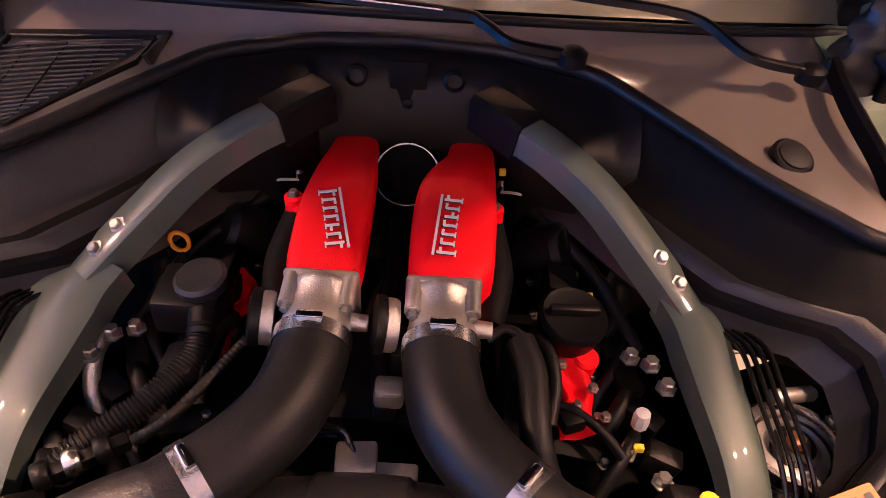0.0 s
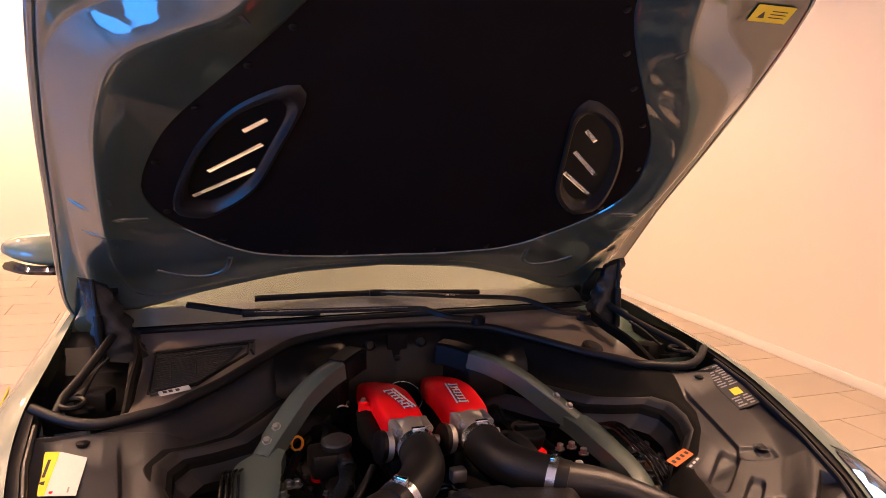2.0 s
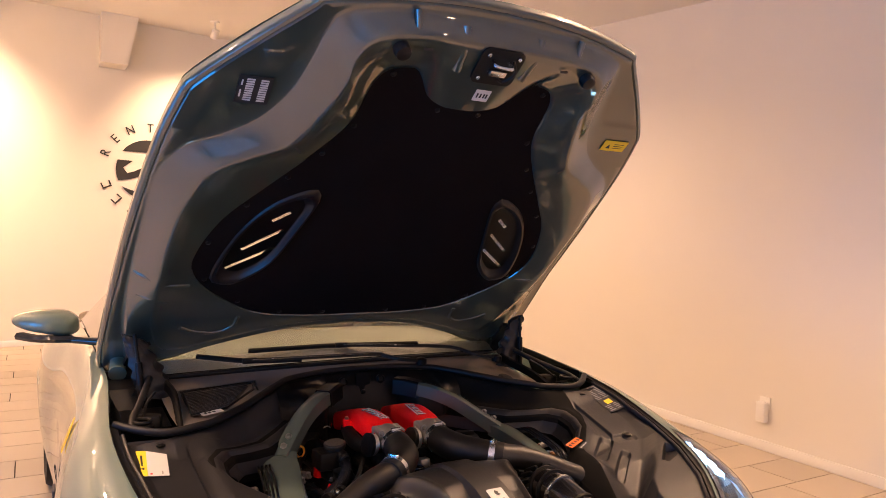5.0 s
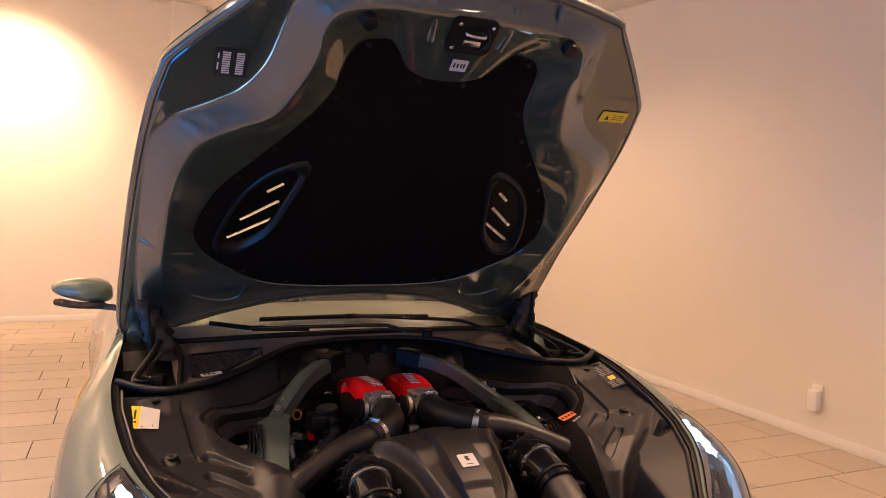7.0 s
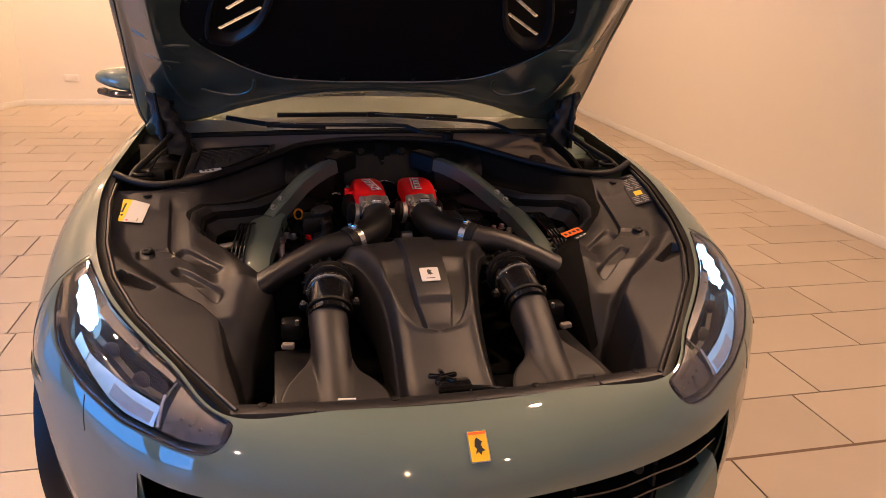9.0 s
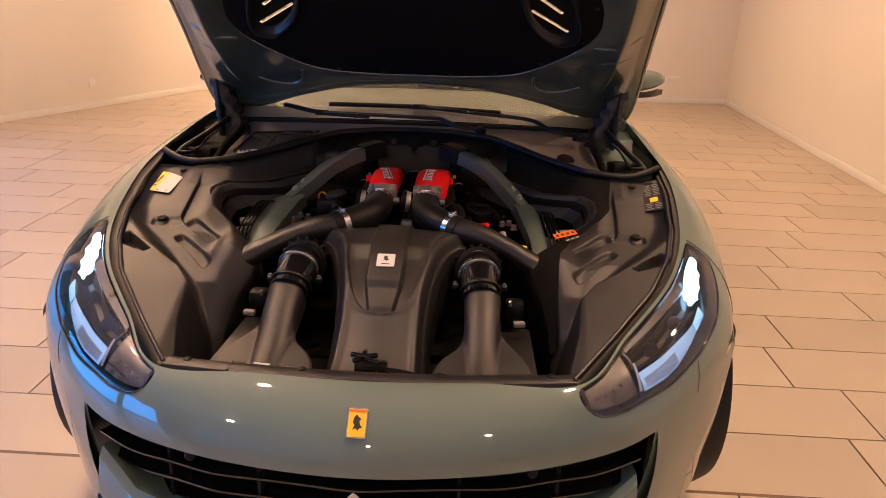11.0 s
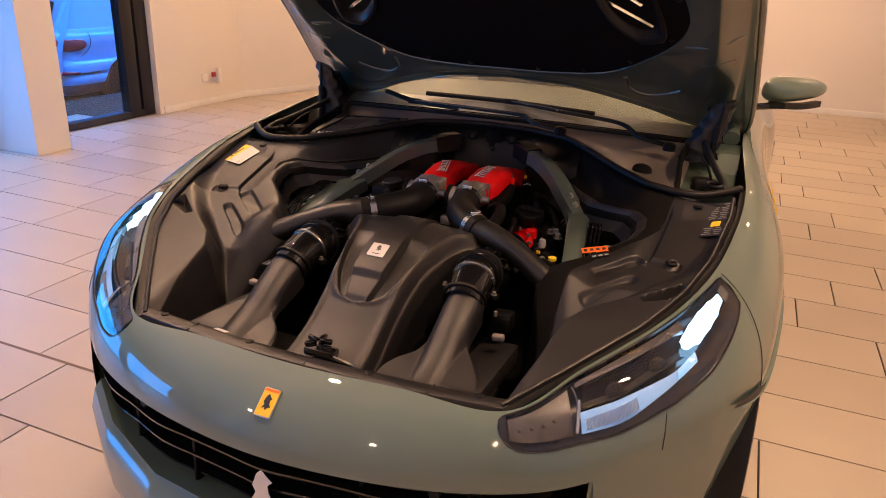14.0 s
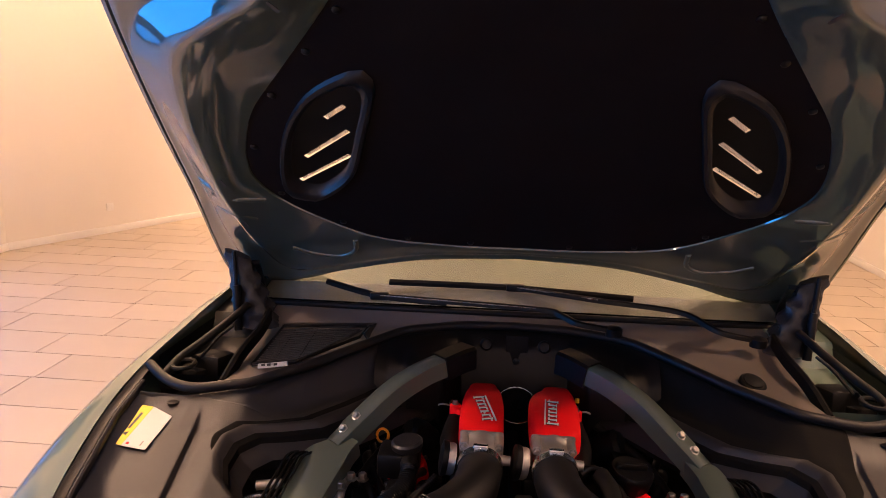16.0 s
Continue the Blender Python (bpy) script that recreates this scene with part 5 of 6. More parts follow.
# strut braces
SEC = [(-0.025, -0.026), (-0.025, 0.013), (-0.019, 0.018), (0.019, 0.018), (0.025, 0.013), (0.025, -0.026)]
for side in (-1, 1):
    pth = mirrored([(0.165, 0.510, 0.872), (0.215, 0.470, 0.860), (0.275, 0.418, 0.832), (0.330, 0.360, 0.790), (0.385, 0.298, 0.745)], side)
    br = part("strut_brace", tube(pth, 1, 40, section=SEC), BRACE, car, "sage painted strut brace bar")
    part("brace_sleeve", tube(mirrored([(0.115, 0.560, 0.880), (0.14, 0.535, 0.878), (0.178, 0.500, 0.869)], side), 1, 14, section=[(a * 1.2, b * 1.25) for a, b in SEC]), BLACK, br)
    for f in (0.80, 0.93):
        q = spl(pth, 60)[int(59 * f)]
        bolt(q + np.array([0, -0.004, 0.020]), 0.0075, br, (side * 0.3, -0.5, 0.8), h=0.008)
    low = mirrored([(0.372, 0.318, 0.748), (0.392, 0.270, 0.735), (0.405, 0.190, 0.716), (0.418, 0.100, 0.690), (0.425, 0.020, 0.64)], side)
    part("brace_bracket", tube(low, [1.15, 1.3, 1.15, 1.0, 0.9], 30, section=[(a * (1.55 if side < 0 else 1.0), b * 0.8) for a, b in SEC]), BRACE, br)
    # damper top in the well
    c = Vector((side * 0.505, 0.160, 0.672))
    dt = part("damper_top", lathe([(0.080, -0.07), (0.080, -0.03), (0.066, -0.022), (0.062, -0.024), (0.056, -0.034), (0.030, -0.034)], Matrix.Translation(c), 36), BLACK, car, "suspension damper top with bright rings and a copper-coloured nut")
    part("damper_ring", lathe([(0.050, -0.034), (0.050, -0.006), (0.054, 0.0), (0.061, 0.0), (0.063, -0.006), (0.063, -0.026)], Matrix.Translation(c), 40), STEEL, dt)
    part("damper_cup", lathe([(0.048, -0.034), (0.046, -0.016), (0.034, -0.010), (0.030, -0.018), (0.012, -0.020)], Matrix.Translation(c), 36), ALU, dt)
    part("damper_seat", lathe([(0.024, -0.020), (0.026, -0.004), (0.018, 0.0), (0.012, -0.004)], Matrix.Translation(c), 30), BLACK, dt)
    part("damper_nut", lathe([(0.012, -0.006), (0.012, 0.008), (0.007, 0.012)], Matrix.Translation(c), 6), COPPER, dt)
    for a in (0.5, 2.6, 4.7):
        bolt(c + Vector((0.062 * math.cos(a), 0.062 * math.sin(a), 0.002)), 0.007, dt)
    part("damper_plug", lathe([(0.010, 0), (0.010, 0.05), (0.006, 0.055)], basis(c + Vector((-0.02, 0.05, 0.02)), (1, 0.1, 0.1)), 12), ALU, dt)
    for j in range(4):
        o = 0.011 * j
        part("hydraulic_line", tube(mirrored([(0.412 + o, 0.285, 0.735), (0.432 + o, 0.235, 0.752), (0.440 + o, 0.170, 0.740), (0.452 + o, 0.090, 0.712), (0.458 + o, 0.03, 0.66)], side), 0.0032, 26, 8), GLOSSBLACK, car)

# cylinder head covers, wiring and small parts
for side in (-1, 1):
    rows = []
    for y in np.linspace(0.50, 0.13, 14):
        rows.append([(side * (0.175 + dx), y, z + 0.004 * math.sin(y * 90)) for dx, z in ((-0.03, 0.60), (-0.02, 0.660), (0.02, 0.672), (0.09, 0.655), (0.115, 0.630), (0.12, 0.55))])
    hc = part("cam_cover", sheet(rows)[0], DARK, car, "dark cam cover below the plenums")
    # lumpy red casting showing between the pipes
    rows = []
    x0, y0, w0, h0 = (0.190, 0.305, 0.050, 0.16) if side > 0 else (0.185, 0.370, 0.030, 0.17)
    for y in np.linspace(y0, y0 - h0, 30):
        s = (y0 - y) / h0
        a, c = x0 + 0.025 * s + 0.006 * math.sin(70 * y), x0 + w0 + 0.050 * s + 0.010 * math.sin(55 * y + 1)
        rows.append([(side * (a + (c - a) * q), y, 0.700 - 0.022 * s - 0.03 * (2 * q - 1) ** 4 + 0.009 * math.sin(8 * q + 60 * y) * math.sin(math.pi * q)) for q in np.linspace(0, 1, 18)])
    rc = part("head_casting", sheet(rows)[0], RED, car, "lumpy red painted casting between black pipes")
    for x, y, z in ((0.225, 0.235, 0.698), (0.262, 0.205, 0.692), (0.240, 0.180, 0.688), (0.275, 0.172, 0.680)):
        bolt((side * x, y, z), 0.0055, rc)
    part("casting_boss", lathe([(0.016, -0.02), (0.017, 0.006), (0.013, 0.010)], basis((side * 0.258, y0 - 0.055, 0.694), (0, -0.2, 1)), 16), RED, rc)
    part("coolant_hose", tube(mirrored([(0.190, 0.270, 0.715), (0.205, 0.235, 0.722), (0.212, 0.195, 0.712), (0.205, 0.150, 0.690)], side), 0.009, 26, 12), RUBBER, car)
    part("injector_plug", box(0.030, 0.024, 0.022, pose(side * 0.232, 0.158, 0.690, 0, 0, 20), 0.005), BLACK, car)
    part("injector_rail", tube(mirrored([(0.200, 0.178, 0.698), (0.235, 0.165, 0.700), (0.270, 0.140, 0.690), (0.290, 0.120, 0.676)], side), 0.006, 26, 10), BLACK, car)
    for y in np.linspace(0.46, 0.13, 6):
        bolt((side * 0.275, y, 0.645), 0.006, hc)
        bolt((side * 0.20, y + 0.02, 0.668), 0.006, hc)
    near = 0.17 if side < 0 else 0.35
    coil = part("coil_rail", box(0.055, 0.505 - near, 0.03, pose(side * 0.232, (0.505 + near) / 2, 0.690, 0, side * 12, 0), 0.008), BLACK, car)
    for y in np.linspace(0.46, near + 0.02, 4 if side < 0 else 2):
        part("coil_pack", box(0.045, 0.055, 0.03, pose(side * 0.233, y, 0.712, 0, side * 12, 0), 0.007), BLACK, coil)
    for j in range(5):
        y = 0.50 - 0.06 * j
        part("heater_hose", tube(mirrored([(0.30, y, 0.66), (0.33, y - 0.05, 0.70 - 0.02 * j), (0.30, y - 0.12, 0.665), (0.26, y - 0.17, 0.62)], side), 0.009 + 0.002 * (j % 2), 22, 10), RUBBER, car)
    for j in range(6):
        x, y = 0.305 + 0.012 * j, 0.30 - 0.055 * j
        bm = box(0.030, 0.045, 0.035, pose(side * x, y, 0.655, 5 * j, 0, 25 * j), 0.006)
        part("connector", bm, BLACK, car)
    for j, (x, y, z) in enumerate(((0.335, 0.235, 0.705), (0.350, 0.205, 0.700), (0.315, 0.255, 0.695), (0.30, 0.14, 0.655), (0.335, 0.10, 0.66))):
        bolt((side * x, y, z), 0.009, car, h=0.014)
    part("wiring_loom", tube(mirrored([(0.15, 0.60, 0.73), (0.19, 0.52, 0.735), (0.235, 0.47, 0.72), (0.29, 0.40, 0.70), (0.34, 0.30, 0.66)], side), 0.010, 40, 10, rib=0.12), RUBBER, car)
    part("head_duct", lathe([(0.035, -0.03), (0.042, 0.0), (0.040, 0.03), (0.03, 0.04)], basis((side * 0.215, 0.445, 0.705), (side * 0.8, -0.3, 0.5)), 22), BLACK, car)
    # heat-shield bracket with white wire
    part("sensor_wire", tube(mirrored([(0.150, 0.505, 0.765), (0.168, 0.49, 0.775), (0.185, 0.50, 0.765), (0.192, 0.515, 0.76)], side), 0.0022, 20, 8), LABEL_W, car)
    part("sensor_tip", lathe([(0.004, -0.01), (0.007, -0.005), (0.007, 0.008), (0.003, 0.012)], pose(side * 0.150, 0.510, 0.768), 10), STEEL, car)

# breather unit, ribbed hose and dipstick on one bank
br = part("breather_box", box(0.085, 0.080, 0.055, pose(-0.242, 0.278, 0.735), 0.010), BLACK, car, "black oil breather box with round cap")
part("breather_cap", lathe([(0.030, -0.006), (0.033, 0.0), (0.033, 0.010), (0.028, 0.014), (0.010, 0.013)], pose(-0.225, 0.275, 0.768, 6, -6), 28), PLASTIC, br)
part("breather_spout", lathe([(0.018, -0.02), (0.018, 0), (0.015, 0.003), (0.018, 0.007), (0.015, 0.012)], basis((-0.215, 0.225, 0.742), (0.1, -0.9, -0.3)), 18), BLACK, br)
part("ribbed_hose", tube([(-0.216, 0.225, 0.738), (-0.222, 0.190, 0.722), (-0.255, 0.140, 0.710), (-0.295, 0.100, 0.702), (-0.325, 0.070, 0.694), (-0.335, 0.050, 0.675)], 0.0138, 180, 16, rib=0.22), RUBBER, car, "ribbed black breather hose")
part("thin_ribbed_hose", tube([(-0.160, 0.215, 0.735), (-0.19, 0.165, 0.725), (-0.225, 0.115, 0.712), (-0.26, 0.09, 0.700)], 0.0065, 110, 10, rib=0.12), RUBBER, car)
part("dipstick_ring", tube([(-0.294 + 0.013 * math.cos(a), 0.385, 0.735 + 0.016 * math.sin(a)) for a in np.linspace(0, 2 * math.pi, 20)], 0.0032, 40, 8), material("amber_plastic", (0.85, 0.33, 0.02), 0.4), car, "amber dipstick ring")
part("dipstick_tube", tube([(-0.294, 0.385, 0.72), (-0.292, 0.39, 0.68), (-0.28, 0.40, 0.60)], 0.005, 14, 8), STEEL, car)
part("coolant_pipe", tube([(-0.345, 0.250, 0.70), (-0.352, 0.215, 0.695), (-0.350, 0.18, 0.66), (-0.33, 0.15, 0.62)], 0.011, 24, 12), ALU, car)
part("coolant_elbow", tube([(-0.385, 0.13, 0.63), (-0.36, 0.10, 0.655), (-0.33, 0.085, 0.66)], 0.012, 18, 12), ALU, car)
for j in range(3):
    part("hose_connector", box(0.022, 0.018, 0.018, pose(-0.272 - 0.025 * j, 0.085 - 0.018 * j, 0.700, 0, 0, 35), 0.004), BLACK, car)
    part("hose_collar", lathe([(0.014, -0.008), (0.016, -0.004), (0.016, 0.004), (0.014, 0.008)], basis((-0.285 - 0.025 * j, 0.075 - 0.018 * j, 0.705), (-0.8, -0.5, 0)), 14), STEEL if j == 1 else BLACK, car)
# oil filler cap on the other bank
oc = part("oil_filler_cap", lathe([(0.040, -0.03), (0.044, -0.004), (0.045, 0.006), (0.041, 0.012), (0.034, 0.010)], pose(0.238, 0.282, 0.735, 8, 6), 30), BLACK, car, "round black oil filler cap with a grip bar")
part("cap_grip", box(0.066, 0.012, 0.016, pose(0.238, 0.282, 0.750, 8, 6, 8), 0.004), BLACK, oc)
part("sensor_cap", lathe([(0.010, 0), (0.011, 0.012), (0.009, 0.024), (0.005, 0.026)], pose(0.315, 0.165, 0.680, 0, 0, 0), 8), LABEL_W, car, "white hexagonal sensor cap")
part("yellow_clip", box(0.012, 0.008, 0.010, pose(0.312, 0.138, 0.672), 0.002), LABEL_Y, car)
part("yellow_clip", lathe([(0.012, 0), (0.012, 0.008), (0.007, 0.010)], pose(0.372, 0.062, 0.685), 12), LABEL_Y, car)
part("yellow_clip", box(0.010, 0.006, 0.012, pose(0.150, 0.520, 0.790), 0.002), LABEL_Y, car)
part("yellow_clip", box(0.008, 0.006, 0.012, pose(0.265, 0.325, 0.735), 0.002), LABEL_Y, car)
# round cap behind the plenums
FELTCAP = material("dull_black", (0.004, 0.004, 0.004), 0.8, 0, 0, 0.03, 300, 0.2, 20, 0.2, 0.1)
rcap = part("round_cap", lathe([(0.050, -0.03), (0.048, 0.0), (0.044, 0.004), (0.012, 0.001), (0.012, 0.006), (0.005, 0.007)], basis((0.008, 0.540, 0.762), (0, -0.62, 0.78)), 36), FELTCAP, car, "round black cap with bright edge behind the plenums")
part("cap_edge", ring(basis((0.008, 0.540, 0.762), (0, -0.62, 0.78)), 0.0485, 0.0018), STEEL, rcap)
# centre of the vee: valve block with pipes
vb = part("valve_block", box(0.045, 0.040, 0.040, pose(-0.012, 0.075, 0.700, 0, 0, 4), 0.004), ALU, car, "pale alloy valve block with thin pipes")
part("valve_block_stub", box(0.05, 0.022, 0.022, pose(0.03, 0.072, 0.690), 0.004), ALU, vb)
for j in range(3):
    part("thin_pipe", tube([(-0.018 + 0.008 * j, 0.085 - 0.012 * j, 0.715), (-0.03, 0.10, 0.728 - 0.006 * j), (-0.07, 0.105, 0.722 - 0.01 * j), (-0.105, 0.07, 0.70)], 0.0035, 24, 8), GLOSSBLACK, vb)
part("vee_cover", box(0.20, 0.34, 0.03, pose(0.0, 0.32, 0.665), 0.01), DARK, car)
part("vee_hose", tube([(0.0, 0.50, 0.70), (0.005, 0.38, 0.705), (0.0, 0.25, 0.70), (0.01, 0.15, 0.69)], 0.014, 30, 12), RUBBER, car)
part("sensor_block", box(0.035, 0.03, 0.03, pose(0.015, 0.165, 0.715), 0.006), ALU, car)
part("side_hose", tube([(0.165, 0.215, 0.76), (0.178, 0.17, 0.752), (0.180, 0.10, 0.735), (0.195, 0.06, 0.70)], 0.018, 26, 14), RUBBER, car)
part("side_hose", tube([(0.126, 0.215, 0.76), (0.15, 0.225, 0.77), (0.178, 0.20, 0.765), (0.185, 0.15, 0.74)], 0.006, 26, 10), RUBBER, car)

# ---- labels in the bay ----
GREYPRINT = material("grey_print", (0.26, 0.26, 0.25), 0.5)
def lay(name, x, y, z, w, h, mat, nrm, xd, parent, label=""):
    m = basis((x, y, z), nrm, xd)
    return part(name, prism(rounded(w, h, 0.002), 0.0008, m), mat, parent, label, smooth=False), m


def cover_normal(x, y):
    e = 0.012
    s = 1 if x > 0 else -1
    gx = s * (liner_z(abs(x) + e, y) - liner_z(abs(x) - e, y)) / (2 * e)
    gy = (liner_z(x, y + e) - liner_z(x, y - e)) / (2 * e)
    return (-gx, -gy, 1)


x, y = -0.745, 0.186
st, m = lay("paper_label", x, y, liner_z(x, y) + 0.003, 0.122, 0.074, LABEL_W, cover_normal(x, y), (0.06, 1.0, 0), car, "white and yellow paper warning label")
part("label_band", prism(rounded(0.121, 0.024, 0.002), 0.0005, m @ Matrix.Translation((0, 0.0245, 0.0008))), LABEL_Y, st, smooth=False)
part("print_bar", prism(rounded(0.050, 0.005, 0.0006, 1), 0.0004, m @ Matrix.Translation((0.012, 0.0245, 0.0014))), INK, st, smooth=False)
part("print_mark", prism([(-0.034, 0.019), (-0.022, 0.019), (-0.028, 0.030)], 0.0004, m @ Matrix.Translation((0, 0, 0.0014))), INK, st, smooth=False)
part("print_mark", prism(rounded(0.006, 0.006, 0.002), 0.0004, m @ Matrix.Translation((-0.052, 0.004, 0.0009))), RED, st, smooth=False)
part("print_bar", prism(rounded(0.014, 0.003, 0.0006, 1), 0.0004, m @ Matrix.Translation((-0.046, -0.022, 0.0009))), GREYPRINT, st, smooth=False)
x, y = 0.769, 0.207
st, m = lay("data_label", x, y, liner_z(x, y) + 0.006, 0.056, 0.180, INK, cover_normal(x, y), (0.99, -0.10, 0), car, "dark data label with white print and a yellow square")
part("print_square", prism(rounded(0.024, 0.026, 0.002), 0.0005, m @ Matrix.Translation((0.002, -0.028, 0.0008))), LABEL_Y, st, smooth=False)
for j in range(17):
    for q in (-1, 1):
        if not 9 <= j <= 12:
            w = 0.023 - 0.005 * ((j * 7 + q) % 3)
            part("print_bar", prism(rounded(w, 0.0042, 0.0006, 1), 0.0004, m @ Matrix.Translation((q * 0.0130, 0.082 - 0.0101 * j, 0.0009))), GREYPRINT, st, smooth=False)
x, y = 0.488, 0.034
st, m = lay("orange_label", x, y, liner_z(x, y) + 0.004, 0.068, 0.026, LABEL_O, cover_normal(x, y), (0.93, 0.37, 0), car, "orange warning label")
for j in range(4):
    part("print_mark", prism(rounded(0.009, 0.010, 0.002), 0.0005, m @ Matrix.Translation((-0.024 + 0.016 * j, 0, 0.0009))), INK, st, smooth=False)
st, m = lay("white_print", x + 0.02, y - 0.022, liner_z(x + 0.02, y - 0.022) + 0.003, 0.05, 0.014, INK, cover_normal(x, y), (0.88, 0.47, 0), car)
for j in range(3):
    part("print_bar", prism(rounded(0.010, 0.005, 0.0006, 1), 0.0004, m @ Matrix.Translation((-0.016 + 0.016 * j, 0, 0.0009))), LABEL_W, st, smooth=False)

# ---- headlamps ----
REFLECTOR = material("lamp_reflector", (0.040, 0.038, 0.040), 0.28, 0.3, 0, 0.03, 200, 0.15, 40, 0.2)
SATIN = material("lamp_bezel", (0.06, 0.06, 0.066), 0.3, 0.7, 0, 0.03, 300, 0.1, 30)
for side in (-1, 1):
    hl = new("headlamp")
    hl.parent = car

    def at(k, f, depth):
        lo, hi = lamp_limits(k)
        return skin(side, k, lo + (hi - lo) * f, -depth)

    def patch(k0, k1, f0, f1, depth, nk=40, nb=14):
        """A piece of the lamp between two stations; f0, f1 and depth may be pairs (start, end)."""
        rows = []
        for s in np.linspace(0, 1, nk):
            k = k0 + (k1 - k0) * s
            a, b2, d = [v[0] + (v[1] - v[0]) * s if isinstance(v, tuple) else v for v in (f0, f1, depth)]
            rows.append([at(k, a + (b2 - a) * q, d) for q in np.linspace(0, 1, nb)])
        return rows

    bm, _ = sheet(patch(K_TIP, K_TOP, 0, 1, 0.0, 90, 20))
    lens = part("lens", bm, LENS, hl, "clear lens")
    lens.modifiers.new("thick", "SOLIDIFY").thickness = 0.003
    lens.visible_shadow = False
    # housing
    bm = bmesh.new()
    front, back = patch(K_TIP, K_TOP, 0, 1, 0.006, 70, 16), patch(K_TIP, K_TOP, 0.03, 0.97, 0.055, 70, 16)
    sheet(back, bm=bm)
    for e in (0, -1):
        sheet([[r[e] for r in front], [r[e] for r in back]], bm=bm)
        sheet([front[e], back[e]], bm=bm)
    part("housing", bm, GLOSSBLACK, hl)
    # black borders: narrow inside, wide outside, ends
    part("border", sheet(patch(K_TIP, K_TOP, 0.0, 0.02, 0.005, 70, 4))[0], SATIN, hl)
    part("border", sheet(patch(K_TIP, 3.3, (0.90, 0.93), 1.0, 0.005, 30, 4))[0], GLOSSBLACK, hl)
    part("border", sheet(patch(3.3, 4.0, (0.93, 0.80), 1.0, 0.005, 30, 5))[0], GLOSSBLACK, hl)
    part("border", sheet(patch(4.0, K_TOP, (0.80, 0.62), 1.0, 0.005, 40, 6))[0], GLOSSBLACK, hl)
    part("border", sheet(patch(K_TIP, 1.98, 0, 1, 0.0055, 6, 10))[0], GLOSSBLACK, hl)
    # grey pocket at the tip with a bright divider
    part("reflector_pocket", sheet(patch(2.00, 2.76, 0.06, (0.80, 0.88), 0.014, 20, 10))[0], REFLECTOR, hl, "dull grey reflector pocket")
    for k in (2.12, 2.26, 2.40, 2.54):
        part("reflector_bead", lathe([(0.004, -0.001), (0.004, 0.001), (0.0015, 0.0025)], basis(at(k, 0.52, 0.013), tuple(Vector((side * 0.30, -0.80, 0.52)))), 12), REFLECTOR, hl)
    part("divider", tube([at(2.80 + 0.16 * (0.85 - f), f, 0.009) for f in np.linspace(0.40, 0.86, 6)], 0.0045, 20, 10), CHROME, hl)
    part("pocket_edge", tube([at(2.82, 0.10, 0.010), at(2.84, 0.25, 0.010), at(2.85, 0.42, 0.010)], 0.0025, 16, 8), SATIN, hl)
    # satin inner bezel along the bonnet side, dark bowl in the middle
    part("inner_bezel", sheet(patch(2.86, 4.45, 0.05, (0.14, 0.22), 0.010, 40, 5))[0], SATIN, hl)
    rows = []
    for f, d in ((0.22, 0.012), (0.26, 0.030), (0.36, 0.044), (0.46, 0.042), (0.54, 0.024), (0.56, 0.014)):
        rows.append([at(k, f + 0.02 * math.sin(6 * k), d) for k in np.linspace(2.95, 4.35, 30)])
    part("lamp_bowl", sheet(rows)[0], BLACK, hl)
    for k in (3.35, 3.95):
        c = at(k, 0.40, 0.038)
        mm = basis(c, tuple(Vector((side * 0.30, -0.85, 0.45))))
        part("projector", lathe([(0.018, -0.012), (0.020, 0.0), (0.017, 0.003), (0.008, 0.004), (0.002, 0.0045)], mm, 26), GLOSSBLACK, hl)
    # ribbed light guide along the outer edge
    part("light_guide", sheet(patch(2.86, 3.55, (0.58, 0.62), (0.89, 0.91), (0.008, 0.014), 30, 5))[0], GUIDE, hl, "pale ribbed light guide")
    part("light_guide", sheet(patch(3.55, 4.15, (0.62, 0.66), (0.91, 0.79), (0.014, 0.016), 20, 5))[0], GUIDE, hl, "pale light guide")
    for k in np.linspace(2.92, 3.55, 34):
        part("guide_rib", tube([at(k, 0.70, 0.0085), at(k + 0.015, 0.86, 0.0085)], 0.0009, 2, 6, smooth_path=False), CHROME, hl)
    part("light_strip", sheet(patch(4.15, 4.50, (0.66, 0.60), (0.79, 0.76), 0.014, 16, 4))[0], LEDLOW, hl)
    # main light: a stack of bright facets at the upper end
    rows = []
    for k in np.linspace(4.30, 5.42, 48):
        lo = float(np.interp(k, [4.30, 4.42, 4.60, 4.9, 5.2, 5.42], [0.34, 0.27, 0.20, 0.15, 0.16, 0.22]))
        hi = float(np.interp(k, [4.30, 4.42, 4.60, 4.9, 5.2, 5.42], [0.42, 0.50, 0.55, 0.54, 0.52, 0.46])) + 0.012 * math.sin(22 * k)
        rows.append([at(k, lo + (hi - lo) * q, 0.011 + 0.008 * abs(math.sin(11 * k)) - 0.004 * math.sin(math.pi * q)) for q in np.linspace(0, 1, 12)])
    part("light_block", sheet(rows)[0], LED, hl, "brilliant cool white lamp")
    part("light_block", sheet(patch(4.10, 4.42, (0.10, 0.12), (0.16, 0.28), 0.012, 8, 4))[0], LEDLOW, hl)
    part("light_tip", sheet(patch(5.46, 5.64, 0.18, 0.56, 0.010, 8, 6))[0], SATIN, hl)
    part("lamp_gap", tube([skin(side, k, lamp_limits(k)[1] + 0.006, 0.0) for k in np.linspace(K_TIP + 0.02, K_TOP - 0.02, 30)], 0.0015, 90, 6), INK, hl)
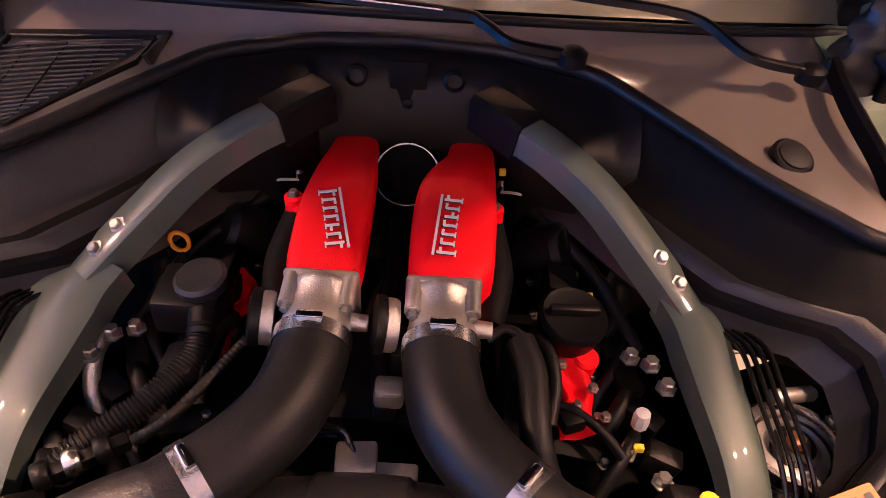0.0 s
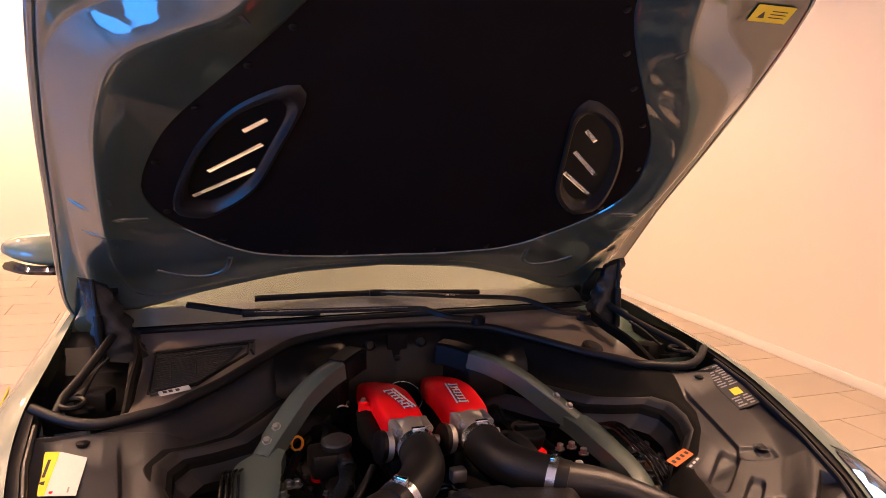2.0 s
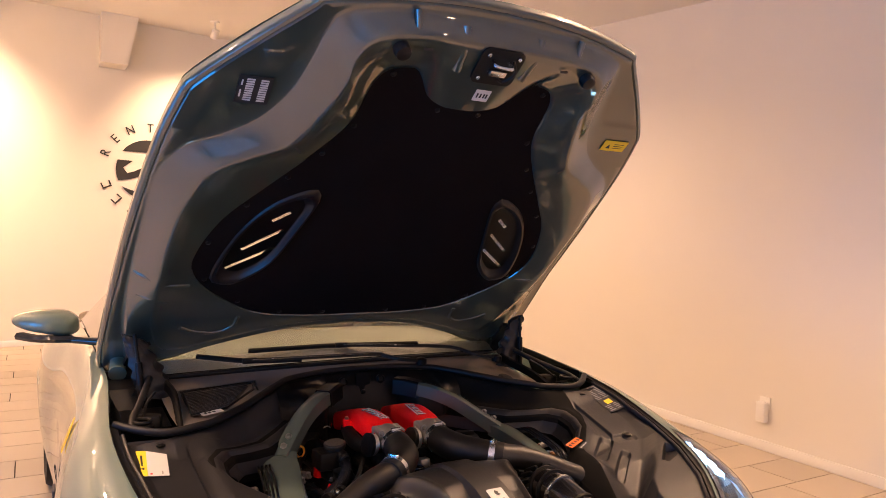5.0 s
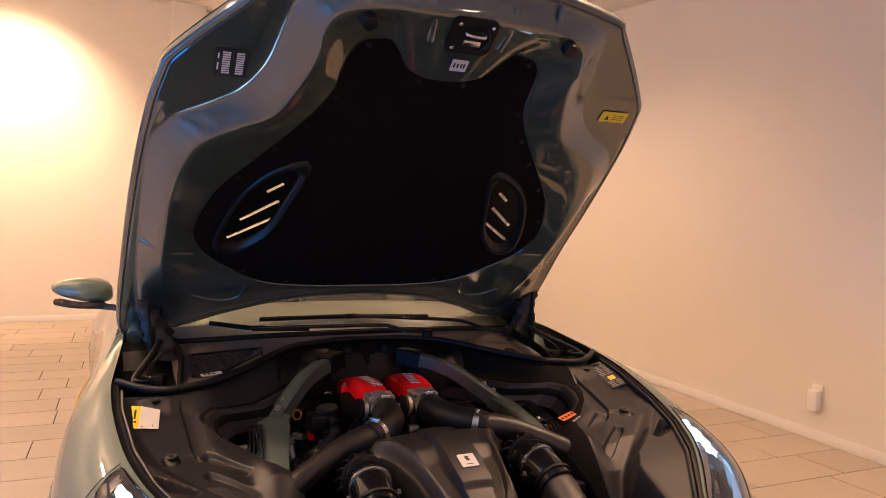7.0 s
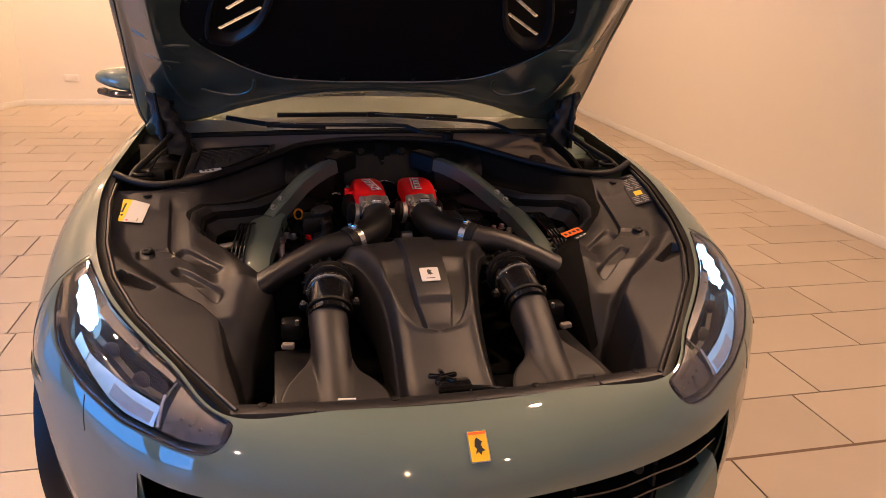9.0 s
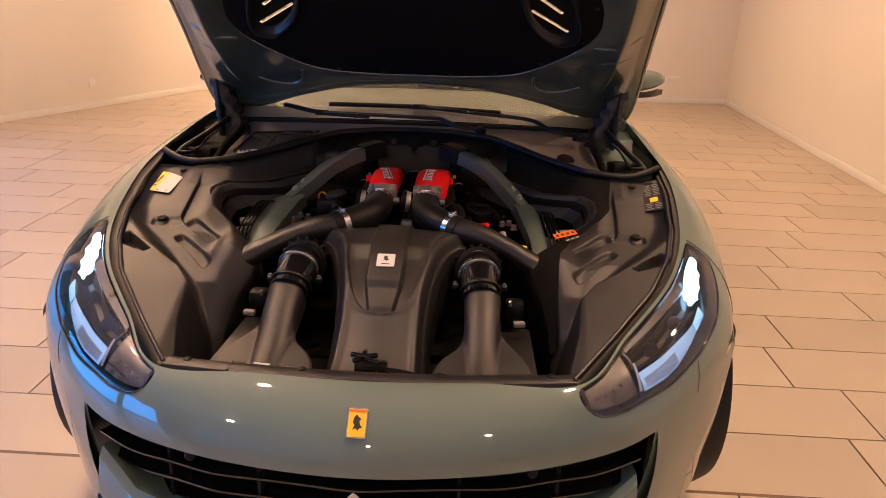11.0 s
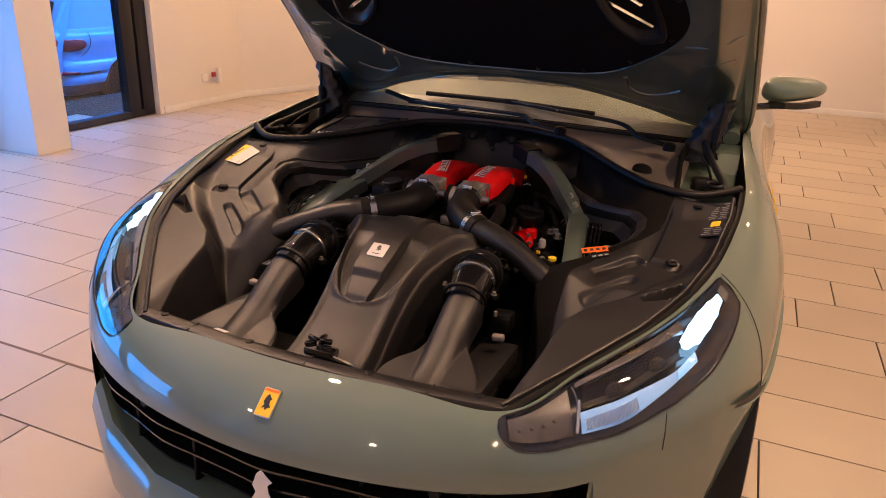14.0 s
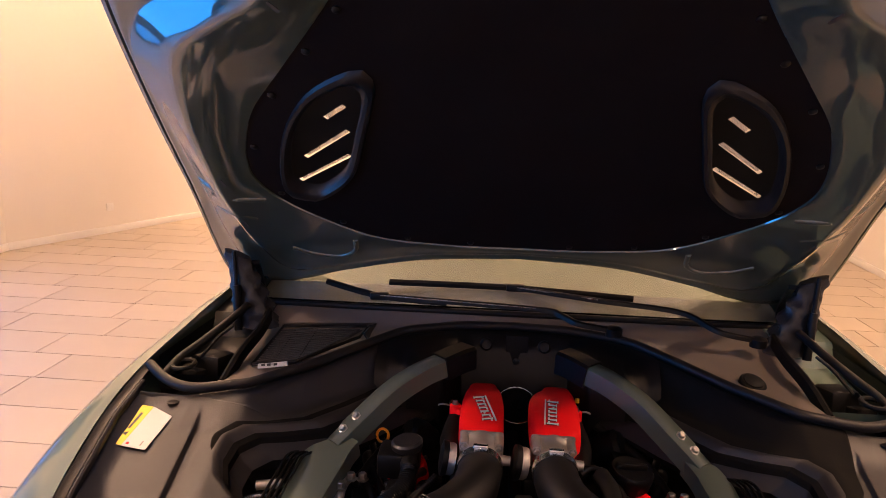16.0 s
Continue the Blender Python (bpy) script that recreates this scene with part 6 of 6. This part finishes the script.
    part("lamp_gap", tube([skin(side, k, lamp_limits(k)[0] - 0.006, 0.0) for k in np.linspace(K_TIP + 0.05, K_TOP - 0.02, 30)], 0.0012, 90, 6), INK, hl)

# shut lines and side slits on the wings
for side in (-1, 1):
    part("shut_line", tube([skin(side, 5.78 + 0.10 * (b - 0.3), b, 0.0) for b in np.linspace(0.08, 1.0, 16)], 0.0016, 30, 6), INK, car)
    part("shut_line", tube([skin(side, 3.9 - 0.12 * (b - 0.75), b, 0.0) for b in np.linspace(0.76, 1.0, 8)], 0.0014, 20, 6), INK, car)
    rows = []
    for k in np.linspace(4.95, 6.05, 16):
        m = body_point(k, 1.0)
        h = 0.020 * math.sin(math.pi * min(1, (k - 4.95) / 1.1)) ** 0.6 + 0.001
        rows.append([(side * (m[0] + 0.006), m[1], m[2] + 0.010 + h * q) for q in (-0.5, 0, 0.5)])
    part("side_slit", sheet(rows)[0], INK, car)
    # wing badge: shield drawn plain
    c, nn = skin(side, 9.25, 0.62, 0.002), body_normal(9.25, 0.62)
    part("wing_shield", prism([(-0.030, 0.045), (0.030, 0.045), (0.030, -0.008), (0.0, -0.050), (-0.030, -0.008)], 0.003, basis(c, (side * nn[0], nn[1], nn[2]), (0, -side, 0))), YELLOW, car, "yellow enamel shield badge")
    part("wing_outlet", box(0.008, 0.05, 0.30, pose(side * 0.945, 0.70, 0.50, 12), 0.003), INK, car)

# nose badge
p = body_point(0.0, 0.50)
p0, p1 = body_point(0, 0.44), body_point(0, 0.56)
n = np.cross((1, 0, 0), p0 - p1)
n = n if n[2] > 0 else -n
m = basis((0, p[1], p[2]), tuple(n))
bd = part("nose_badge", prism(rounded(0.040, 0.062, 0.003), 0.004, m, 0.001), CHROME, car, "small yellow enamel nose badge in a bright frame")
part("badge_enamel", prism(rounded(0.036, 0.058, 0.002), 0.001, m @ Matrix.Translation((0, 0, 0.004))), YELLOW, bd, smooth=False)
part("badge_emblem", prism([(x * 1.05, y * 1.3 - 0.004) for x, y in EMBLEM], 0.0008, m @ Matrix.Translation((0, 0, 0.0052))), INK, bd, smooth=False)
part("badge_stripe", prism(rounded(0.034, 0.005, 0.001), 0.0006, m @ Matrix.Translation((0, 0.025, 0.0052))), LABEL_O, bd, smooth=False)
# emblem on the grille
m = basis((0, -0.752, 0.372), (0, -1, 0.25))
part("grille_emblem", prism([(x * 3.0, y * 2.9) for x, y in EMBLEM], 0.006, m, 0.001), CHROME, car, "bright metal emblem standing on the grille")
for x in (-0.36, 0.36):
    part("parking_sensor", lathe([(0.012, -0.01), (0.012, 0.004), (0.009, 0.007)], basis((x, -0.695, 0.452), (0, -1, 0.2)), 16), BLACK, car)

# ---- ceiling spots ----
LAMPFACE = glow("lamp_face", (1.0, 0.80, 0.55), 25.0)
for (x, y), aim, watts, cone in SPOTS:
    z = ceil_z(x, y)
    d = (Vector(aim) - Vector((x, y, z - 0.16))).normalized()
    cs = tagged(new("ceiling_spot"), "white adjustable ceiling spotlight, switched on, in a set with one added fill", "spotlight", "ceiling spotlights")
    m = basis((x, y, z - 0.16), tuple(d), (1, 0.01, 0))
    part("spot_can", lathe([(0.020, -0.07), (0.042, -0.06), (0.046, 0.03), (0.043, 0.035), (0.040, 0.01)], m, 24), WHITEGLOSS, cs)
    part("spot_face", lathe([(0.002, 0.012), (0.038, 0.012), (0.038, 0.016), (0.002, 0.017)], m, 24), LAMPFACE, cs)
    part("spot_arm", tube([(x, y, z - 0.002), (x, y, z - 0.10)], 0.012, 4, 12), WHITEGLOSS, cs)
    part("spot_base", lathe([(0.05, 0.0), (0.05, -0.018), (0.044, -0.022)], Matrix.Translation((x, y, z)), 24), WHITEGLOSS, cs)
    lamp("spot_bulb", "POINT" if cone > 180 else "SPOT", Vector((x, y, z - 0.16)) + d * 0.05, aim, watts, WARM, 0.035, spot=cone, blend=0.35 if cone > 160 else 1.0)

# ---- sockets, sign, window, outside ----
def socket(at, nrm, n=1, label="white wall socket near the floor"):
    m = basis(at, nrm, (-nrm[1], nrm[0], 0))
    s = tagged(new("wall_socket"), label, "socket")
    part("socket_plate", box(0.082 * n, 0.082, 0.010, m @ Matrix.Translation((0, 0, 0.005)), 0.003), WHITEGLOSS, s)
    for j in range(n):
        part("socket_well", lathe([(0.020, 0.0101), (0.021, 0.012), (0.0185, 0.012), (0.0185, 0.0102)], m @ Matrix.Translation(((j - (n - 1) / 2) * 0.082, 0, 0)), 20), WHITEGLOSS, s)
    return s, m


def on_wall(a, b, y):
    t = (y - a[1]) / (b[1] - a[1])
    return a[0] + (b[0] - a[0]) * t


nR = (-12.7, 0.53, 0)
s, m = socket((on_wall(RF, RB, 1.40), 1.40, 0.33), nR, 1, "white wall socket with a plug-in box below it")
part("plug_box", box(0.075, 0.14, 0.05, m @ Matrix.Translation((0.0, -0.06, 0.035)), 0.012), WHITEGLOSS, s)
socket((-2.73, 7.711, 0.32), (0.06, -1, 0), 2, "double white wall socket above the baseboard")
socket((2.90, 8.052, 0.32), (0.06, -1, 0), 2, "double white wall socket above the baseboard")
nL = (2.79, -1.15, 0)
socket((on_wall(LB, LC, 5.90), 5.90, 0.268), nL)
nM = (1.19, -0.02, 0)
s, m = socket((on_wall(LC, LD, 4.30), 4.30, 0.28), nM, 1)
s, m = socket((on_wall(LC, LD, 4.46), 4.46, 0.285), nM, 1, "white wall socket with a red and white plug")
part("plug_box", box(0.05, 0.16, 0.05, m @ Matrix.Translation((0.03, 0.0, 0.03)), 0.01), WHITEGLOSS, s)
part("plug_cap", box(0.052, 0.05, 0.02, m @ Matrix.Translation((-0.05, 0.02, 0.03)), 0.006), material("red_plastic", (0.45, 0.05, 0.04), 0.5), s)

# round sign on the back wall, its lettering as plain strokes
sg = tagged(new("wall_sign"), "round dark painted sign with curved lettering on the back wall", "sign")
SX, SZ = 0.26, 2.12
m = basis((SX, 7.887, SZ), (0.06, -1, 0), (1, 0.06, 0)) @ Matrix.Diagonal((0.74, 0.74, 1, 1))


def on_disc(pts):
    return [(x * 0.5 / 115, y * 0.5 / 115) for x, y in pts]


def rim(a0, a1, n=16):
    return [(115 * math.cos(t), 115 * math.sin(t)) for t in np.radians(np.linspace(a0, a1, n))]


for outline in (rim(36, 144), rim(163, 203) + [(-70, -40), (-40, -30), (30, 10), (28, 34), (-50, -8), (-75, -16), (-90, 5), (-55, 32)],
                rim(216, 318, 24) + [(10, -92), (-60, -80)], [(18, 68), (28, 68), (28, 16), (18, 16)], [(28, 20), (95, 20), (112, -20), (60, -30)]):
    part("sign_shape", prism(on_disc(outline), 0.006, m), INK, sg, smooth=False)
for ch, a in (("R", 160), ("E", 137), ("N", 114), ("T", 88), ("A", 64)):
    t = radians(a)
    cu = bpy.data.curves.new("letter", "FONT")
    cu.body, cu.size, cu.extrude = ch, 0.21, 0.0025
    cu.align_x, cu.align_y = "CENTER", "CENTER"
    tmp = bpy.data.objects.new("letter", cu)
    me = bpy.data.meshes.new_from_object(tmp)
    bpy.data.objects.remove(tmp)
    me.materials.clear()
    me.materials.append(INK)
    ob = new("letter", me)
    ob.parent = sg
    ob.matrix_world = m @ Matrix.Translation((0.70 * math.cos(t), 0.70 * math.sin(t), 0.003)) @ Matrix.Rotation(t - math.pi / 2, 4, "Z") @ Matrix.Diagonal((0.86, 1, 1, 1))
for a in (203, 226, 249, 272, 295, 318, 341, 36):
    t = radians(a)
    mm = m @ Matrix.Translation((0.70 * math.cos(t), 0.70 * math.sin(t), 0)) @ Matrix.Rotation(t - math.pi / 2, 4, "Z")
    part("letter_bar", prism(rounded(0.025, 0.15, 0.005, 1), 0.005, mm @ Matrix.Translation((-0.045, 0, 0))), INK, sg, smooth=False)
    part("letter_bar", prism(rounded(0.08, 0.022, 0.005, 1), 0.005, mm @ Matrix.Translation((0.01, 0.064, 0))), INK, sg, smooth=False)
    part("letter_bar", prism(rounded(0.08, 0.022, 0.005, 1), 0.005, mm @ Matrix.Translation((0.01, -0.064, 0))), INK, sg, smooth=False)

# shop window frame
win = tagged(new("window_1"), "large shop window in a dark metal frame", "window", kind="structure")
dw = (Vector((*LF, 0)) - Vector((*LD, 0))).normalized()
mw = basis((*LD, 0), (0, 0, 1), dw)
for s0, w in ((0.06, 0.14), (0.23, 0.14), (1.55, 0.10), (2.8, 0.08), (4.5, 0.08), (6.4, 0.1)):
    part("window_post", box(w, 0.10, 2.88, mw @ Matrix.Translation((s0 + w / 2, -0.10, 1.445)), 0.006), FRAME, win)
for z, h in ((0.035, 0.06), (2.84, 0.1)):
    part("window_rail", box(6.4, 0.10, h, mw @ Matrix.Translation((3.27, -0.10, z)), 0.006), FRAME, win)
for s0, s1 in ((0.37, 1.55), (1.65, 2.8), (2.88, 4.5), (4.58, 6.4)):
    g = part("pane", box(s1 - s0, 0.008, 2.70, mw @ Matrix.Translation(((s0 + s1) / 2, -0.10, 1.43))), GLASS, win, smooth=False)
    g.visible_shadow = False
# ground and house front outside
bm = box(40, 80, 0.1, Matrix.Translation((-24.7, 3, -0.50)))
tagged(part("pavement", bm, material("street_asphalt", (0.06, 0.06, 0.065), 0.75, 0, 0, 0.03, 90, 0.2, 1.5, 0.4), smooth=False), "grey asphalt forecourt outside the window", "pavement", kind="structure")


# parked car outside
# pale car paint tinted blue: the street's blue daylight is in the colour
SUV = material("pale_paint_blue_light", (0.25, 0.44, 0.76), 0.35, 0.0, 1.0, 0.03, 500, 0.04, 2)
suv = tagged(new("parked_car"), "pale estate car parked outside the window, blue daylight put into its paint", "car")
T = pose(-7.50, 4.42, -0.45, 0, 0, 0)


def suv_row(s, w, h, z0, lean):
    pts = []
    for a in np.linspace(-1, 1, 15):
        pts.append(T @ Vector((a * w, s + lean * (1 - a * a), z0 + h)))
    return pts


prof = [(-0.02, 0.30), (-0.12, 0.36), (-0.14, 0.50), (-0.10, 0.56), (-0.06, 0.62), (-0.05, 0.80), (0.0, 0.95), (0.04, 1.0), (0.30, 1.35), (0.45, 1.45), (1.6, 1.52), (2.6, 1.45), (3.4, 1.0), (4.3, 0.85), (4.4, 0.4)]
rows = []
for s, z in prof:
    w = 0.86 if z < 1.02 else 0.86 - 0.22 * (z - 1.0) / 0.5
    rows.append([T @ Vector((a * w, s + 0.10 * a ** 4, z - 0.02 * a ** 6)) for a in np.linspace(-1, 1, 21)])
bm, vs = sheet(rows)
part("body", bm, SUV, suv)
TAILRED = material("tail_lamp_red", (0.55, 0.02, 0.03), 0.2, 0, 1)
UNDER = material("grey_underbody_plastic", (0.16, 0.13, 0.12), 0.55, 0, 0, 0.03, 300, 0.15, 4.0, 0.2)
# side section: how far out, at what height; a shoulder ledge, a hollow flank and a bumper roll
SECTION = [(0.74, 1.035), (0.82, 1.02), (0.868, 0.985), (0.885, 0.93), (0.876, 0.84), (0.862, 0.74), (0.866, 0.675), (0.898, 0.645), (0.912, 0.60), (0.905, 0.545), (0.872, 0.525), (0.892, 0.495), (0.905, 0.45), (0.885, 0.40)]
for q in (-1, 1):
    side_rows, skirt_rows = [], []
    for s in list(np.linspace(-0.10, 0.50, 14)) + list(np.linspace(0.54, 1.36, 26)) + [1.6, 2.2, 2.8, 3.4, 3.9, 4.3]:
        tuck = 0.26 * max(0.0, (0.30 - s) / 0.40) ** 2.2
        arch = 0.32 + 0.385 * math.sqrt(max(0, 1 - ((s - 0.95) / 0.385) ** 2)) if abs(s - 0.95) < 0.385 else 0
        side_rows.append([T @ Vector((q * (w - tuck), s + 0.03, max(z, min(arch, 0.98)))) for w, z in SECTION])
        skirt_rows.append([T @ Vector((q * (w - tuck), s + 0.03, max(z, min(arch, 0.98)))) for w, z in ((0.884, 0.401), (0.86, 0.34), (0.80, 0.27), (0.70, 0.25))])
    part("body_side", sheet(side_rows)[0], SUV, suv)
    upper = [(0.02, 1.03), (0.14, 1.16), (0.30, 1.34), (0.45, 1.44), (0.75, 1.485), (1.05, 1.50)]
    part("rear_pillar", sheet([[T @ Vector((q * (0.745 - 0.27 * (z - 1.03) * k), 0.03 + s, 1.03 + (z - 1.03) * k)) for k in (0, 0.25, 0.5, 0.75, 1)] for s, z in upper])[0], SUV, suv)
    part("side_glass", sheet([[T @ Vector((q * (0.745 - 0.13 * k), 0.03 + s, 1.035 + (z - 1.035) * k)) for k in (0, 0.5, 1)] for s, z in ((1.055, 1.49), (1.8, 1.51), (2.5, 1.44), (3.3, 1.05))])[0], GLOSSBLACK, suv)
    part("lower_skirt", sheet(skirt_rows)[0], UNDER, suv)
    part("tail_lamp", lathe([(0.002, 0.035), (0.03, 0.032), (0.06, 0.022), (0.080, 0.0), (0.082, -0.02)], T @ basis((q * 0.835, 0.185, 0.875), (q, -0.45, 0.12), (0.45 * q, 1, 0)) @ Matrix.Diagonal((2.5, 1.05, 1.0, 1)), 36), TAILRED, suv)
    part("fuel_flap_line" if q > 0 else "panel_line", tube([T @ Vector((q * 0.872, 0.44, 1.0)), T @ Vector((q * 0.888, 0.46, 0.92)), T @ Vector((q * 0.874, 0.42, 0.80)), T @ Vector((q * 0.850, 0.26, 0.70))], 0.004, 6, 6), INK, suv)
    part("wheel", lathe([(0.10, -0.1), (0.31, -0.1), (0.33, -0.06), (0.33, 0.06), (0.31, 0.1), (0.10, 0.1)], T @ basis((q * 0.80, 0.95, 0.32), (q, 0, 0), (0, 1, 0)), 30), RUBBER, suv)
    part("bumper_reflector", tube([T @ Vector((q * 0.70, -0.05, 0.552)), T @ Vector((q * 0.835, 0.08, 0.548)), T @ Vector((q * 0.878, 0.24, 0.542))], 0.022, 6, 10), TAILRED, suv)
    part("bumper_strip", tube([T @ Vector((q * 0.878, 0.24, 0.538)), T @ Vector((q * 0.888, 0.40, 0.532)), T @ Vector((q * 0.888, 0.54, 0.532))], 0.012, 6, 8), UNDER, suv)
part("rear_glass", sheet([[T @ Vector((a * 0.70, 0.03, 1.02)) for a in (-1, 0, 1)], [T @ Vector((a * 0.60, 0.27, 1.34)) for a in (-1, 0, 1)]])[0], GLOSSBLACK, suv)

# ---- floor tiles ----
TL, TW, GAP = 0.667, 0.333, 0.007
RIGHT = {-1: 1.075, 0: 1.565, 1: 1.696, 2: 2.184, 3: 2.315, 4: 2.164, 5: 2.519, 6: 2.697, 7: 2.939, 8: 1.732, 9: 1.305, 10: 1.462, 11: 1.147, 12: 1.311, 13: 1.168, 14: 1.614, 15: 1.202, 16: 1.341, 17: 1.738, 18: 1.548}
LEFT = {-2: -1.177, -1: -1.385, 0: -1.537, 1: -2.02, 2: -2.187, 3: -1.465, 4: -2.835, 5: -3.137, 6: -1.747, 8: -1.948, 9: -1.734, 11: -1.885, 13: -1.869, 14: -2.083, 15: -2.463}
rng = random.Random(7)
tile_bm = box(TL - GAP, TW - GAP, 0.012, Matrix.Translation((0, 0, -0.006)))
tile_me = bpy.data.meshes.new("tile")
tile_bm.to_mesh(tile_me)
tile_bm.free()
tile_me.materials.append(TILE)
rest = bmesh.new()


def inside(x, y):
    left = np.interp(y, [-4.6, 3.7, 4.89, 7.68], [-4.50, -4.44, -4.42, -3.27])
    right = np.interp(y, [-4.6, 8.1], [3.13, 3.66])
    return left - 0.4 < x < right + 0.4 and -4.9 < y < 8.4


spots_xy = []
for k in range(-14, 26):
    y = -0.105 + TW * (k + 0.5) + (0.004 if k < 0 else 0.0)
    o = RIGHT.get(k, rng.random() * TL)
    if k in LEFT:
        xs = [o + TL * (j + 0.5) for j in range(-14, 12) if o + TL * j > 0]
        xl = [LEFT[k] + TL * (j + 0.5) for j in range(-14, 12) if LEFT[k] + TL * (j + 1) < min(xs) - TL / 2 - 0.01]
        w = min(xs) - max(xl) - TL
        if w > 0.03:
            box(w - GAP, TW - GAP, 0.012, Matrix.Translation(((min(xs) + max(xl)) / 2, y, -0.006)), bm=rest)
        xs += xl
    else:
        xs = [o + TL * (j + 0.5) for j in range(-14, 12)]
    spots_xy += [(x, y) for x in xs if inside(x, y)]
spots_xy.sort(key=lambda p: (p[0] - 0.2) ** 2 + ((p[1] - 1.8) * 0.8) ** 2)
near = [p for p in spots_xy if not (abs(p[0]) < 0.55 and -0.3 < p[1] < 3.2)][:300]
chosen = set(near)
for x, y in spots_xy:
    if (x, y) in chosen:
        t = new("tile", tile_me)
        t.parent = floor
        t.location = (x, y, 0)
    else:
        box(TL - GAP, TW - GAP, 0.012, Matrix.Translation((x, y, -0.006)), bm=rest)
tagged(part("tile_field", rest, TILE, floor, smooth=False), kind="stuff")
# wider brown movement joint
bm = box(7.8, 0.013, 0.004, Matrix.Translation((-0.6, -0.103, -0.0015)))
tagged(part("movement_joint", bm, material("brown_joint", (0.16, 0.10, 0.06), 0.6, 0, 0, 0.03, 100, 0.2, 5), floor, smooth=False))
